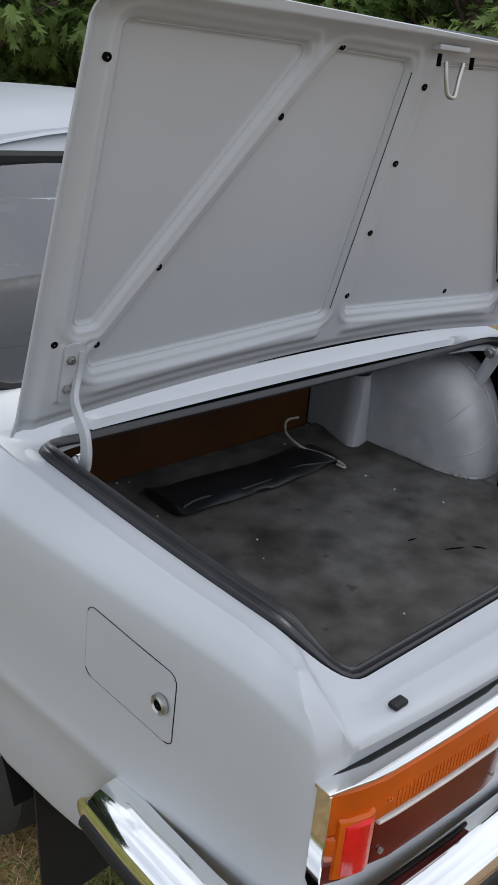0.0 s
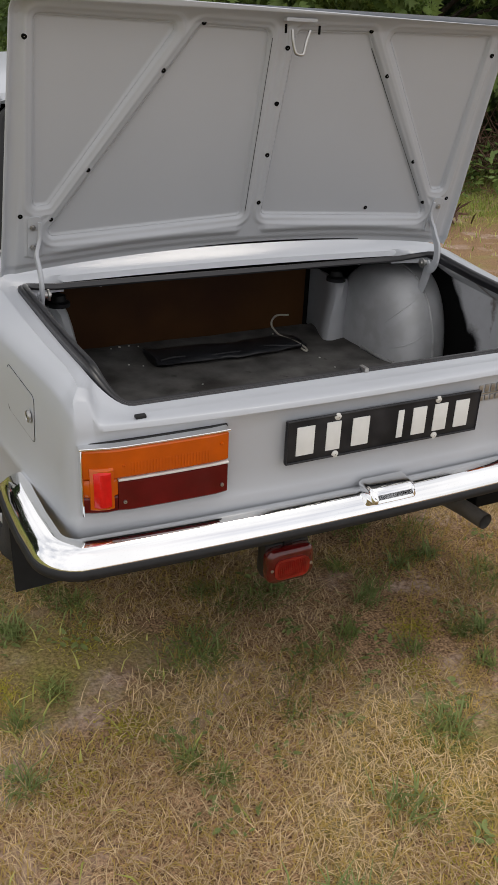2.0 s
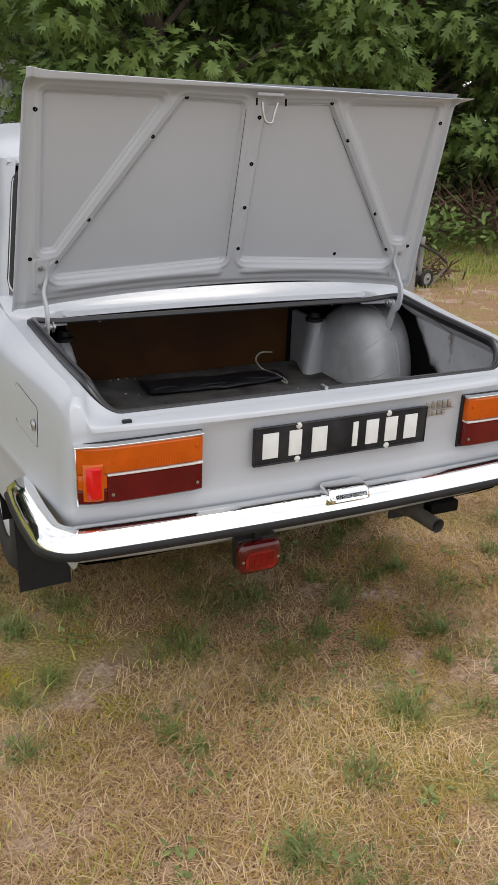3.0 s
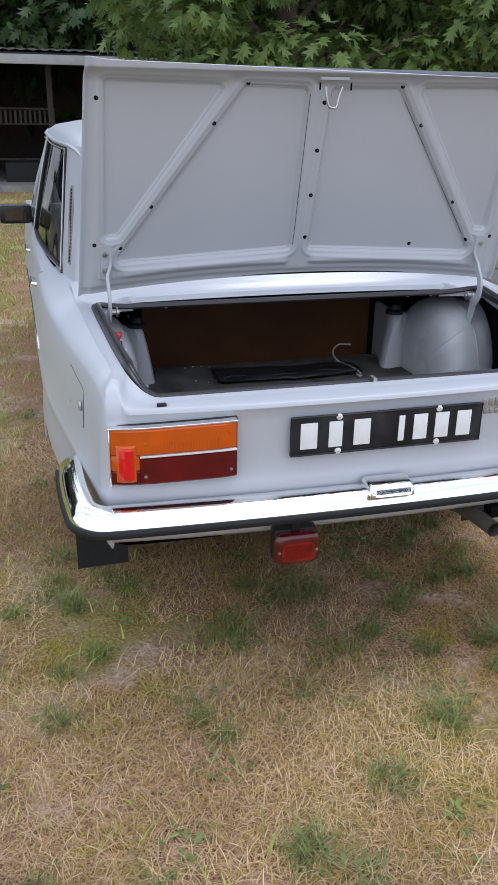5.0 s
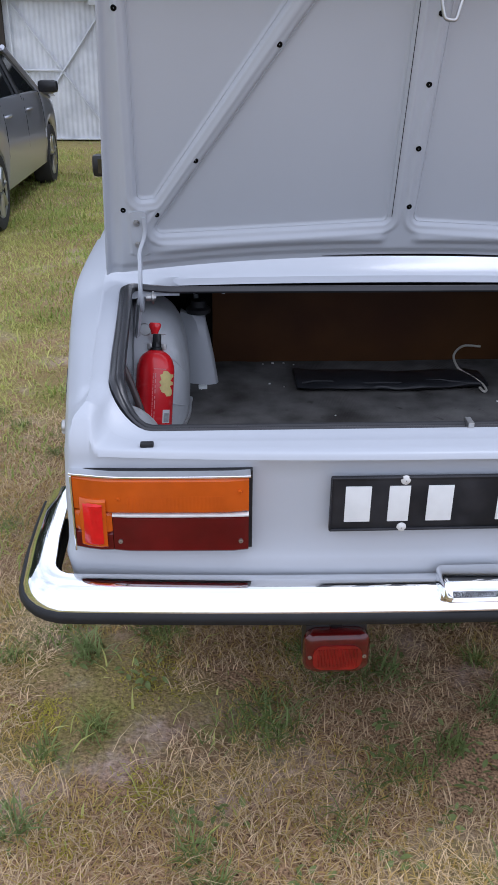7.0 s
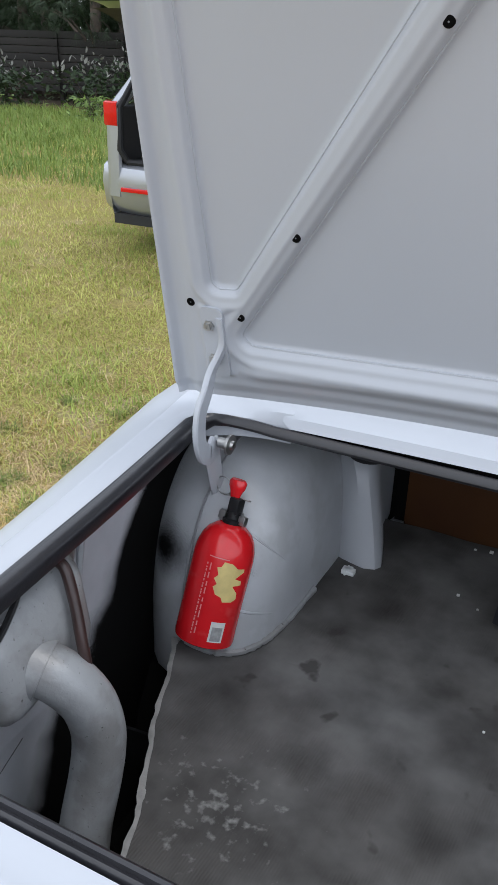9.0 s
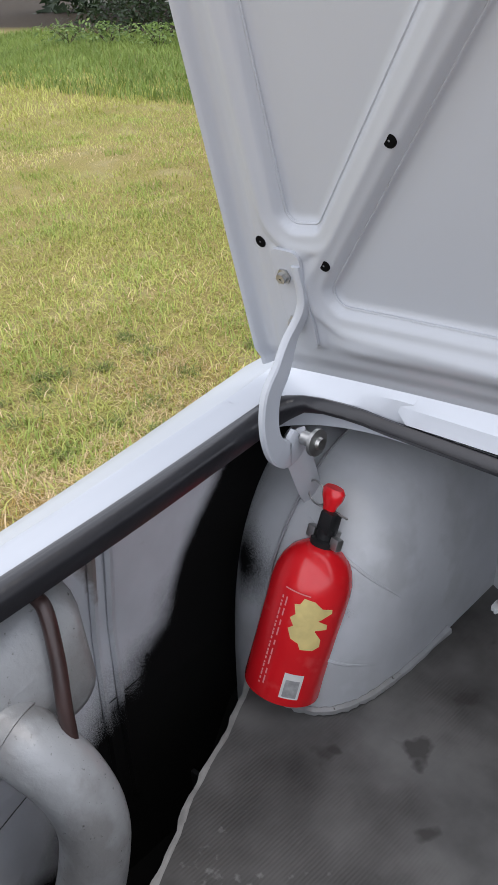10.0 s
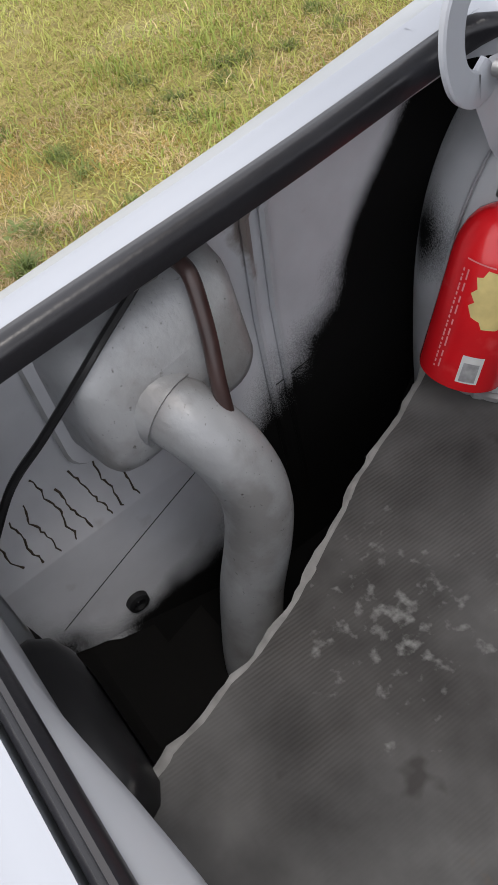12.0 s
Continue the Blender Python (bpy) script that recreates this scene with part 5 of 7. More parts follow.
# catch at the lid's free edge
cz = 1.560
ct = Build().box((-0.031, lid_pt(0, cz).y - 0.030, cz + 0.004), (0.053, lid_pt(0, cz).y - 0.012, cz + 0.013), 0.003)
part("catch_plate", ct, PAINT, lid, "catch plate")
p0 = lid_pt(-0.004, 1.556, 0.038)
loop = [p0 + Vector(d) for d in ((-0.014, 0, 0.002), (-0.012, -0.003, -0.022), (-0.007, -0.005, -0.042), (-0.002, -0.006, -0.049), (0.012, -0.006, -0.051), (0.018, -0.005, -0.045), (0.024, -0.003, -0.022), (0.034, 0, 0.002))]
for dx in (-0.034, 0.056):
    part("catch_clip", Build().box((dx - 0.0012, p0.y - 0.002, p0.z - 0.006), (dx + 0.0012, p0.y + 0.006, p0.z + 0.013), 0.0005), HOLE, lid)
part("catch_loop", Build().tube(curve_pts(loop, 5), 0.0038, 10), STEEL, lid, "bright steel catch loop")
# hinge arms
for sgn in (-1, 1):
    xx = 0.612 if sgn < 0 else 0.606
    ex_ = sgn * xx + sgn * -0.012
    arm = curve_pts([(ex_, lid_pt(0, 1.100, 0.004).y, 1.100), (ex_, lid_pt(0, 1.06, 0.008).y, 1.06), (sgn * xx, 0.690, 1.022), (sgn * xx, 0.676, 0.995), (sgn * xx, 0.660, 0.972), (sgn * xx, 0.656, 0.940), (sgn * xx, 0.664, 0.912), (sgn * xx, 0.684, 0.898), (sgn * xx, 0.702, 0.910)], 5)
    n_ = len(arm)
    arm_rows = []
    for k, p in enumerate(arm):
        t = (arm[min(k + 1, n_ - 1)] - arm[max(k - 1, 0)]).normalized()
        o = Vector((0, -t.z, t.y))
        w = 0.0065 + 0.0055 * smooth01((k - 6) / 12) + 0.004 * smooth01((k - n_ + 14) / 8)
        arm_rows.append([p + o * a * w + Vector((b * 0.0045, 0, 0)) for a, b in ((-1, -0.6), (-0.85, -1), (0.85, -1), (1, -0.6), (1, 0.6), (0.85, 1), (-0.85, 1), (-1, 0.6))])
    ab = Build().grid(arm_rows, close_v=True)
    ab.f += [tuple(range(8))[::-1], tuple(range(8 * n_ - 8, 8 * n_))]
    arm_ob = part("hinge_arm", ab, PAINT, lid, "grey gooseneck hinge arm")
    pl = Build()
    o = [lid_pt(sgn * xx + a, 1.062 + b, lid_relief(sgn * xx, 1.062) + 0.0005) for a, b in rounded_rect(0.034, 0.105, 0.008, 3)]
    pl.plate(o, (0, -0.958, -0.287), 0.0035)
    part("hinge_plate", pl, PAINT, arm_ob)
    for z in (1.088, 1.037):
        m = Matrix.Translation(lid_pt(sgn * (xx + 0.005), z, lid_relief(sgn * xx, z) + 0.0042)) @ Vector((0, -0.958, -0.287)).to_track_quat("Z", "Y").to_matrix().to_4x4()
        part("bolt", Build().revolve([(0.008, 0.0), (0.008, 0.002), (0.0055, 0.0022), (0.0055, 0.007), (0.001, 0.0072)], m, 6), STEEL, arm_ob, "bolt head")

# ---- tail of the car ----
for sgn in (-1, 1):
    def moved(b, dy):
        b.v = [(x, y + dy + 0.008, z) for x, y, z in b.v]
        return b

    def lamp_drop(x):
        """The lamp leans down a little towards the car's side."""
        return -0.002 - 0.010 * (x - 0.39) / 0.31

    def lamp_surface(xa, xb, za, zb, depth, n=10, edge=0.004):
        """A lens pane that follows the tail's curve; x counts outwards from the middle."""
        b = Build()
        rows = []
        xs = np.linspace(xa, xb, n)
        for z, g_ in ((za, -depth), (za, -edge), (za + edge, 0), (zb - edge, 0), (zb, -edge), (zb, -depth)):
            rows.append([(sgn * x, rear_y(x) - 0.024 + 0.010 * smooth01((x - 0.62) / 0.08) - g_ + (edge if k in (0, n - 1) else 0), z + lamp_drop(x)) for k, x in enumerate(xs)])
        b.grid(rows)
        for k in (0, n - 1):
            i0 = len(b.v)
            b.add([r[k] for r in rows], [tuple(range(6))])
        return b

    lamp = part("tail_lamp", moved(lamp_surface(0.390, 0.6985, 0.6595, 0.8150, 0.03), 0.014), RUBBER, car, "rectangular orange and red tail lamp")
    part("amber_lens", moved(lamp_surface(0.397, 0.693, 0.744, 0.809, 0.04), -0.006), AMBER, lamp, "orange lens with fine ribs")
    part("amber_lens", moved(lamp_surface(0.628, 0.693, 0.705, 0.7435, 0.04), -0.006), AMBER, lamp)
    part("red_lens", moved(lamp_surface(0.397, 0.627, 0.668, 0.7385, 0.04), -0.006), RED_LENS, lamp, "dark red lens")
    part("red_lens", moved(lamp_surface(0.628, 0.693, 0.668, 0.7045, 0.04, 4), -0.006), RED_LENS, lamp)
    part("reflector", moved(lamp_surface(0.643, 0.676, 0.684, 0.765, 0.02, 5), -0.017), RED_REFLECTOR, lamp, "bright red reflector")
    part("reflector_frame", moved(lamp_surface(0.637, 0.682, 0.678, 0.771, 0.02, 5), -0.013), AMBER, lamp)
    part("lamp_trim", moved(lamp_surface(0.394, 0.698, 0.8095, 0.8140, 0.03, 12, 0.001), -0.005), CHROME, lamp, "thin chrome surround")
    part("lamp_trim", moved(lamp_surface(0.6935, 0.6965, 0.663, 0.8095, 0.03, 3, 0.001), -0.005), CHROME, lamp)
    part("lamp_trim", moved(lamp_surface(0.397, 0.627, 0.7388, 0.7432, 0.03, 10, 0.001), -0.009), LABEL_WHITE, lamp, "thin pale dividing strip")
    for x, z in ((0.615, 0.690), (0.410, 0.690), (0.615, 0.772), (0.412, 0.785)):
        m = Matrix.Translation((sgn * x, rear_y(x) - 0.022, z + lamp_drop(x))) @ Matrix.Rotation(radians(90), 4, "X")
        part("screw", Build().revolve([(0.004, -0.002), (0.0038, 0.0015), (0.001, 0.002)], m, 10), STEEL if z < 0.7 else AMBER, lamp)
    ribs = Build()
    for k in range(26):
        x = 0.44 + 0.16 * k / 25
        ribs.box((sgn * x - 0.0016, rear_y(x) - 0.0226, 0.750 + lamp_drop(x)), (sgn * x + 0.0016, rear_y(x) - 0.021, 0.777 + lamp_drop(x)))
    part("lens_ribs", ribs, AMBER, lamp)

# number plate with plain bars in place of its characters
plate = part("number_plate", Build().box((-0.26, -0.004, 0.700), (0.26, 0.004, 0.803), 0.004), PLATE, car, "black number plate with white characters as plain bars")
part("plate_edge", Build().tube([(-0.258, -0.005, 0.702), (0.258, -0.005, 0.702), (0.258, -0.005, 0.801), (-0.258, -0.005, 0.801), (-0.258, -0.005, 0.702)], 0.0025, 6), PLATE, plate)
for x, w in ((-0.213, 0.044), (-0.143, 0.036), (-0.073, 0.044), (0.034, 0.016), (0.086, 0.038), (0.146, 0.038), (0.208, 0.040)):
    part("plate_bar", Build().box((x - w / 2, -0.0062, 0.718), (x + w / 2, -0.0035, 0.786), 0.0012), PLATE_WHITE, plate)
for x in (-0.135, 0.135):
    for z in (0.797, 0.706):
        part("plate_screw", Build().revolve([(0.0085, 0.0), (0.0085, 0.002), (0.005, 0.0045), (0.001, 0.005)], Matrix.Translation((x, -0.004, z)) @ Matrix.Rotation(radians(90), 4, "X"), 12), LABEL_WHITE, plate)
badge = Build()
for k in range(5):
    badge.box((0.268 + 0.018 * k, 0.012, 0.786), (0.280 + 0.018 * k, 0.020, 0.806), 0.002)
for k in range(4):
    badge.box((0.274 + 0.016 * k, 0.012, 0.764), (0.285 + 0.016 * k, 0.020, 0.778), 0.002)
badge.box((0.266, 0.013, 0.781), (0.362, 0.020, 0.784))
part("badge", badge, STEEL, car, "small chrome badge of plain shapes")

# bumper
def bumper_path(top=True):
    L = [(-0.806, 0.335, -0.002), (-0.808, 0.25, -0.002), (-0.806, 0.14, 0.0), (-0.800, 0.06, 0.0)]
    for k in range(1, 7):
        a = radians(90 * k / 7)
        L.append((-0.800 + 0.100 * (1 - math.cos(a)), 0.06 - 0.105 * math.sin(a), 0))
    L += [(x, -0.0445 - 0.022 * (1 - (x / 0.7) ** 2), 0) for x in np.linspace(-0.69, 0, 12)]
    return L + [(-x, y, z) for x, y, z in reversed(L[:-1])]


BP = [(x, y, z + 0.57) for x, y, z in bumper_path()]
chrome_prof = [(-0.060, 0.040), (-0.046, 0.0405), (-0.032, 0.038), (-0.018, 0.031), (-0.007, 0.020), (0.000, 0.006), (0.003, -0.006), (0.002, -0.013), (-0.004, -0.015), (-0.006, -0.004), (-0.018, 0.018), (-0.036, 0.030), (-0.060, 0.034)]


def chrome_at(i):
    """The chrome's section, tapering to a rounded tip at both ends."""
    k = min(i, len(BP) - 1 - i)
    w = (0.30, 0.72, 0.95, 1.0)[min(k, 3)]
    return [(a, 0.008 + (b - 0.008) * w) for a, b in chrome_prof]


tip = [(-0.800, 0.372, 0.566), (-0.804, 0.362, 0.567), (-0.806, 0.348, 0.568)]
BP = tip + BP[1:-1] + [(-x, y, z) for x, y, z in reversed(tip)]
bump = part("rear_bumper", Build().sweep(BP, chrome_at), CHROME, car, "chrome wrap-round rear bumper")
part("bumper_strip", Build().sweep(BP[2:-2], [(-0.008, 0.004), (0.0045, 0.002), (0.0085, -0.003), (0.0092, -0.011), (0.006, -0.018), (-0.008, -0.021)]), RUBBER, bump, "dark grey rubber strip")
part("bumper_back", Build().sweep(BP[3:-3], [(-0.06, -0.026), (-0.012, -0.026), (-0.012, 0.015), (-0.06, 0.015)]), UNDER, bump)
lampb = Build()
rows = []
for y, g_ in ((-0.02, 0.0), (-0.062, 0.002), (-0.070, 0.008), (-0.072, 0.016)):
    rows.append([(-0.006 + a, y, 0.612 + b) for a, b in rounded_rect(0.125 - 2 * g_, 0.036 - 2 * g_ * 0.8, 0.010, 4)])
lampb.grid(rows, close_v=True)
lampb.f.append(tuple(range(len(lampb.v) - len(rows[0]), len(lampb.v))))
lampb.v = [(x, y + 0.6 * (z - 0.612) - 0.002, z) for x, y, z in lampb.v]
part("plate_lamp", lampb, CHROME, bump, "small chrome plate lamp on the bumper")
# fog lamp under the bumper
# the lens is a brighter red than its rim, a painted glow in the middle
FOG_RED = material("fog_lens_red", (0.20, 0.006, 0.005), 0.16, var=0.35, scale=30, coat=0.3, bump=0.25, bump_scale=160)
FOG_DARK = material("fog_rim_red", (0.085, 0.004, 0.004), 0.2, var=0.3, scale=30, coat=0.3)
FX, FZ = -0.2335, 0.446
fog = Build()
rows = []
for y, g_ in ((0.035, 0.012), (0.0, 0.0), (-0.012, 0.0), (-0.020, 0.005), (-0.023, 0.014)):
    rows.append([(FX + a, y, FZ + b) for a, b in rounded_rect(0.122 - 2 * g_, 0.090 - 2 * g_, 0.024, 5)])
fog.grid(rows, close_v=True)
fog.f.append(tuple(range(len(fog.v) - len(rows[0]), len(fog.v))))
fg = part("fog_lamp", fog, FOG_DARK, car, "red rear fog lamp hung under the bumper")
part("fog_lens", Build().plate([(FX + a, -0.0225, FZ + b - 0.004) for a, b in rounded_rect(0.090, 0.054, 0.020, 5)], (0, -1, 0), 0.0035), FOG_RED, fg, "red ribbed lens")
for k in range(15):
    x = FX - 0.035 + 0.005 * k
    part("lens_rib", Build().tube([(x, -0.0262, FZ - 0.024), (x, -0.0265, FZ + 0.016)], 0.0014, 6), FOG_RED, fg)
for dx in (-0.050, 0.050):
    part("screw", Build().revolve([(0.004, -0.003), (0.0038, 0.001), (0.001, 0.0015)], Matrix.Translation((FX + dx, -0.0225, FZ - 0.004)) @ Matrix.Rotation(radians(90), 4, "X"), 10), STEEL, fg)
part("fog_bracket", Build().box((FX - 0.011, 0.0, FZ + 0.04), (FX + 0.011, 0.012, 0.54), 0.002).box((FX - 0.060, 0.002, FZ - 0.044), (FX + 0.060, 0.045, FZ + 0.050), 0.016), BLACK_PLASTIC, fg, "black lamp housing")
ex = Build()
epath = [(0.30, 0.75, 0.36), (0.315, 0.30, 0.40), (0.330, 0.10, 0.425), (0.340, -0.015, 0.428)]
ex.tube(curve_pts(epath, 5), 0.022, 18, caps=False).tube(curve_pts(epath, 5)[3:], 0.0195, 18, caps=False)
part("exhaust_pipe", ex, material("sooty_steel", (0.16, 0.15, 0.14), 0.55, metal=0.7, var=0.3, scale=20), car, "sooty steel exhaust tail pipe")
part("exhaust_hanger", Build().box((0.37, 0.06, 0.42), (0.47, 0.10, 0.455), 0.004), UNDER, car)
# fuel flap
def wing_x(y, z):
    """x of the painted wing at a height, between lower crease and top edge."""
    prof = side_profile(y)
    return -(side_x(y) - float(np.interp(z, [p[1] for p in prof], [p[0] for p in prof])))


fx = lambda y, z: wing_x(y, z) - 0.0012
FO = [(0.424 - 0.0855 + a, 0.782 + b + 0.02 * (a / 0.171)) for a, b in rounded_rect(0.171, 0.109, 0.014, 4)]
fo = Build()
rows = []
for k in range(13):
    y = 0.2535 + 0.170 * k / 12
    q = 0.782 + 0.02 * ((y - 0.3385) / 0.171)
    c = 0.014 - math.sqrt(max(0.0, 0.014 ** 2 - max(0.0, abs(y - 0.3385) - 0.0715) ** 2))
    zs = np.linspace(q - 0.0535 + c, q + 0.0535 - c, 9)
    rows.append([(fx(y, zs[0]) + 0.004, y, zs[0] - 0.0005)] + [(fx(y, z), y, z) for z in zs] + [(fx(y, zs[-1]) + 0.004, y, zs[-1] + 0.0005)])
fo.grid(rows)
flap = part("fuel_flap", fo, PAINT, car, "square fuel flap flush with the wing")
gap_line = [(lerp(a[0], b[0], k / 4), lerp(a[1], b[1], k / 4)) for a, b in zip(FO, FO[1:] + FO[:1]) for k in range(4)]
part("flap_gap", Build().tube([(fx(y, z) + 0.0008, y, z) for y, z in gap_line + gap_line[:1]], 0.0006, 5), UNDER, flap)
m = Matrix.Translation((fx(0.274, 0.775) - 0.001, 0.274, 0.776)) @ Matrix.Rotation(radians(-90), 4, "Y")
part("flap_lock", Build().revolve([(0.014, 0.0), (0.014, 0.006), (0.011, 0.008), (0.009, 0.005), (0.001, 0.004)], m, 18), STEEL, flap, "round steel lock")
part("key_slot", Build().revolve([(0.0075, 0.0055), (0.007, 0.0068), (0.001, 0.0068)], m, 14), HOLE, flap)


# ---- loose things in the boot ----
def mat_left(y):
    return float(np.interp(y, [0.12, 0.175, 0.275, 0.342, 0.463, 0.593, 0.652, 1.2], [-0.450, -0.468, -0.488, -0.510, -0.567, -0.620, -0.648, -0.648]))


def mat_z(x, y):
    z = 0.582 + 0.004 * noise.noise((x * 5, y * 5, 1.0)) + 0.002 * noise.noise((x * 14, y * 14, 4.0))
    z += 0.005 * math.exp(-((y - 0.62 - 0.25 * (x - 0.1)) / 0.03) ** 2) * smooth01((x - 0.0) / 0.2)
    return z


mrows = []
for y in np.linspace(0.13, 1.165, 54):
    l = mat_left(y) + 0.006 * noise.noise((y * 22, 3.1, 0))
    r = float(np.interp(y, [0.12, 0.62, 0.7, 1.2], [0.47, 0.575, 0.575, 0.52]))
    mrows.append([(lerp(l, r, k / 50), y, mat_z(lerp(l, r, k / 50), y)) for k in range(51)])
mb = Build().grid(mrows)
rubber_mat = single("floor_mat", mb, MAT_RUBBER, "dark ribbed rubber sheet with scuffs on the boot floor", "mat", smooth=80)
rubber_mat["kind"] = ""
strip = []
for y in np.linspace(0.13, 0.648, 60):
    x = mat_left(y) + 0.006 * noise.noise((y * 22, 3.1, 0))
    strip.append((x - 0.003 + 0.003 * noise.noise((y * 60, 0, 0)), y, mat_z(x, y) - 0.002 + 0.002 * noise.noise((y * 40, 1, 0))))
part("torn_edge", Build().tube(strip, [0.0050 + 0.0040 * noise.noise((k * 0.16, 5, 0)) + 0.0012 * noise.noise((k * 0.9, 2, 0)) for k in range(60)], 7, flat=0.35, side=(1, 0, 0)), material("pale_torn_edge", (0.24, 0.235, 0.225), 0.8, var=0.3, scale=40, bump=0.6, bump_scale=60), rubber_mat, "pale torn edge")
tear = Build()
for x, y, a, l in ((0.21, 0.47, 0.4, 0.05), (0.26, 0.44, 0.9, 0.03), (0.16, 0.55, 0.2, 0.025)):
    tear.tube([(x + l * (t - 0.5) * math.cos(a), y - l * (t - 0.5) * math.sin(a), mat_z(x, y) + 0.001) for t in (0, 0.3, 0.6, 1)], [0.0008, 0.0022, 0.0018, 0.0006], 5)
part("tear", tear, HOLE, rubber_mat)
fleck = Build()
rnd = random.Random(3)
for k in range(5):
    fleck.box((-0.483 + rnd.uniform(-0.008, 0.008), 0.945 + rnd.uniform(-0.01, 0.01), 0.583), (-0.473 + rnd.uniform(-0.004, 0.01), 0.955 + rnd.uniform(-0.008, 0.008), 0.592), 0.002)
single("paint_flake", fleck, PLATE_WHITE, "crumpled white paint flake on the rubber mat", "debris")
for k in range(17):
    x, y = rnd.uniform(-0.42, 0.4), rnd.uniform(0.25, 1.1)
    if k < 4:
        x, y = -0.30 + 0.035 * k + rnd.uniform(-0.01, 0.01), 1.14 + rnd.uniform(-0.008, 0.008)
    s = rnd.uniform(0.0012, 0.0028) * (1.4 if k < 4 else 1)
    z = mat_z(x, y)
    tagged(part("crumb", Build().box((x - s, y - s, z), (x + s, y + s, z + s), s * 0.3), LABEL_WHITE, None), "tiny pale crumb on the rubber mat", "debris", "crumbs on the mat")

# fire extinguisher leaning on the wheel housing
ext = thing("fire_extinguisher", "small red fire extinguisher leaning on the wheel housing", "fire extinguisher")
E0, E1 = Vector((-0.597, 0.645, 0.604)), Vector((-0.585, 0.709, 0.781))
em = Matrix.Translation(E0) @ (E1 - E0).to_track_quat("Z", "Y").to_matrix().to_4x4()
EL = (E1 - E0).length
er = 0.046
part("cylinder", Build().revolve([(0.001, 0.004), (er - 0.006, 0.0), (er - 0.001, 0.003), (er, 0.008), (er, EL - 0.050), (er - 0.0015, EL - 0.038), (er - 0.006, EL - 0.024), (er - 0.013, EL - 0.013), (er - 0.022, EL - 0.006), (0.016, EL - 0.002), (0.001, EL - 0.002)], em, 40), EXT_RED, ext, "red enamelled cylinder")
part("neck", Build().revolve([(0.015, EL - 0.006), (0.016, EL + 0.004), (0.011, EL + 0.006), (0.011, EL + 0.018), (0.001, EL + 0.019)], em, 18), BLACK_PLASTIC, ext, "black valve neck")
vb_ = Build()
for a in ((-0.018, 0.0), (0.016, 0.004), (0.0, -0.014)):
    vb_.box((a[0] - 0.006, a[1] - 0.005, EL + 0.000), (a[0] + 0.006, a[1] + 0.005, EL + 0.014), 0.002, em)
part("valve", vb_, STEEL, ext)
lv = Build().box((-0.010, -0.008, EL + 0.012), (0.009, 0.010, EL + 0.038), 0.004, em)
part("lever", lv, BLACK_PLASTIC, ext, "black lever")
kn = Build()
rows = []
for h, w in ((0.036, 0.008), (0.044, 0.010), (0.052, 0.014), (0.060, 0.015), (0.064, 0.012)):
    rows.append([em @ Vector((w * math.cos(a) + 0.006, 0.7 * w * math.sin(a), EL + h)) for a in np.linspace(0, 2 * math.pi, 13)[:-1]])
kn.grid(rows, close_v=True)
kn.f += [tuple(range(12))[::-1], tuple(range(48, 60))]
part("striker_knob", kn, EXT_RED, ext, "red knob on top")
ringm = em @ Matrix.Translation((0.030, 0.0, EL + 0.047)) @ Matrix.Rotation(radians(75), 4, "X")
part("safety_ring", Build().tube([ringm @ Vector((0.0145 * math.cos(a), 0.0145 * math.sin(a), 0)) for a in np.linspace(0, 2 * math.pi, 21)], 0.0012, 6, caps=False), STEEL, ext, "thin wire safety ring")
part("pin", Build().tube([em @ Vector((0.022, 0, EL + 0.036)), em @ Vector((-0.020, -0.004, EL + 0.038))], 0.0012, 6), STEEL, ext)


def on_cyl(ang, h, lift=0.0006):
    return em @ Vector(((er + lift) * math.cos(ang), (er + lift) * math.sin(ang), h))


# bearing of the camera's side of the cylinder
face = math.atan2(*(em.to_3x3().inverted() @ Vector((0.48, -0.76, 0.45))).yx)


def cyl_patch(outline, lift):
    """A label on the cylinder: outline of (arc metres, height) round the facing side."""
    outline = [(lerp(a[0], b[0], q / 4), lerp(a[1], b[1], q / 4)) for a, b in zip(outline, outline[1:] + outline[:1]) for q in range(4)]
    cx_ = sum(p[0] for p in outline) / len(outline)
    cz_ = sum(p[1] for p in outline) / len(outline)
    b = Build()
    n = len(outline)
    b.add([on_cyl(face + cx_ / er, cz_, lift)] + [on_cyl(face + ((p[0] - cx_) * 0.5 + cx_) / er, (p[1] - cz_) * 0.5 + cz_, lift) for p in outline] + [on_cyl(face + p[0] / er, p[1], lift) for p in outline],
          [(0, 1 + i, 1 + (i + 1) % n) for i in range(n)] + [(1 + i, 1 + n + i, 1 + n + (i + 1) % n, 1 + (i + 1) % n) for i in range(n)])
    return b


worn = [(0.000, 0.139), (0.012, 0.138), (0.022, 0.131), (0.034, 0.131), (0.035, 0.126), (0.022, 0.120), (0.020, 0.116), (0.033, 0.112), (0.034, 0.106), (0.021, 0.104), (0.019, 0.100), (0.030, 0.093), (0.031, 0.084), (0.024, 0.079), (0.010, 0.078), (0.006, 0.085), (-0.003, 0.088), (-0.009, 0.099), (-0.004, 0.104), (-0.010, 0.112), (-0.005, 0.118), (-0.009, 0.129), (-0.003, 0.131)]
part("worn_label", cyl_patch(worn, 0.0006), EXT_YELLOW, ext, "yellow remains of a torn label")
part("code_label", cyl_patch([(0.002, 0.014), (0.024, 0.014), (0.024, 0.046), (0.002, 0.046)], 0.0006), LABEL_WHITE, ext)
part("code_field", cyl_patch([(0.005, 0.016), (0.021, 0.016), (0.021, 0.038), (0.005, 0.038)], 0.0010), LABEL_GREY, ext)
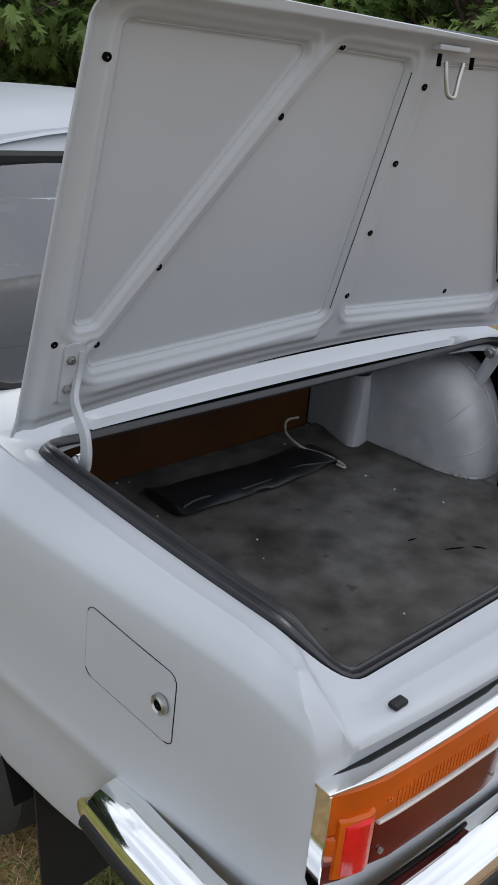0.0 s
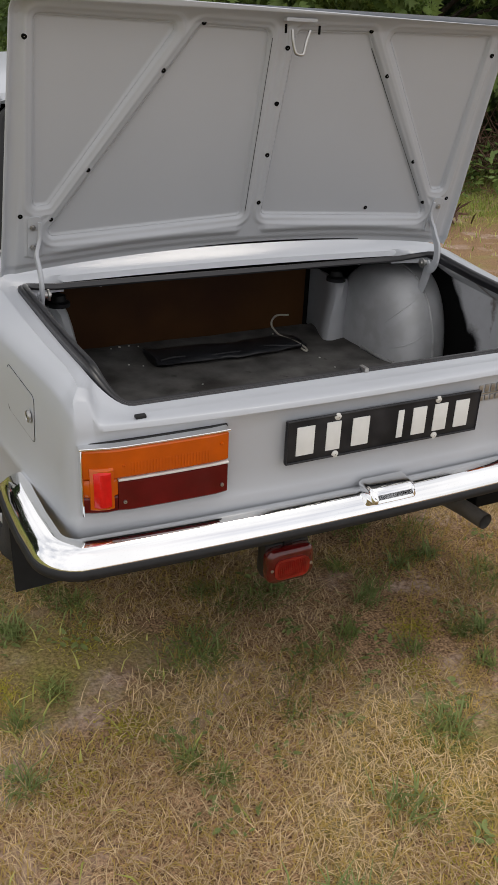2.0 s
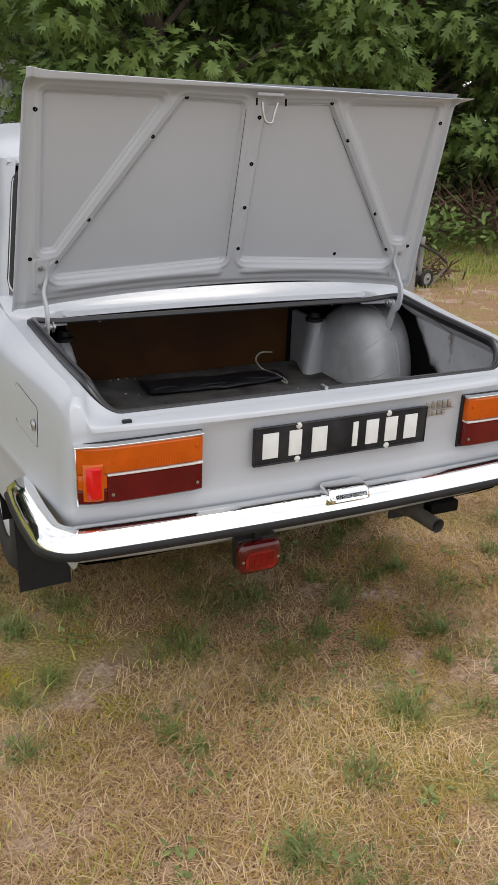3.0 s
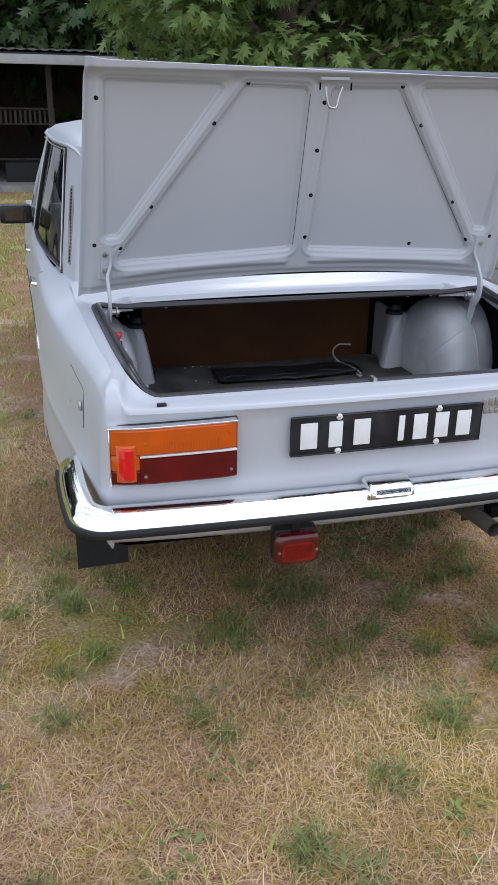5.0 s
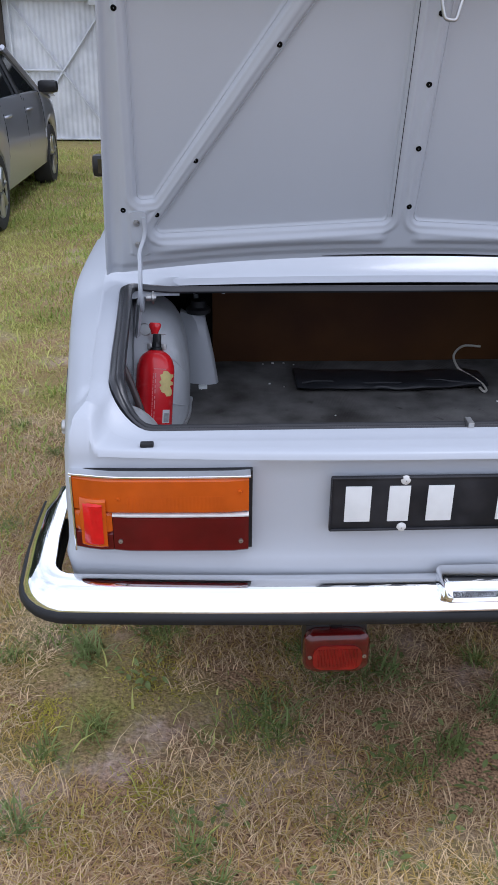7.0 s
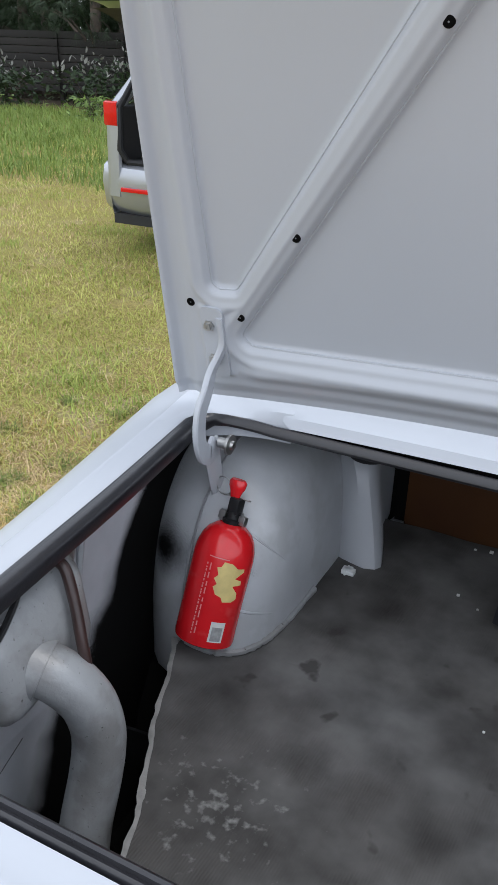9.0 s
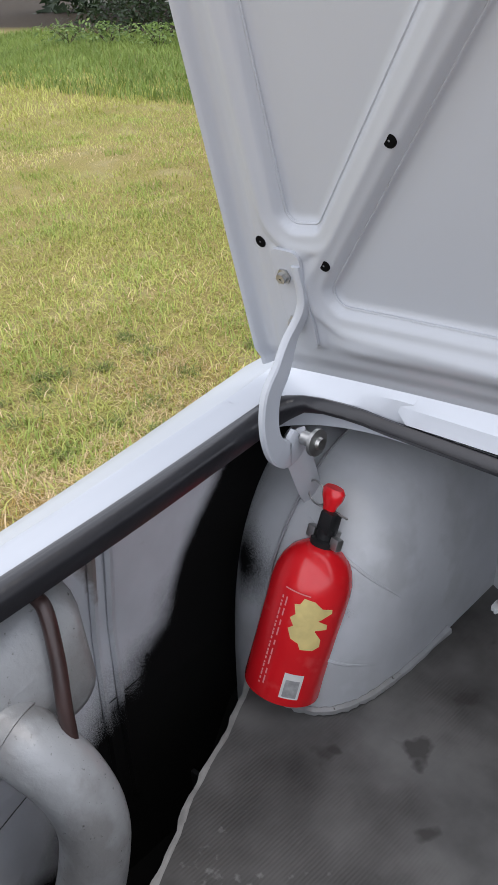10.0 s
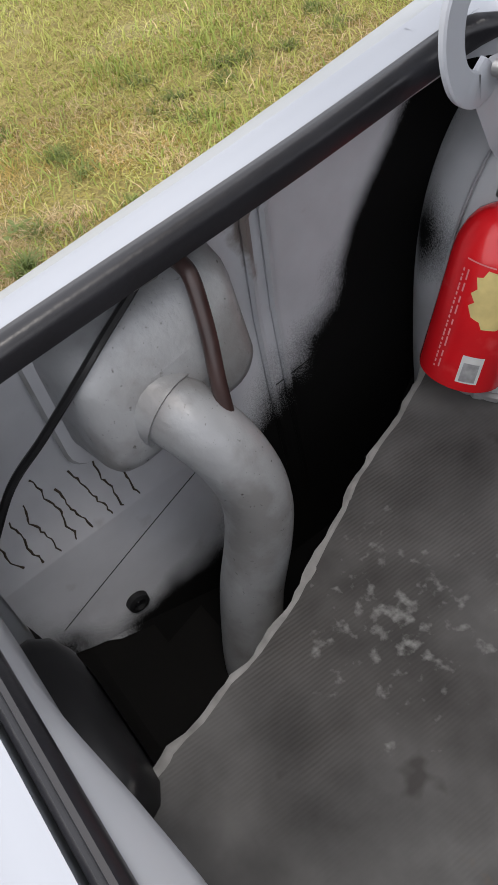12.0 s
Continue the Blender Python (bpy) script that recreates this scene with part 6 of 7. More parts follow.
for k in range(9):
    h = 0.022 + 0.0125 * k
    w = (0.010, 0.007, 0.011, 0.008, 0.006, 0.010, 0.007, 0.009, 0.011)[k]
    part("text_bar", cyl_patch([(-0.0200, h), (-0.0182, h), (-0.0182, h + w), (-0.0200, h + w)], 0.0006), material("faded_print", (0.66, 0.22, 0.22), 0.6) if k == 0 else bpy.data.materials["faded_print"], ext)
for k in range(22):
    h = 0.020 + 0.0052 * k
    w = 0.0022 + 0.0022 * ((k * 7) % 5) / 4
    part("text_bar", cyl_patch([(-0.0255, h), (-0.0235, h), (-0.0235, h + w), (-0.0255, h + w)], 0.0006), bpy.data.materials["faded_print"], ext)
part("text_line", cyl_patch([(-0.024, 0.142), (0.006, 0.142), (0.006, 0.1435), (-0.024, 0.1435)], 0.0006), bpy.data.materials["faded_print"], ext)

# black tool bag and a bent wire in front of the hardboard
bagb = Build()
rows = []
for k in range(29):
    u = k / 28
    x = lerp(-0.215, 0.325, u)
    yc = 0.985 - 0.02 * math.sin(3.0 * u) + 0.01 * noise.noise((u * 6, 0, 7))
    h = 0.028 + 0.008 * noise.noise((u * 5, 2, 0)) - 0.010 * smooth01((u - 0.85) / 0.15)
    d = 0.072 - 0.012 * u
    rows.append([(x, yc + d * math.cos(a) + 0.004 * noise.noise((u * 12, a * 2, 0)), 0.583 + h * (1 + math.sin(a)) * (0.5 + 0.1 * noise.noise((u * 9, a * 3, 2)))) for a in np.linspace(0, 2 * math.pi, 15)[:-1]])
bagb.grid(rows, close_v=True)
bagb.f += [tuple(range(14))[::-1], tuple(range(28 * 14, 29 * 14))]
bag = single("tool_bag", bagb, BAG, "long flat black vinyl tool bag on the mat", "bag", smooth=70)
part("bag_fold", Build().tube([(lerp(-0.20, 0.30, k / 14), 0.925 + 0.01 * math.sin(k * 0.8), 0.604 + 0.003 * math.sin(k * 1.3)) for k in range(15)], 0.004, 6), BAG, bag)
wp = curve_pts([(0.355, 1.12, 0.64), (0.30, 1.11, 0.645), (0.262, 1.07, 0.63), (0.262, 1.01, 0.612), (0.285, 0.96, 0.606), (0.308, 0.925, 0.596), (0.310, 0.895, 0.590), (0.300, 0.888, 0.590), (0.296, 0.91, 0.592)], 6)
single("bent_wire", Build().tube(wp, 0.0035, 8), WIRE, "bent grey wire lying on the black bag", "wire")

# ---- shed behind the car ----
shed = thing("shed", "low open-fronted shed with corrugated doors and a grey fascia", "shed")
SY = 13.2


def corrugated(x0, x1, z0, z1, y, pitch=0.076, depth=0.012, lift=None):
    b = Build()
    n = int((x1 - x0) / pitch * 4)
    rows = []
    for i in range(n + 1):
        x = lerp(x0, x1, i / n)
        yy = y + depth * (0.5 if (i % 4) in (0, 1) else -0.5)
        rows.append([(x, yy, z0), (x, yy, z1)])
    return b.grid(rows)


part("back_wall", Build().box((-3.6, SY + 3.2, 0.0), (3.2, SY + 3.3, 2.1)), DARK_WOOD, shed)
for x in (-3.55, 3.15):
    part("end_wall", Build().box((x - 0.05, SY, 0.0), (x + 0.05, SY + 3.2, 2.1)), DARK_WOOD, shed)
part("roof", Build().grid([[(x, SY - 0.35, 2.14 + (0.02 if i % 2 else 0)), (x, SY + 3.5, 2.34 + (0.02 if i % 2 else 0))] for i, x in enumerate(np.arange(-3.75, 3.4, 0.09))]).box((-3.7, SY - 0.3, 2.09), (3.3, SY + 3.45, 2.12)), ROOFING, shed, "dark corrugated roof")
part("fascia", Build().box((-2.15, SY - 0.33, 1.95), (3.3, SY - 0.29, 2.09), 0.006), FASCIA, shed, "pale grey fascia board")
part("front_wall", corrugated(-3.55, -1.86, 0.06, 2.11, SY + 0.06), WHITE_METAL, shed, "white corrugated front wall")
part("front_wall", corrugated(1.55, 3.15, 0.06, 2.0, SY + 0.06), GREY_METAL, shed, "grey corrugated front wall")
for x in (-1.84, -0.1, 1.55):
    part("post", Build().box((x - 0.045, SY + 0.02, 0.0), (x + 0.045, SY + 0.11, 2.09), 0.006), DARK_WOOD, shed)
part("floor_slab", Build().box((-1.9, SY - 0.15, 0.0), (1.6, SY + 3.2, 0.10), 0.01), CONCRETE, shed, "concrete floor slab")
for x0, x1, mat_, hinge in ((-3.38, -1.88, WHITE_METAL, 1), (1.30, 2.80, GREY_METAL, -1)):
    dz0, dz1 = 0.05, 2.02
    leaf = part("door_leaf", corrugated(x0, x1, dz0, dz1, SY - 0.06), mat_, shed, "corrugated metal door leaf with cross braces, folded open")
    for a, b in (((x0, dz0), (x1, dz0)), ((x0, dz1), (x1, dz1)), ((x0, dz0), (x0, dz1)), ((x1, dz0), (x1, dz1)), ((x0 + 0.05, dz0 + 0.06), (x1 - 0.05, dz1 - 0.06)), ((x0 + 0.05, dz1 - 0.06), (x1 - 0.05, dz0 + 0.06)), ((x0, 1.05), ((x0 + x1) / 2, 1.05))):
        part("brace", Build().tube([(a[0], SY - 0.09, a[1]), (b[0], SY - 0.09, b[1])], 0.018, 6), mat_, leaf)
rack = thing("slatted_rack", "pale wooden slats leaning at the back of the dark shed", "rack")
for k in range(16):
    part("slat", Build().box((-1.35 + 0.085 * k, SY + 1.50, 1.02), (-1.31 + 0.085 * k, SY + 1.52, 1.25), 0.003), GREY_WOOD, rack)
for z in (1.0, 1.26, 0.4):
    part("rail", Build().box((-1.45, SY + 1.53, z), (0.05, SY + 1.56, z + 0.03), 0.003), GREY_WOOD, rack)
for x in (-1.43, 0.02):
    part("upright", Build().box((x - 0.02, SY + 1.52, 0.10), (x + 0.02, SY + 1.56, 1.29), 0.003), GREY_WOOD, rack)
single("tool_chest", Build().box((-0.9, SY + 0.6, 0.10), (0.1, SY + 1.2, 0.42), 0.02), INTERIOR, "dark chest standing on the shed's slab", "chest")

# ---- silver estate car with its tailgate up ----
est = thing("estate_car", "silver estate car parked on the grass with its tailgate open", "car", at=(-3.05, 4.90, 0.0))
HW = 0.915


def est_low(y):
    z = 0.26
    for c in (1.16, 3.86):
        d = abs(y - c) / 0.37
        if d < 1:
            z = max(z, 0.30 + 0.37 * math.sqrt(1 - d * d))
    return z


def est_half(y):
    return HW - 0.10 * max(0, (0.35 - y) / 0.35) ** 2.2 - 0.16 * max(0, (y - 3.85) / 1.0) ** 2


def est_belt(y):
    return 1.00 - 0.02 * max(0, (y - 2.6)) - 0.10 * smooth01((y - 3.4) / 1.1)


ys = sorted(set(list(np.round(np.linspace(0.0, 4.78, 38), 3)) + [0.79, 0.81, 0.84, 0.89, 1.43, 1.48, 1.51, 1.53, 3.49, 3.51, 3.55, 4.17, 4.21, 4.23]))
for s in (-1, 1):
    rows = []
    for y in ys:
        w, lo, bz = est_half(y), est_low(y), est_belt(y)
        rows.append([(s * (w - i), y, z) for i, z in ((0.06, lo), (0.03, lo + 0.015), (0.008, lerp(lo, bz, 0.25)), (0.0, lerp(lo, bz, 0.5)), (0.012, lerp(lo, bz, 0.75)), (0.028, lerp(lo, bz, 0.9)), (0.055, bz), (0.085, bz + 0.006))])
    part("body_side", Build().grid(rows), SILVER, est, "silver metallic body side")
    for y in (1.16, 3.86):
        m = Matrix.Translation((s * 0.80, y, 0.315)) @ Matrix.Rotation(radians(90) * s, 4, "Y")
        wh = part("wheel", Build().revolve([(0.215, -0.09), (0.215, 0.085), (0.205, 0.09), (0.19, 0.07), (0.06, 0.075), (0.001, 0.08)], m), INTERIOR, est)
        part("tyre", Build().revolve([(0.21, -0.09), (0.25, -0.105), (0.305, -0.095), (0.318, -0.06), (0.318, 0.06), (0.305, 0.095), (0.25, 0.105), (0.21, 0.09), (0.21, -0.09)], m, 36), TYRE, wh)
        sp = Build()
        for k in range(7):
            a = 2 * math.pi * k / 7
            sp.tube([m @ Vector((0.03 * math.cos(a), 0.03 * math.sin(a), 0.088)), m @ Vector((0.205 * math.cos(a), 0.205 * math.sin(a), 0.092))], [0.03, 0.022], 6, flat=0.4)
        sp.revolve([(0.195, 0.085), (0.212, 0.098), (0.216, 0.085)], m, 36)
        part("rim", sp, ALLOY, wh, "bright alloy rim")
        part("wheel_well", Build().grid([[(s * x, y + 0.365 * math.cos(a), 0.30 + 0.365 * math.sin(a)) for x in (0.86, 0.55)] for a in np.linspace(0, math.pi, 12)]), INTERIOR, est)
    # side glass, pillars
    for ya, yb, ta, tb in ((0.58, 1.46, 0.76, 1.46), (1.52, 2.45, 1.52, 2.45), (2.51, 3.50, 2.51, 2.95)):
        part("side_window", Build().plate([(s * (est_half(ya) - 0.085), ya, 1.005), (s * (est_half(yb) - 0.085), yb, 1.0), (s * 0.655, tb, 1.40), (s * 0.655, ta, 1.385)], (-s, 0, 0.3), 0.006), DARK_GLASS, est, "dark tinted side window")
    for pts in (((0.10, 1.0), (0.50, 1.40)), ((1.49, 1.0), (1.49, 1.40)), ((2.48, 1.0), (2.48, 1.40)), ((3.56, 0.98), (2.86, 1.40))):
        part("pillar", Build().tube([(s * (est_half(pts[0][0]) - 0.075), pts[0][0], pts[0][1]), (s * 0.66, pts[1][0], pts[1][1])], 0.03 if pts[0][0] not in (0.10,) else 0.05, 8), SILVER if pts[0][0] in (0.10, 3.56) else BLACK_PLASTIC, est)
    for y in (1.62, 2.60):
        part("door_handle", Build().tube(curve_pts([(s * 0.885, y, 0.86), (s * 0.915, y + 0.03, 0.865), (s * 0.915, y + 0.15, 0.865), (s * 0.885, y + 0.18, 0.86)]), 0.012, 8), SILVER, est)
    for y in (1.56, 2.49, 3.40):
        part("door_gap", Build().tube([(s * (est_half(y) - (0.03, 0.018, 0.006, 0.003, 0.0075, 0.022, 0.05)[k] + 0.0012), y, 0.33 + 0.11 * k) for k in range(7)], 0.003, 5), HOLE, est)
    part("door_mirror", Build().box((s * 0.92 - 0.02 * s, 3.20, 0.98), (s * 1.10, 3.32, 1.10), 0.04) if s > 0 else Build().box((s * 1.10, 3.20, 0.98), (s * 0.92 - 0.02 * s, 3.32, 1.10), 0.04), BLACK_PLASTIC, est, "black door mirror")
    lp = Build()
    rows = []
    for z in (0.875, 0.89, 0.97, 1.03, 1.04):
        g_ = 0.012 if z in (0.875, 1.04) else 0
        rows.append([(s * (est_half(0.0) - 0.125), -0.052 + g_, z), (s * (est_half(0.0) - 0.06), -0.052 + g_, z), (s * (est_half(0.02) - 0.012 - 0.3 * g_), -0.03 + g_, z), (s * (est_half(0.06) + 0.004 - g_), 0.04, z), (s * (est_half(0.2) + 0.004 - g_), 0.20 - 0.3 * (1.05 - z), z)])
    part("tail_lamp", lp.grid(rows), RED_REFLECTOR, est, "red wrap-round tail lamp")
    part("tail_quarter", Build().grid([[(s * (est_half(0.0) + 0.003), 0.01, z), (s * (est_half(0.0) - 0.02), -0.03, z), (s * (est_half(0.0) - 0.06), -0.045, z), (s * (est_half(0.0) - 0.125), -0.045, z), (s * (est_half(0.0) - 0.135), -0.02, z)] for z in (0.40, 0.62, 0.80, 0.86, 1.0)]), SILVER, est)
    part("tail_reflector", Build().box((s * 0.52 - 0.13, -0.095, 0.445), (s * 0.52 + 0.13, -0.075, 0.475), 0.006), RED_REFLECTOR, est, "low red reflector")
part("roof", Build().grid([[(x, y, 1.455 - 0.06 * (abs(x) / 0.68) ** 3 - 0.06 * max(0, (y - 2.2) / 0.75) ** 2 - 0.05 * max(0, (0.9 - y) / 0.6) ** 2) for x in np.linspace(-0.69, 0.69, 13)] for y in np.linspace(0.38, 2.98, 12)]), SILVER, est, "silver roof")
part("bonnet", Build().grid([[(x * est_half(y) / HW * 0.93, y, est_belt(y) + 0.02 + 0.03 * (1 - x * x)) for x in np.linspace(-1, 1, 9)] for y in np.linspace(3.55, 4.78, 8)]), SILVER, est)
part("windscreen", Build().plate([(-0.76, 3.56, 1.0), (0.76, 3.56, 1.0), (0.64, 2.90, 1.40), (-0.64, 2.90, 1.40)], (0, -1, 0), 0.006), DARK_GLASS, est)
part("front_end", Build().grid([[(x, 4.78 + 0.10 * (1 - (x / 0.8) ** 2) - 0.04 * k, z) for x in np.linspace(-0.76, 0.76, 9)] for k, z in enumerate((0.88, 0.6, 0.4, 0.24))]), SILVER, est)
rows = []
for z, g_ in ((0.24, 0.10), (0.255, 0.04), (0.33, -0.05), (0.50, -0.085), (0.60, -0.06), (0.622, -0.02), (0.625, 0.10)):
    rows.append([(x, g_ + 0.11 * abs(x / 0.89) ** 5, z) for x in np.linspace(-0.89, 0.89, 19)])
part("rear_bumper", Build().grid(rows), SILVER, est, "silver rear bumper")
part("under_tray", Build().box((-0.78, 0.0, 0.20), (0.78, 4.5, 0.27)).box((-0.70, 0.10, 0.20), (0.70, 0.4, 0.26), 0.02), INTERIOR, est)
frame_pts = [(-0.64, -0.005, 0.64), (0.64, -0.005, 0.64), (0.685, -0.03, 0.72), (0.685, -0.02, 1.0), (0.64, 0.30, 1.36), (0.52, 0.38, 1.40), (-0.52, 0.38, 1.40), (-0.64, 0.30, 1.36), (-0.685, -0.02, 1.0), (-0.685, -0.03, 0.72), (-0.64, -0.005, 0.64)]
part("tailgate_seal", Build().tube(frame_pts, 0.022, 8), RUBBER, est, "black tailgate seal")
ins = Build()
ins.box((-0.72, 0.05, 0.60), (0.72, 1.25, 0.635))
ins.box((-0.72, 1.22, 0.60), (0.72, 1.30, 1.12), 0.03)
ins.box((-0.745, 0.06, 0.60), (-0.715, 1.25, 1.0), 0.01)
ins.box((0.715, 0.06, 0.60), (0.745, 1.25, 1.0), 0.01)
part("load_bay", ins, INTERIOR, est, "dark load bay")
tg = part("tailgate", Build().grid([[(x * (1 - 0.12 * k / 6), 0.38 - 0.78 * k / 6 - 0.10 * math.sin(math.pi * k / 6), 1.44 + 0.20 * k / 6 + 0.06 * math.sin(math.pi * k / 6)) for x in np.linspace(-0.70, 0.70, 9)] for k in range(7)]), SILVER, est, "raised tailgate")
part("tailgate_lining", Build().grid([[(x * (1 - 0.12 * k / 6), 0.36 - 0.76 * k / 6 - 0.10 * math.sin(math.pi * k / 6), 1.41 + 0.19 * k / 6 + 0.06 * math.sin(math.pi * k / 6)) for x in np.linspace(-0.71, 0.71, 9)] for k in range(7)]), INTERIOR, tg, "black inner lining")
cl = Build()
cl.grid([[(x, y, 0.642 + 0.05 * max(0, noise.noise((x * 6, y * 6, 3)) + 0.35)) for y in np.linspace(0.10, 0.42, 12)] for x in np.linspace(-0.60, -0.10, 18)])
cloth = single("folded_cloth", cl, CLOTH, "crumpled beige checked cloth in the load bay", "cloth", smooth=80)
cloth.location = (-3.05, 4.90, 0.0)

# ---- blocks, tiles, logs and brushwood at the yard's edge ----
def block(name, lo, hi, mat_, label, holes=False):
    b = Build().box(lo, hi, 0.012)
    b.v = [(x + 0.003 * noise.noise((x * 9, y * 9, z * 9)), y + 0.003 * noise.noise((x * 9 + 5, y * 9, z * 9)), z) for x, y, z in b.v]
    return single(name, b, mat_, label, "block", "stacked blocks")


block("concrete_block", (3.02, 4.50, -0.01), (3.52, 4.74, 0.21), CONCRETE, "grey concrete block at the foot of the stack")
block("concrete_block", (3.00, 4.49, 0.212), (3.49, 4.73, 0.43), CONCRETE, "grey concrete block in the middle of the stack")
block("sand_lime_block", (3.02, 4.50, 0.432), (3.35, 4.72, 0.58), BEIGE, "beige sand-lime block on top of the stack")
rnd = random.Random(11)
for k in range(4):
    x = 3.58 + 0.072 * k
    tl = Build()
    for r_ in (0.034, 0.024):
        tl.grid([[(x - r_ * math.cos(a), 4.85 - r_ * 1.3 * math.sin(a), z) for a in np.linspace(0, math.pi, 9)] for z in (0.10, 0.22, 0.34, 0.46)])
    tl.grid([[(x - r_ * math.cos(a), 4.85 - r_ * 1.3 * math.sin(a), 0.46) for a in np.linspace(0, math.pi, 9)] for r_ in (0.034, 0.024)])
    single("roof_tile", tl, CONCRETE, "grey clay roof tile standing on edge", "roof tile", "stacked tiles")
single("tile_bearer", Build().box((3.50, 4.79, -0.01), (3.86, 5.05, 0.10), 0.01), DARK_WOOD, "dark timber bearer under the roof tiles", "timber")
for k, (x, y, z, l, a) in enumerate(((3.40, 4.85, 0.50, 0.50, 8), (3.42, 4.98, 0.505, 0.46, -4), (3.40, 4.9, 0.585, 0.48, 3))):
    m = Matrix.Translation((x, y, z)) @ Matrix.Rotation(radians(a), 4, "Z")
    tp = [m @ Vector((l * (t - 0.3), 0.01 * math.sin(t * 5), 0.01 * math.sin(t * 7))) for t in np.linspace(0, 1, 7)]
    single("log", Build().tube(tp, [0.045 + 0.004 * math.sin(i * 2) for i in range(7)], 10), LOG_BARK, "rough brown log lying on the tile stack", "log", "logs on the stack")
cart = thing("hand_cart", "old hand cart wheel with a dark bent bar beside the blocks", "cart", at=(3.88, 4.82, 0.0))
wm = Matrix.Translation((-0.07, -0.10, 0.085)) @ Matrix.Rotation(radians(90), 4, "X") @ Matrix.Rotation(radians(12), 4, "Y")
cw = part("wheel", Build().revolve([(0.001, 0.016), (0.020, 0.016), (0.024, 0.008), (0.056, 0.006), (0.058, -0.006), (0.001, -0.010)], wm, 20), CONCRETE, cart, "pale metal wheel disc")
part("tyre", Build().revolve([(0.056, -0.014), (0.074, -0.018), (0.085, -0.008), (0.085, 0.008), (0.074, 0.018), (0.056, 0.014), (0.056, -0.014)], wm, 24), TYRE, cw, "dark rubber tyre")
part("axle", Build().tube([(-0.07, -0.13, 0.085), (-0.07, 0.10, 0.085)], 0.010, 8), DARK_WOOD, cart)
part("handle_bar", Build().tube(curve_pts([(-0.07, 0.02, 0.085), (-0.16, 0.0, 0.25), (-0.20, -0.06, 0.40), (0.02, -0.08, 0.32), (0.16, -0.08, 0.22)], 5), 0.013, 8), DARK_WOOD, cart, "dark bent bar")
part("brace", Build().tube([(-0.02, -0.10, 0.02), (0.15, -0.08, 0.17)], 0.013, 8), GREY_WOOD, cart, "pale wooden brace")
br = Build()
for k in range(34):
    x, y = 4.08 + rnd.gauss(0, 0.10), 5.0 + rnd.gauss(0, 0.12)
    a, e, l = rnd.uniform(0, 6.28), rnd.uniform(-0.1, 0.8), rnd.uniform(0.15, 0.36)
    p0 = Vector((x, y, 0.02 + rnd.uniform(0, 0.12)))
    d = Vector((math.cos(a) * math.cos(e), math.sin(a) * math.cos(e), math.sin(e)))
    br.tube([p0, p0 + d * l * 0.5 + Vector((0, 0, 0.02)), p0 + d * l], [rnd.uniform(0.006, 0.016), 0.008, 0.003], 5)
single("branch_heap", br, TWIG, "heap of dry reddish branches on bare soil", "branches", kind="stuff")
br2 = Build()
for k in range(260):
    x, y = 6.3 + rnd.gauss(0, 0.6), 6.9 + rnd.gauss(0, 0.35)
    a, e, l = rnd.uniform(0, 6.28), rnd.uniform(0.0, 1.2), rnd.uniform(0.25, 0.7)
    p0 = Vector((x, y, 0.1 + rnd.uniform(0, 0.45)))
    d = Vector((math.cos(a) * math.cos(e), math.sin(a) * math.cos(e), math.sin(e)))
    br2.tube([p0, p0 + d * l * 0.5, p0 + d * l], [0.008, 0.005, 0.002], 4)
single("dead_brush", br2, TWIG, "brown heap of dead brushwood under the trees", "brushwood", kind="stuff")


# ---- trees ----
def leaf_template(length=0.17, lobes=3, width=0.55):
    """A lobed oak leaf folded along its midrib, as vertices and triangles."""
    outline = []
    n = lobes * 2 + 2
    for i in range(n + 1):
        t = i / n
        env = width * 0.5 * math.sin(math.pi * min(1, 0.06 + t * 0.94)) ** 0.7
        w = env * (0.55 + 0.45 * abs(math.sin(t * math.pi * (lobes + 0.5))))
        outline.append((t, w))
    v = [(0, t * length, -0.12 * length * (t - 0.4) ** 2) for t, w in outline]
    v += [(w * length, t * length + 0.10 * w * length, 0.22 * w * length - 0.12 * length * (t - 0.4) ** 2) for t, w in outline]
    v += [(-w * length, t * length + 0.10 * w * length, 0.22 * w * length - 0.12 * length * (t - 0.4) ** 2) for t, w in outline]
    k = n + 1
    tris = []
    for i in range(n):
        tris += [(i, i + k, i + 1), (i + 1, i + k, i + k + 1), (i, i + 1, i + 2 * k), (i + 1, i + 2 * k + 1, i + 2 * k)]
    return np.array(v), np.array(tris)


def lobed_leaf(length):
    """A leaf with three pointed lobes on each side and a pointed end."""
    core = [(0.025, 0.04), (0.10, 0.30), (0.12, 0.52), (0.05, 0.76)]
    tips = [(0.27, 0.33), (0.42, 0.62), (0.30, 0.90)]
    v = [(x, y) for x, y in core] + [(-x, y) for x, y in core] + [(0, 1.08)] + tips + [(-x, y) for x, y in tips]
    t = [(3, 8, 7)]
    for i in range(3):
        t += [(i, i + 1, i + 4), (i + 1, i + 5, i + 4), (i, 9 + i, i + 1), (i + 4, i + 5, 12 + i)]
    return np.array([(x * length, y * length, (0.25 * abs(x) - 0.15 * (y - 0.4) ** 2) * length) for x, y in v]), np.array(t)


LEAF_V, LEAF_T = lobed_leaf(0.20)
SMALL_V, SMALL_T = leaf_template(0.16, 1, 0.5)
FAR_V, FAR_T = lobed_leaf(0.17)


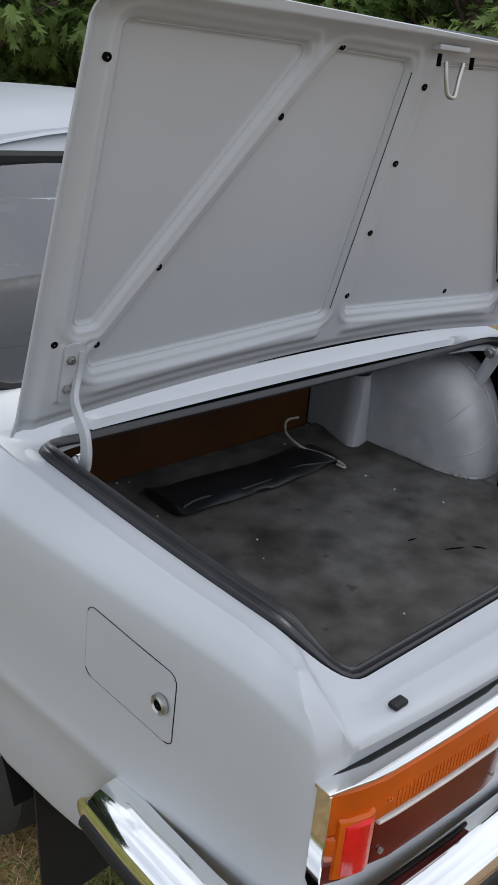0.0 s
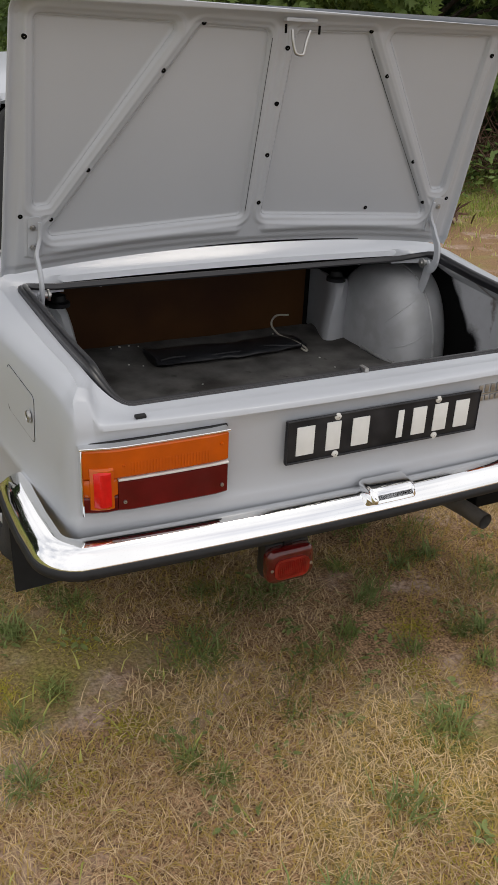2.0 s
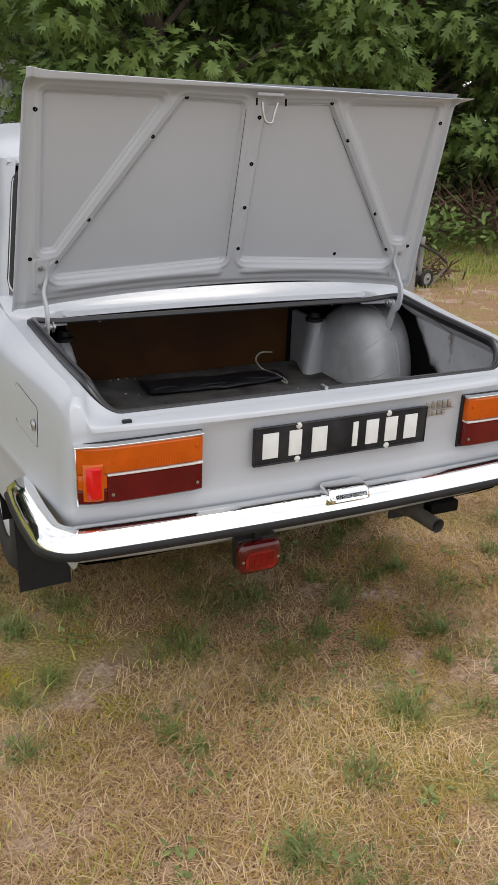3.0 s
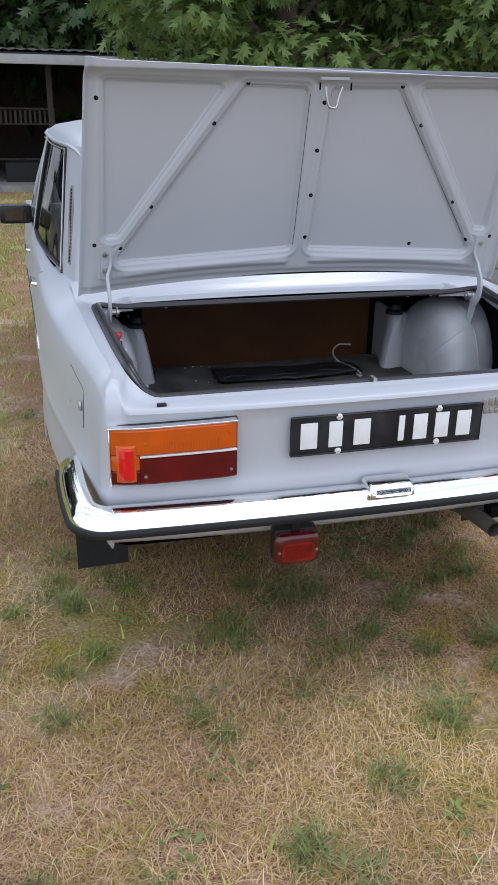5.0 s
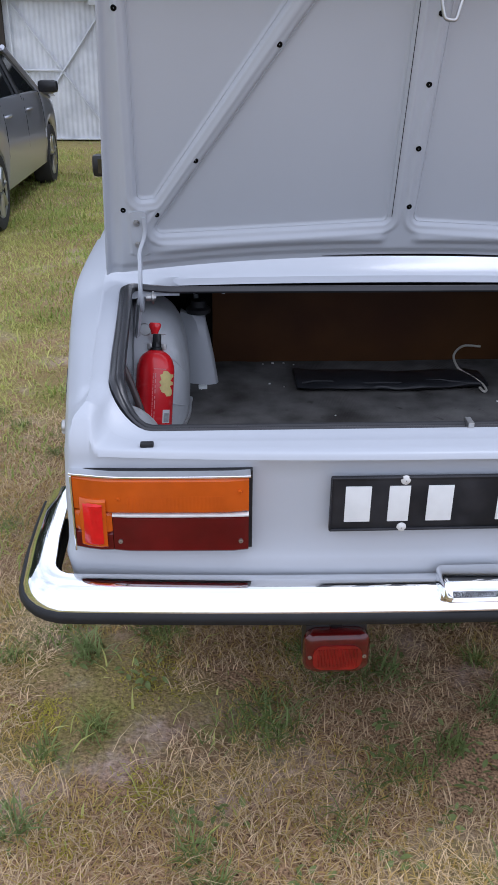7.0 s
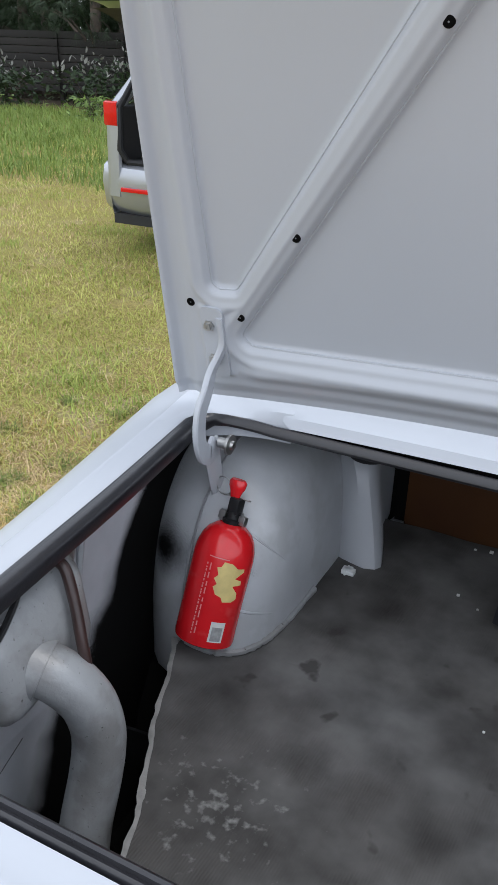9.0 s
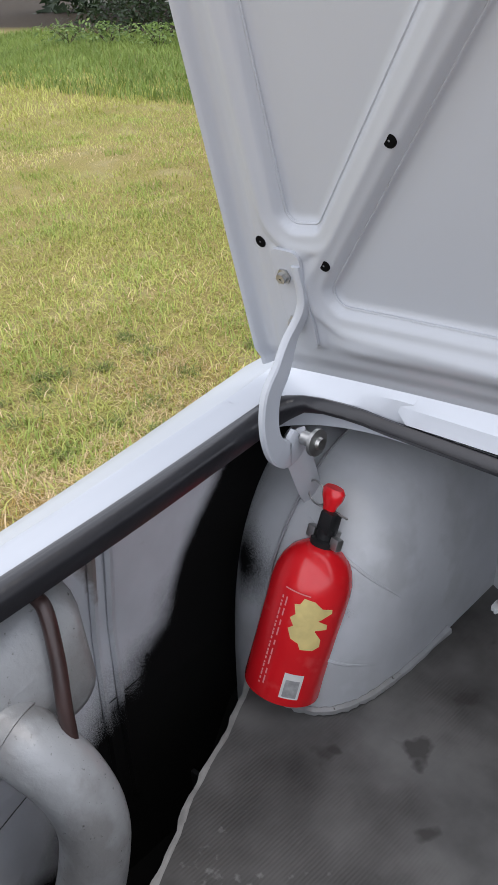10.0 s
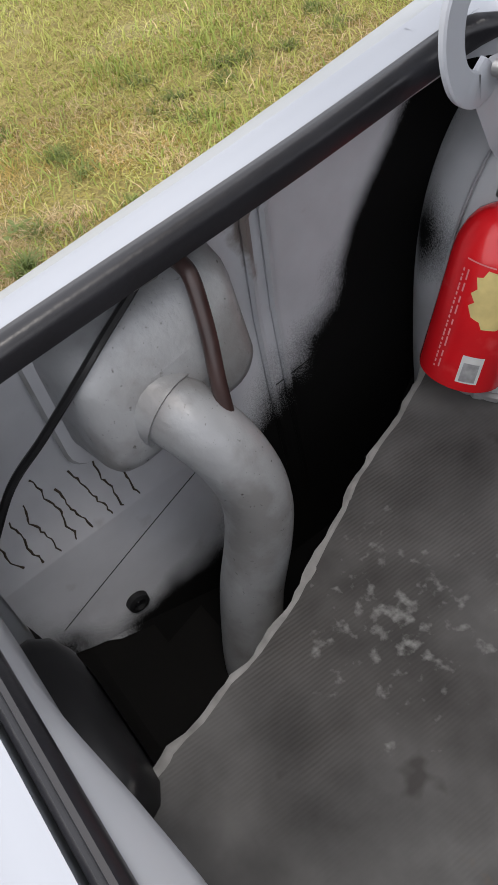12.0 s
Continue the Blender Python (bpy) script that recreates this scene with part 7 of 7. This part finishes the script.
def scatter(tv, tt, pos, normal, heading, scale):
    """Copies of a template laid at positions with random tilt, as one array mesh."""
    n = len(pos)
    z = normal / np.linalg.norm(normal, axis=1, keepdims=True)
    y = heading - z * np.sum(heading * z, axis=1, keepdims=True)
    y /= np.linalg.norm(y, axis=1, keepdims=True) + 1e-9
    x = np.cross(y, z)
    V = (x[:, None, :] * tv[None, :, 0:1] + y[:, None, :] * tv[None, :, 1:2] + z[:, None, :] * tv[None, :, 2:3]) * scale[:, None, None] + pos[:, None, :]
    T = tt[None, :, :] + (np.arange(n) * len(tv))[:, None, None]
    return V.reshape(-1, 3), T.reshape(-1, 3)


def broadleaf(name, label, x, y, height, spread, low, clumps, per, seed, mat_=None, tv=None, tt=None, lean=(0, 0), size=1.0, clump_r=0.42):
    """A tree: tapered trunk, limbs out to clumps, and many single leaves in each clump."""
    r = np.random.RandomState(seed)
    tree = thing(name, label, "tree", at=(0, 0, 0))
    tb = Build()
    trunk = curve_pts([(x, y, -0.05), (x + 0.05, y + 0.03, height * 0.25), (x - 0.04 + lean[0] * 0.4, y + lean[1] * 0.4, height * 0.55), (x + lean[0], y + lean[1], height * 0.92)], 6)
    tb.tube(trunk, [lerp(0.17, 0.03, k / (len(trunk) - 1)) for k in range(len(trunk))], 12)
    cs = []
    while len(cs) < clumps:
        a = r.uniform(0, 2 * math.pi)
        z = r.uniform(low, height)
        u = (z - low) / (height - low)
        env = spread * (math.sin(math.pi * min(1.0, 0.22 + 0.72 * u)) ** 0.8)
        d = env * r.uniform(0.45, 1.0) ** 0.6
        cs.append((x + d * math.cos(a) + lean[0] * u, y + d * math.sin(a) + lean[1] * u, z))
    for k, c in enumerate(cs):
        if k % 2 == 0:
            h = min(height * 0.85, max(height * 0.15, c[2] - 0.35 * math.hypot(c[0] - x, c[1] - y)))
            i = int(h / (height * 0.92) * (len(trunk) - 1))
            s0 = trunk[min(i, len(trunk) - 1)]
            e = Vector(c)
            mid_ = s0.lerp(e, 0.55) + Vector((0, 0, 0.12 * (e - s0).length))
            tb.tube(curve_pts([s0, mid_, e], 4), [lerp(0.045, 0.006, q / 8) for q in range(9)], 6)
    part("trunk", tb, BARK, tree, "brown bark")
    n = clumps * per
    centre = np.repeat(np.array(cs), per, axis=0)
    off = r.normal(0, 1, (n, 3))
    off /= np.linalg.norm(off, axis=1, keepdims=True)
    rad = clump_r * r.uniform(0.15, 1.0, n) ** 0.5
    pos = centre + off * rad[:, None] * np.array([1.15, 1.15, 0.7])
    normal = off * 0.8 + np.array([0, 0, 0.5]) + r.normal(0, 0.4, (n, 3))
    heading = off + np.array([0, 0, -0.55]) + r.normal(0, 0.4, (n, 3))
    V, T = scatter(LEAF_V if tv is None else tv, LEAF_T if tt is None else tt, pos, normal, heading, size * r.uniform(0.65, 1.15, n))
    me = array_mesh("crown", V, T, mat_ or OAK_LEAF)
    me.shade_smooth()
    part("crown", me, None, tree, "many single lobed leaves")
    return tree


broadleaf("oak_tree", "leafy green oak with low drooping branches", 2.7, 9.2, 5.2, 2.5, 0.9, 120, 120, 1, size=1.08)
broadleaf("oak_tree", "leafy green oak with low drooping branches", 6.0, 9.0, 5.6, 2.6, 0.7, 120, 120, 2, size=1.08)
broadleaf("oak_tree", "leafy oak at the edge of the yard", 8.6, 6.6, 5.0, 2.2, 0.6, 100, 90, 3, size=1.12)
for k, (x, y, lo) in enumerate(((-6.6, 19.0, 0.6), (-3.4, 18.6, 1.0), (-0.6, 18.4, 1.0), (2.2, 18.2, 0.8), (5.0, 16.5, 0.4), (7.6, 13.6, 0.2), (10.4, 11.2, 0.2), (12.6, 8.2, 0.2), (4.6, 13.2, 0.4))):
    broadleaf("oak_tree", "shaded oak in the wood behind the yard", x, y, 6.4, 2.9, lo, 112, 42, 4 + k, WOOD_LEAF, tv=FAR_V, tt=FAR_T, size=2.1, clump_r=0.62)

# pines and undergrowth of the wood beyond the meadow
tuft_v, tuft_t = [], []
for k in range(7):
    a = -0.9 + 0.3 * k
    i0 = len(tuft_v)
    tuft_v += [(-0.006, 0, 0.0), (0.006, 0, 0.0), (0.30 * math.sin(a), 0.30 * math.cos(a), 0.05 * math.cos(3 * a))]
    tuft_t.append((i0, i0 + 1, i0 + 2))
TUFT_V, TUFT_T = np.array(tuft_v), np.array(tuft_t)
rnd = random.Random(21)
for k in range(22):
    bx = -25 + 21 * (k / 21) + rnd.uniform(-0.8, 0.8)
    by = 17.0 + 5.5 * rnd.random() + (2.5 if bx > -9 else 0) - 0.30 * min(0, bx + 12)
    broadleaf("pine_tree", "dark pine with a bare lower trunk in the wood", bx, by, rnd.uniform(7, 9), 1.9, 1.6, 46, 34, 40 + k, PINE_LEAF, TUFT_V, TUFT_T, size=1.3, clump_r=0.7)

fence = thing("plank_fence", "dark weathered plank fence at the wood's edge", "fence")
for k in range(14):
    x = -22 + 1.9 * k
    y = 17.2 + 0.06 * k
    part("post", Build().box((x - 0.06, y, -0.05), (x + 0.06, y + 0.12, 1.65), 0.01), FENCE_WOOD, fence)
    for j in range(8):
        part("board", Build().box((x - 0.02, y - 0.035, 0.22 + 0.17 * j), (x + 1.92, y - 0.008, 0.375 + 0.17 * j), 0.006), FENCE_WOOD, fence)


r_ = np.random.RandomState(77)
n_ = 12000
pos = np.stack([r_.uniform(-34, 24, n_), r_.uniform(22.5, 27, n_), 10.5 * r_.uniform(0, 1, n_)], 1)
pos[:, 1] -= 0.45 * np.maximum(0, pos[:, 0] - 6)
V, T = scatter(FAR_V, FAR_T, pos, r_.normal(0, 0.6, (n_, 3)) + np.array([0, -0.6, 0.4]), r_.normal(0, 1, (n_, 3)), r_.uniform(4.0, 7.0, n_))
tagged(part("far_wood", array_mesh("far_wood", V, T, PINE_LEAF), None, None), "dense dark wood behind the fence", "wood", kind="stuff")


def shrub(name, label, x, y, w, h, n, seed, mat_, tv, tt, size, flowers=0):
    r = np.random.RandomState(seed)
    th = thing(name, label, "shrub")
    st = Build()
    for k in range(9):
        a = r.uniform(0, 6.28)
        st.tube([(x, y, -0.02), (x + 0.3 * w * math.cos(a), y + 0.3 * w * math.sin(a), h * 0.5), (x + 0.7 * w * math.cos(a), y + 0.7 * w * math.sin(a), h * r.uniform(0.7, 1.0))], [0.012, 0.008, 0.003], 5)
    part("stems", st, BARK, th)
    pos = np.stack([x + w * r.normal(0, 0.5, n), y + w * r.normal(0, 0.5, n), h * r.uniform(0.05, 1.0, n) ** 0.8], 1)
    V, T = scatter(tv, tt, pos, r.normal(0, 0.5, (n, 3)) + np.array([0, 0, 0.8]), r.normal(0, 1, (n, 3)), size * r.uniform(0.6, 1.2, n))
    part("foliage", array_mesh("foliage", V, T, mat_), None, th)
    if flowers:
        pos = np.stack([x + w * r.normal(0, 0.55, flowers), y + w * r.normal(0, 0.5, flowers), h * r.uniform(0.85, 1.2, flowers)], 1)
        V, T = scatter(SMALL_V, SMALL_T, pos, r.normal(0, 0.6, (flowers, 3)), r.normal(0, 0.3, (flowers, 3)) + np.array([0, 0, 1.0]), 0.9 * r.uniform(0.5, 1.1, flowers))
        part("blossom", array_mesh("blossom", V, T, FLOWER), None, th, "pale upright blossoms")
    return th


for k in range(12):
    shrub("flowering_shrub", "low shrub with pale upright blossoms below the pines", -19 + 1.35 * k + rnd.uniform(-0.4, 0.4), 14.6 + rnd.uniform(-0.5, 0.5) + 0.12 * k, 0.95, 0.85 + rnd.uniform(-0.15, 0.2), 460, 80 + k, PINE_LEAF, SMALL_V, SMALL_T, 0.9, 60)
for k in range(9):
    shrub("green_shrub", "fresh green undergrowth at the meadow's edge", -17 + 1.6 * k + rnd.uniform(-0.5, 0.5), 12.6 + rnd.uniform(-0.6, 0.6), 0.6, 0.45, 260, 100 + k, OAK_LEAF, SMALL_V, SMALL_T, 0.7)
for k, (x, y, w, h) in enumerate(((5.1, 6.6, 0.8, 0.5), (6.6, 5.8, 0.9, 0.55), (4.3, 7.2, 0.7, 0.9), (7.6, 5.6, 0.9, 0.8), (5.6, 7.5, 0.9, 1.1), (3.2, 8.2, 0.8, 1.0))):
    shrub("green_shrub", "green undergrowth below the oaks", x, y, w, h, 520, 130 + k, OAK_LEAF, SMALL_V, SMALL_T, 0.75)


# ---- grass ----
def grass(name, label, n, sampler, hgt, width, lean, mat_, seed):
    """Single bent blades on the ground, one mesh of stuff."""
    r = np.random.RandomState(seed)
    xy = sampler(r, n)
    n = len(xy)
    z0 = np.array([ground_height(a, b) for a, b in xy]) - 0.006
    ang = r.uniform(0, 2 * math.pi, n)
    h = hgt * r.uniform(0.35, 1.15, n)
    w = width * r.uniform(0.6, 1.3, n)
    le = lean * r.uniform(0.3, 1.4, n)
    d = np.stack([np.cos(ang), np.sin(ang)], 1)
    s = np.stack([-np.sin(ang), np.cos(ang)], 1)
    V = np.zeros((n, 5, 3))
    for i, (f, up, ww) in enumerate(((0.0, 0.0, -0.5), (0.0, 0.0, 0.5), (0.35, 0.62, -0.36), (0.35, 0.62, 0.36), (1.0, 1.0, 0.0))):
        V[:, i, :2] = xy + d * (le * h * f)[:, None] + s * (w * ww)[:, None]
        V[:, i, 2] = z0 + h * up * (1.0 - 0.25 * np.minimum(1, le) * f)
    T = np.array([(0, 1, 2), (1, 3, 2), (2, 3, 4)])[None] + (np.arange(n) * 5)[:, None, None]
    ob = part(name, array_mesh(name, V.reshape(-1, 3), T.reshape(-1, 3), mat_), None, None)
    return tagged(ob, label, "grass", kind="stuff")


def patchy(x0, x1, y0, y1, scale, keep, seed):
    """Positions in a rectangle, thinned by a patch pattern of its own."""
    def f(r, n):
        p = np.stack([r.uniform(x0, x1, n), r.uniform(y0, y1, n)], 1)
        v = np.array([noise.noise((a * scale, b * scale, seed)) + 0.5 * noise.noise((a * scale * 3.1, b * scale * 3.1, seed + 5)) for a, b in p])
        edge = np.minimum.reduce([p[:, 0] - x0, x1 - p[:, 0], p[:, 1] - y0, y1 - p[:, 1]])
        fade = 1.6 * np.clip(1 - edge / (0.22 * min(x1 - x0, y1 - y0)), 0, 1) ** 1.5
        return p[v > keep + fade * r.rand(n)]
    return f


def tufts(x0, x1, y0, y1, count, rad):
    def f(r, n):
        c = np.stack([r.uniform(x0, x1, count), r.uniform(y0, y1, count)], 1)
        i = r.randint(0, count, n)
        return c[i] + r.normal(0, rad, (n, 2)) * (0.4 + r.rand(count)[i])[:, None]
    return f


BARE = [(-1.25, -0.42, 0.17), (-0.95, -0.62, 0.13), (-1.42, -0.85, 0.22), (0.28, -0.78, 0.20), (-0.15, -1.05, 0.16), (-1.9, -0.2, 0.25), (0.75, -1.15, 0.22), (-0.62, -1.10, 0.14), (1.3, -0.6, 0.25), (-1.75, 0.55, 0.2)]


def off_bare(sampler):
    """The sampler's places, thinned on the worn, bare spots."""
    def f(r, n):
        p = sampler(r, n)
        d = np.min([np.hypot(p[:, 0] - x, (p[:, 1] - y) * 1.4) / q for x, y, q in BARE], axis=0)
        return p[d + r.normal(0, 0.22, len(p)) > 0.85 - 0.6 * (r.rand(len(p)) < 0.18)]
    return f


grass("dry_grass", "matted dry straw-coloured grass", 265000, off_bare(patchy(-3.2, 2.5, -1.8, 2.2, 1.5, -0.20, 1.0)), 0.033, 0.0027, 1.9, GRASS_DRY, 1)
grass("dry_stalks", "long dry stalks in the lawn", 9000, off_bare(patchy(-3.2, 2.5, -1.8, 2.2, 1.3, -0.3, 1.0)), 0.060, 0.0019, 1.6, GRASS_DRY, 11)
grass("short_grass", "short yellow-green grass in patches", 190000, off_bare(patchy(-3.2, 2.5, -1.8, 2.2, 1.6, -0.12, 2.0)), 0.034, 0.0030, 1.4, GRASS_MID, 2)
grass("green_grass", "small green tufts among dry grass", 20000, tufts(-3.0, 2.2, -1.4, 2.4, 260, 0.030), 0.046, 0.0042, 1.3, GRASS_GREEN, 3)
grass("broad_grass", "leafy dark green grass tufts in the lawn", 5200, tufts(-2.3, 1.7, -1.1, 0.9, 80, 0.028), 0.070, 0.0048, 1.2, WEED, 13)
grass("yellow_moss", "yellow-green mossy patches in the lawn", 42000, tufts(-2.6, 2.0, -1.2, 2.0, 52, 0.070), 0.015, 0.0034, 1.4, MOSS, 4)
grass("dry_grass", "dry grass of the wider yard", 26000, patchy(-7.5, -1.0, 0.5, 9.0, 0.7, -0.1, 3.0), 0.045, 0.005, 1.6, GRASS_DRY, 5)
grass("meadow_grass", "short yellow-green turf beside the car", 70000, patchy(-4.6, -0.9, 0.9, 7.5, 0.9, -0.5, 14.0), 0.034, 0.0052, 1.5, MEADOW, 14)
grass("meadow_grass", "yellow-green meadow grass", 100000, patchy(-10.5, -0.4, -0.6, 12.0, 0.8, -0.4, 4.0), 0.055, 0.006, 1.2, MEADOW, 6)
grass("green_grass", "green tufts in the meadow", 30000, tufts(-8.0, -0.9, 0.5, 9.0, 230, 0.16), 0.060, 0.006, 1.0, GRASS_TALL, 7)
grass("meadow_grass", "meadow grass beyond the yard", 40000, patchy(-19.0, -8.0, -2.0, 9.0, 0.5, -0.6, 9.0), 0.10, 0.012, 1.0, MEADOW, 12)
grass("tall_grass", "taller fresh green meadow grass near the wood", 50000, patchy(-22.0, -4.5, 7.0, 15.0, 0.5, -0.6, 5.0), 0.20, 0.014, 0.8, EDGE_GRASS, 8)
grass("dry_grass", "dry grass before the shed and the trees", 32000, patchy(-4.5, 9.0, 3.0, 13.0, 0.6, -0.3, 6.0), 0.055, 0.008, 1.5, MEADOW, 9)
grass("green_grass", "green grass round the stacked blocks", 22000, patchy(2.4, 8.0, 4.6, 9.0, 0.9, -0.3, 15.0), 0.070, 0.007, 0.9, GRASS_TALL, 15)
grass("green_grass", "green grass before the shed and the trees", 46000, patchy(-4.5, 10.0, 4.0, 13.0, 0.7, -0.15, 7.0), 0.085, 0.009, 0.9, GRASS_TALL, 10)


def weeds(n, x0, x1, y0, y1, seed):
    """Flat rosettes of small leaves, as one mesh of stuff."""
    r = np.random.RandomState(seed)
    vs, ts, base = [], [], 0
    for k in range(n):
        x, y = r.uniform(x0, x1), r.uniform(y0, y1)
        m = r.randint(9, 22)
        pos = np.stack([x + r.normal(0, 0.03, m), y + r.normal(0, 0.03, m), np.full(m, ground_height(x, y) + 0.010)], 1)
        a = r.uniform(0, 6.28, m)
        head = np.stack([np.cos(a), np.sin(a), r.uniform(0.1, 0.6, m)], 1)
        V, T = scatter(SMALL_V, SMALL_T, pos, np.tile([0, 0, 1.0], (m, 1)) + r.normal(0, 0.3, (m, 3)), head, r.uniform(0.09, 0.20, m))
        vs.append(V)
        ts.append(T + base)
        base += len(V)
    ob = part("weeds", array_mesh("weeds", np.concatenate(vs), np.concatenate(ts), WEED), None, None)
    tagged(ob, "low green weed rosettes in the dry lawn", "weed", kind="stuff")


weeds(130, -2.6, 1.8, -1.2, 0.8, 9)
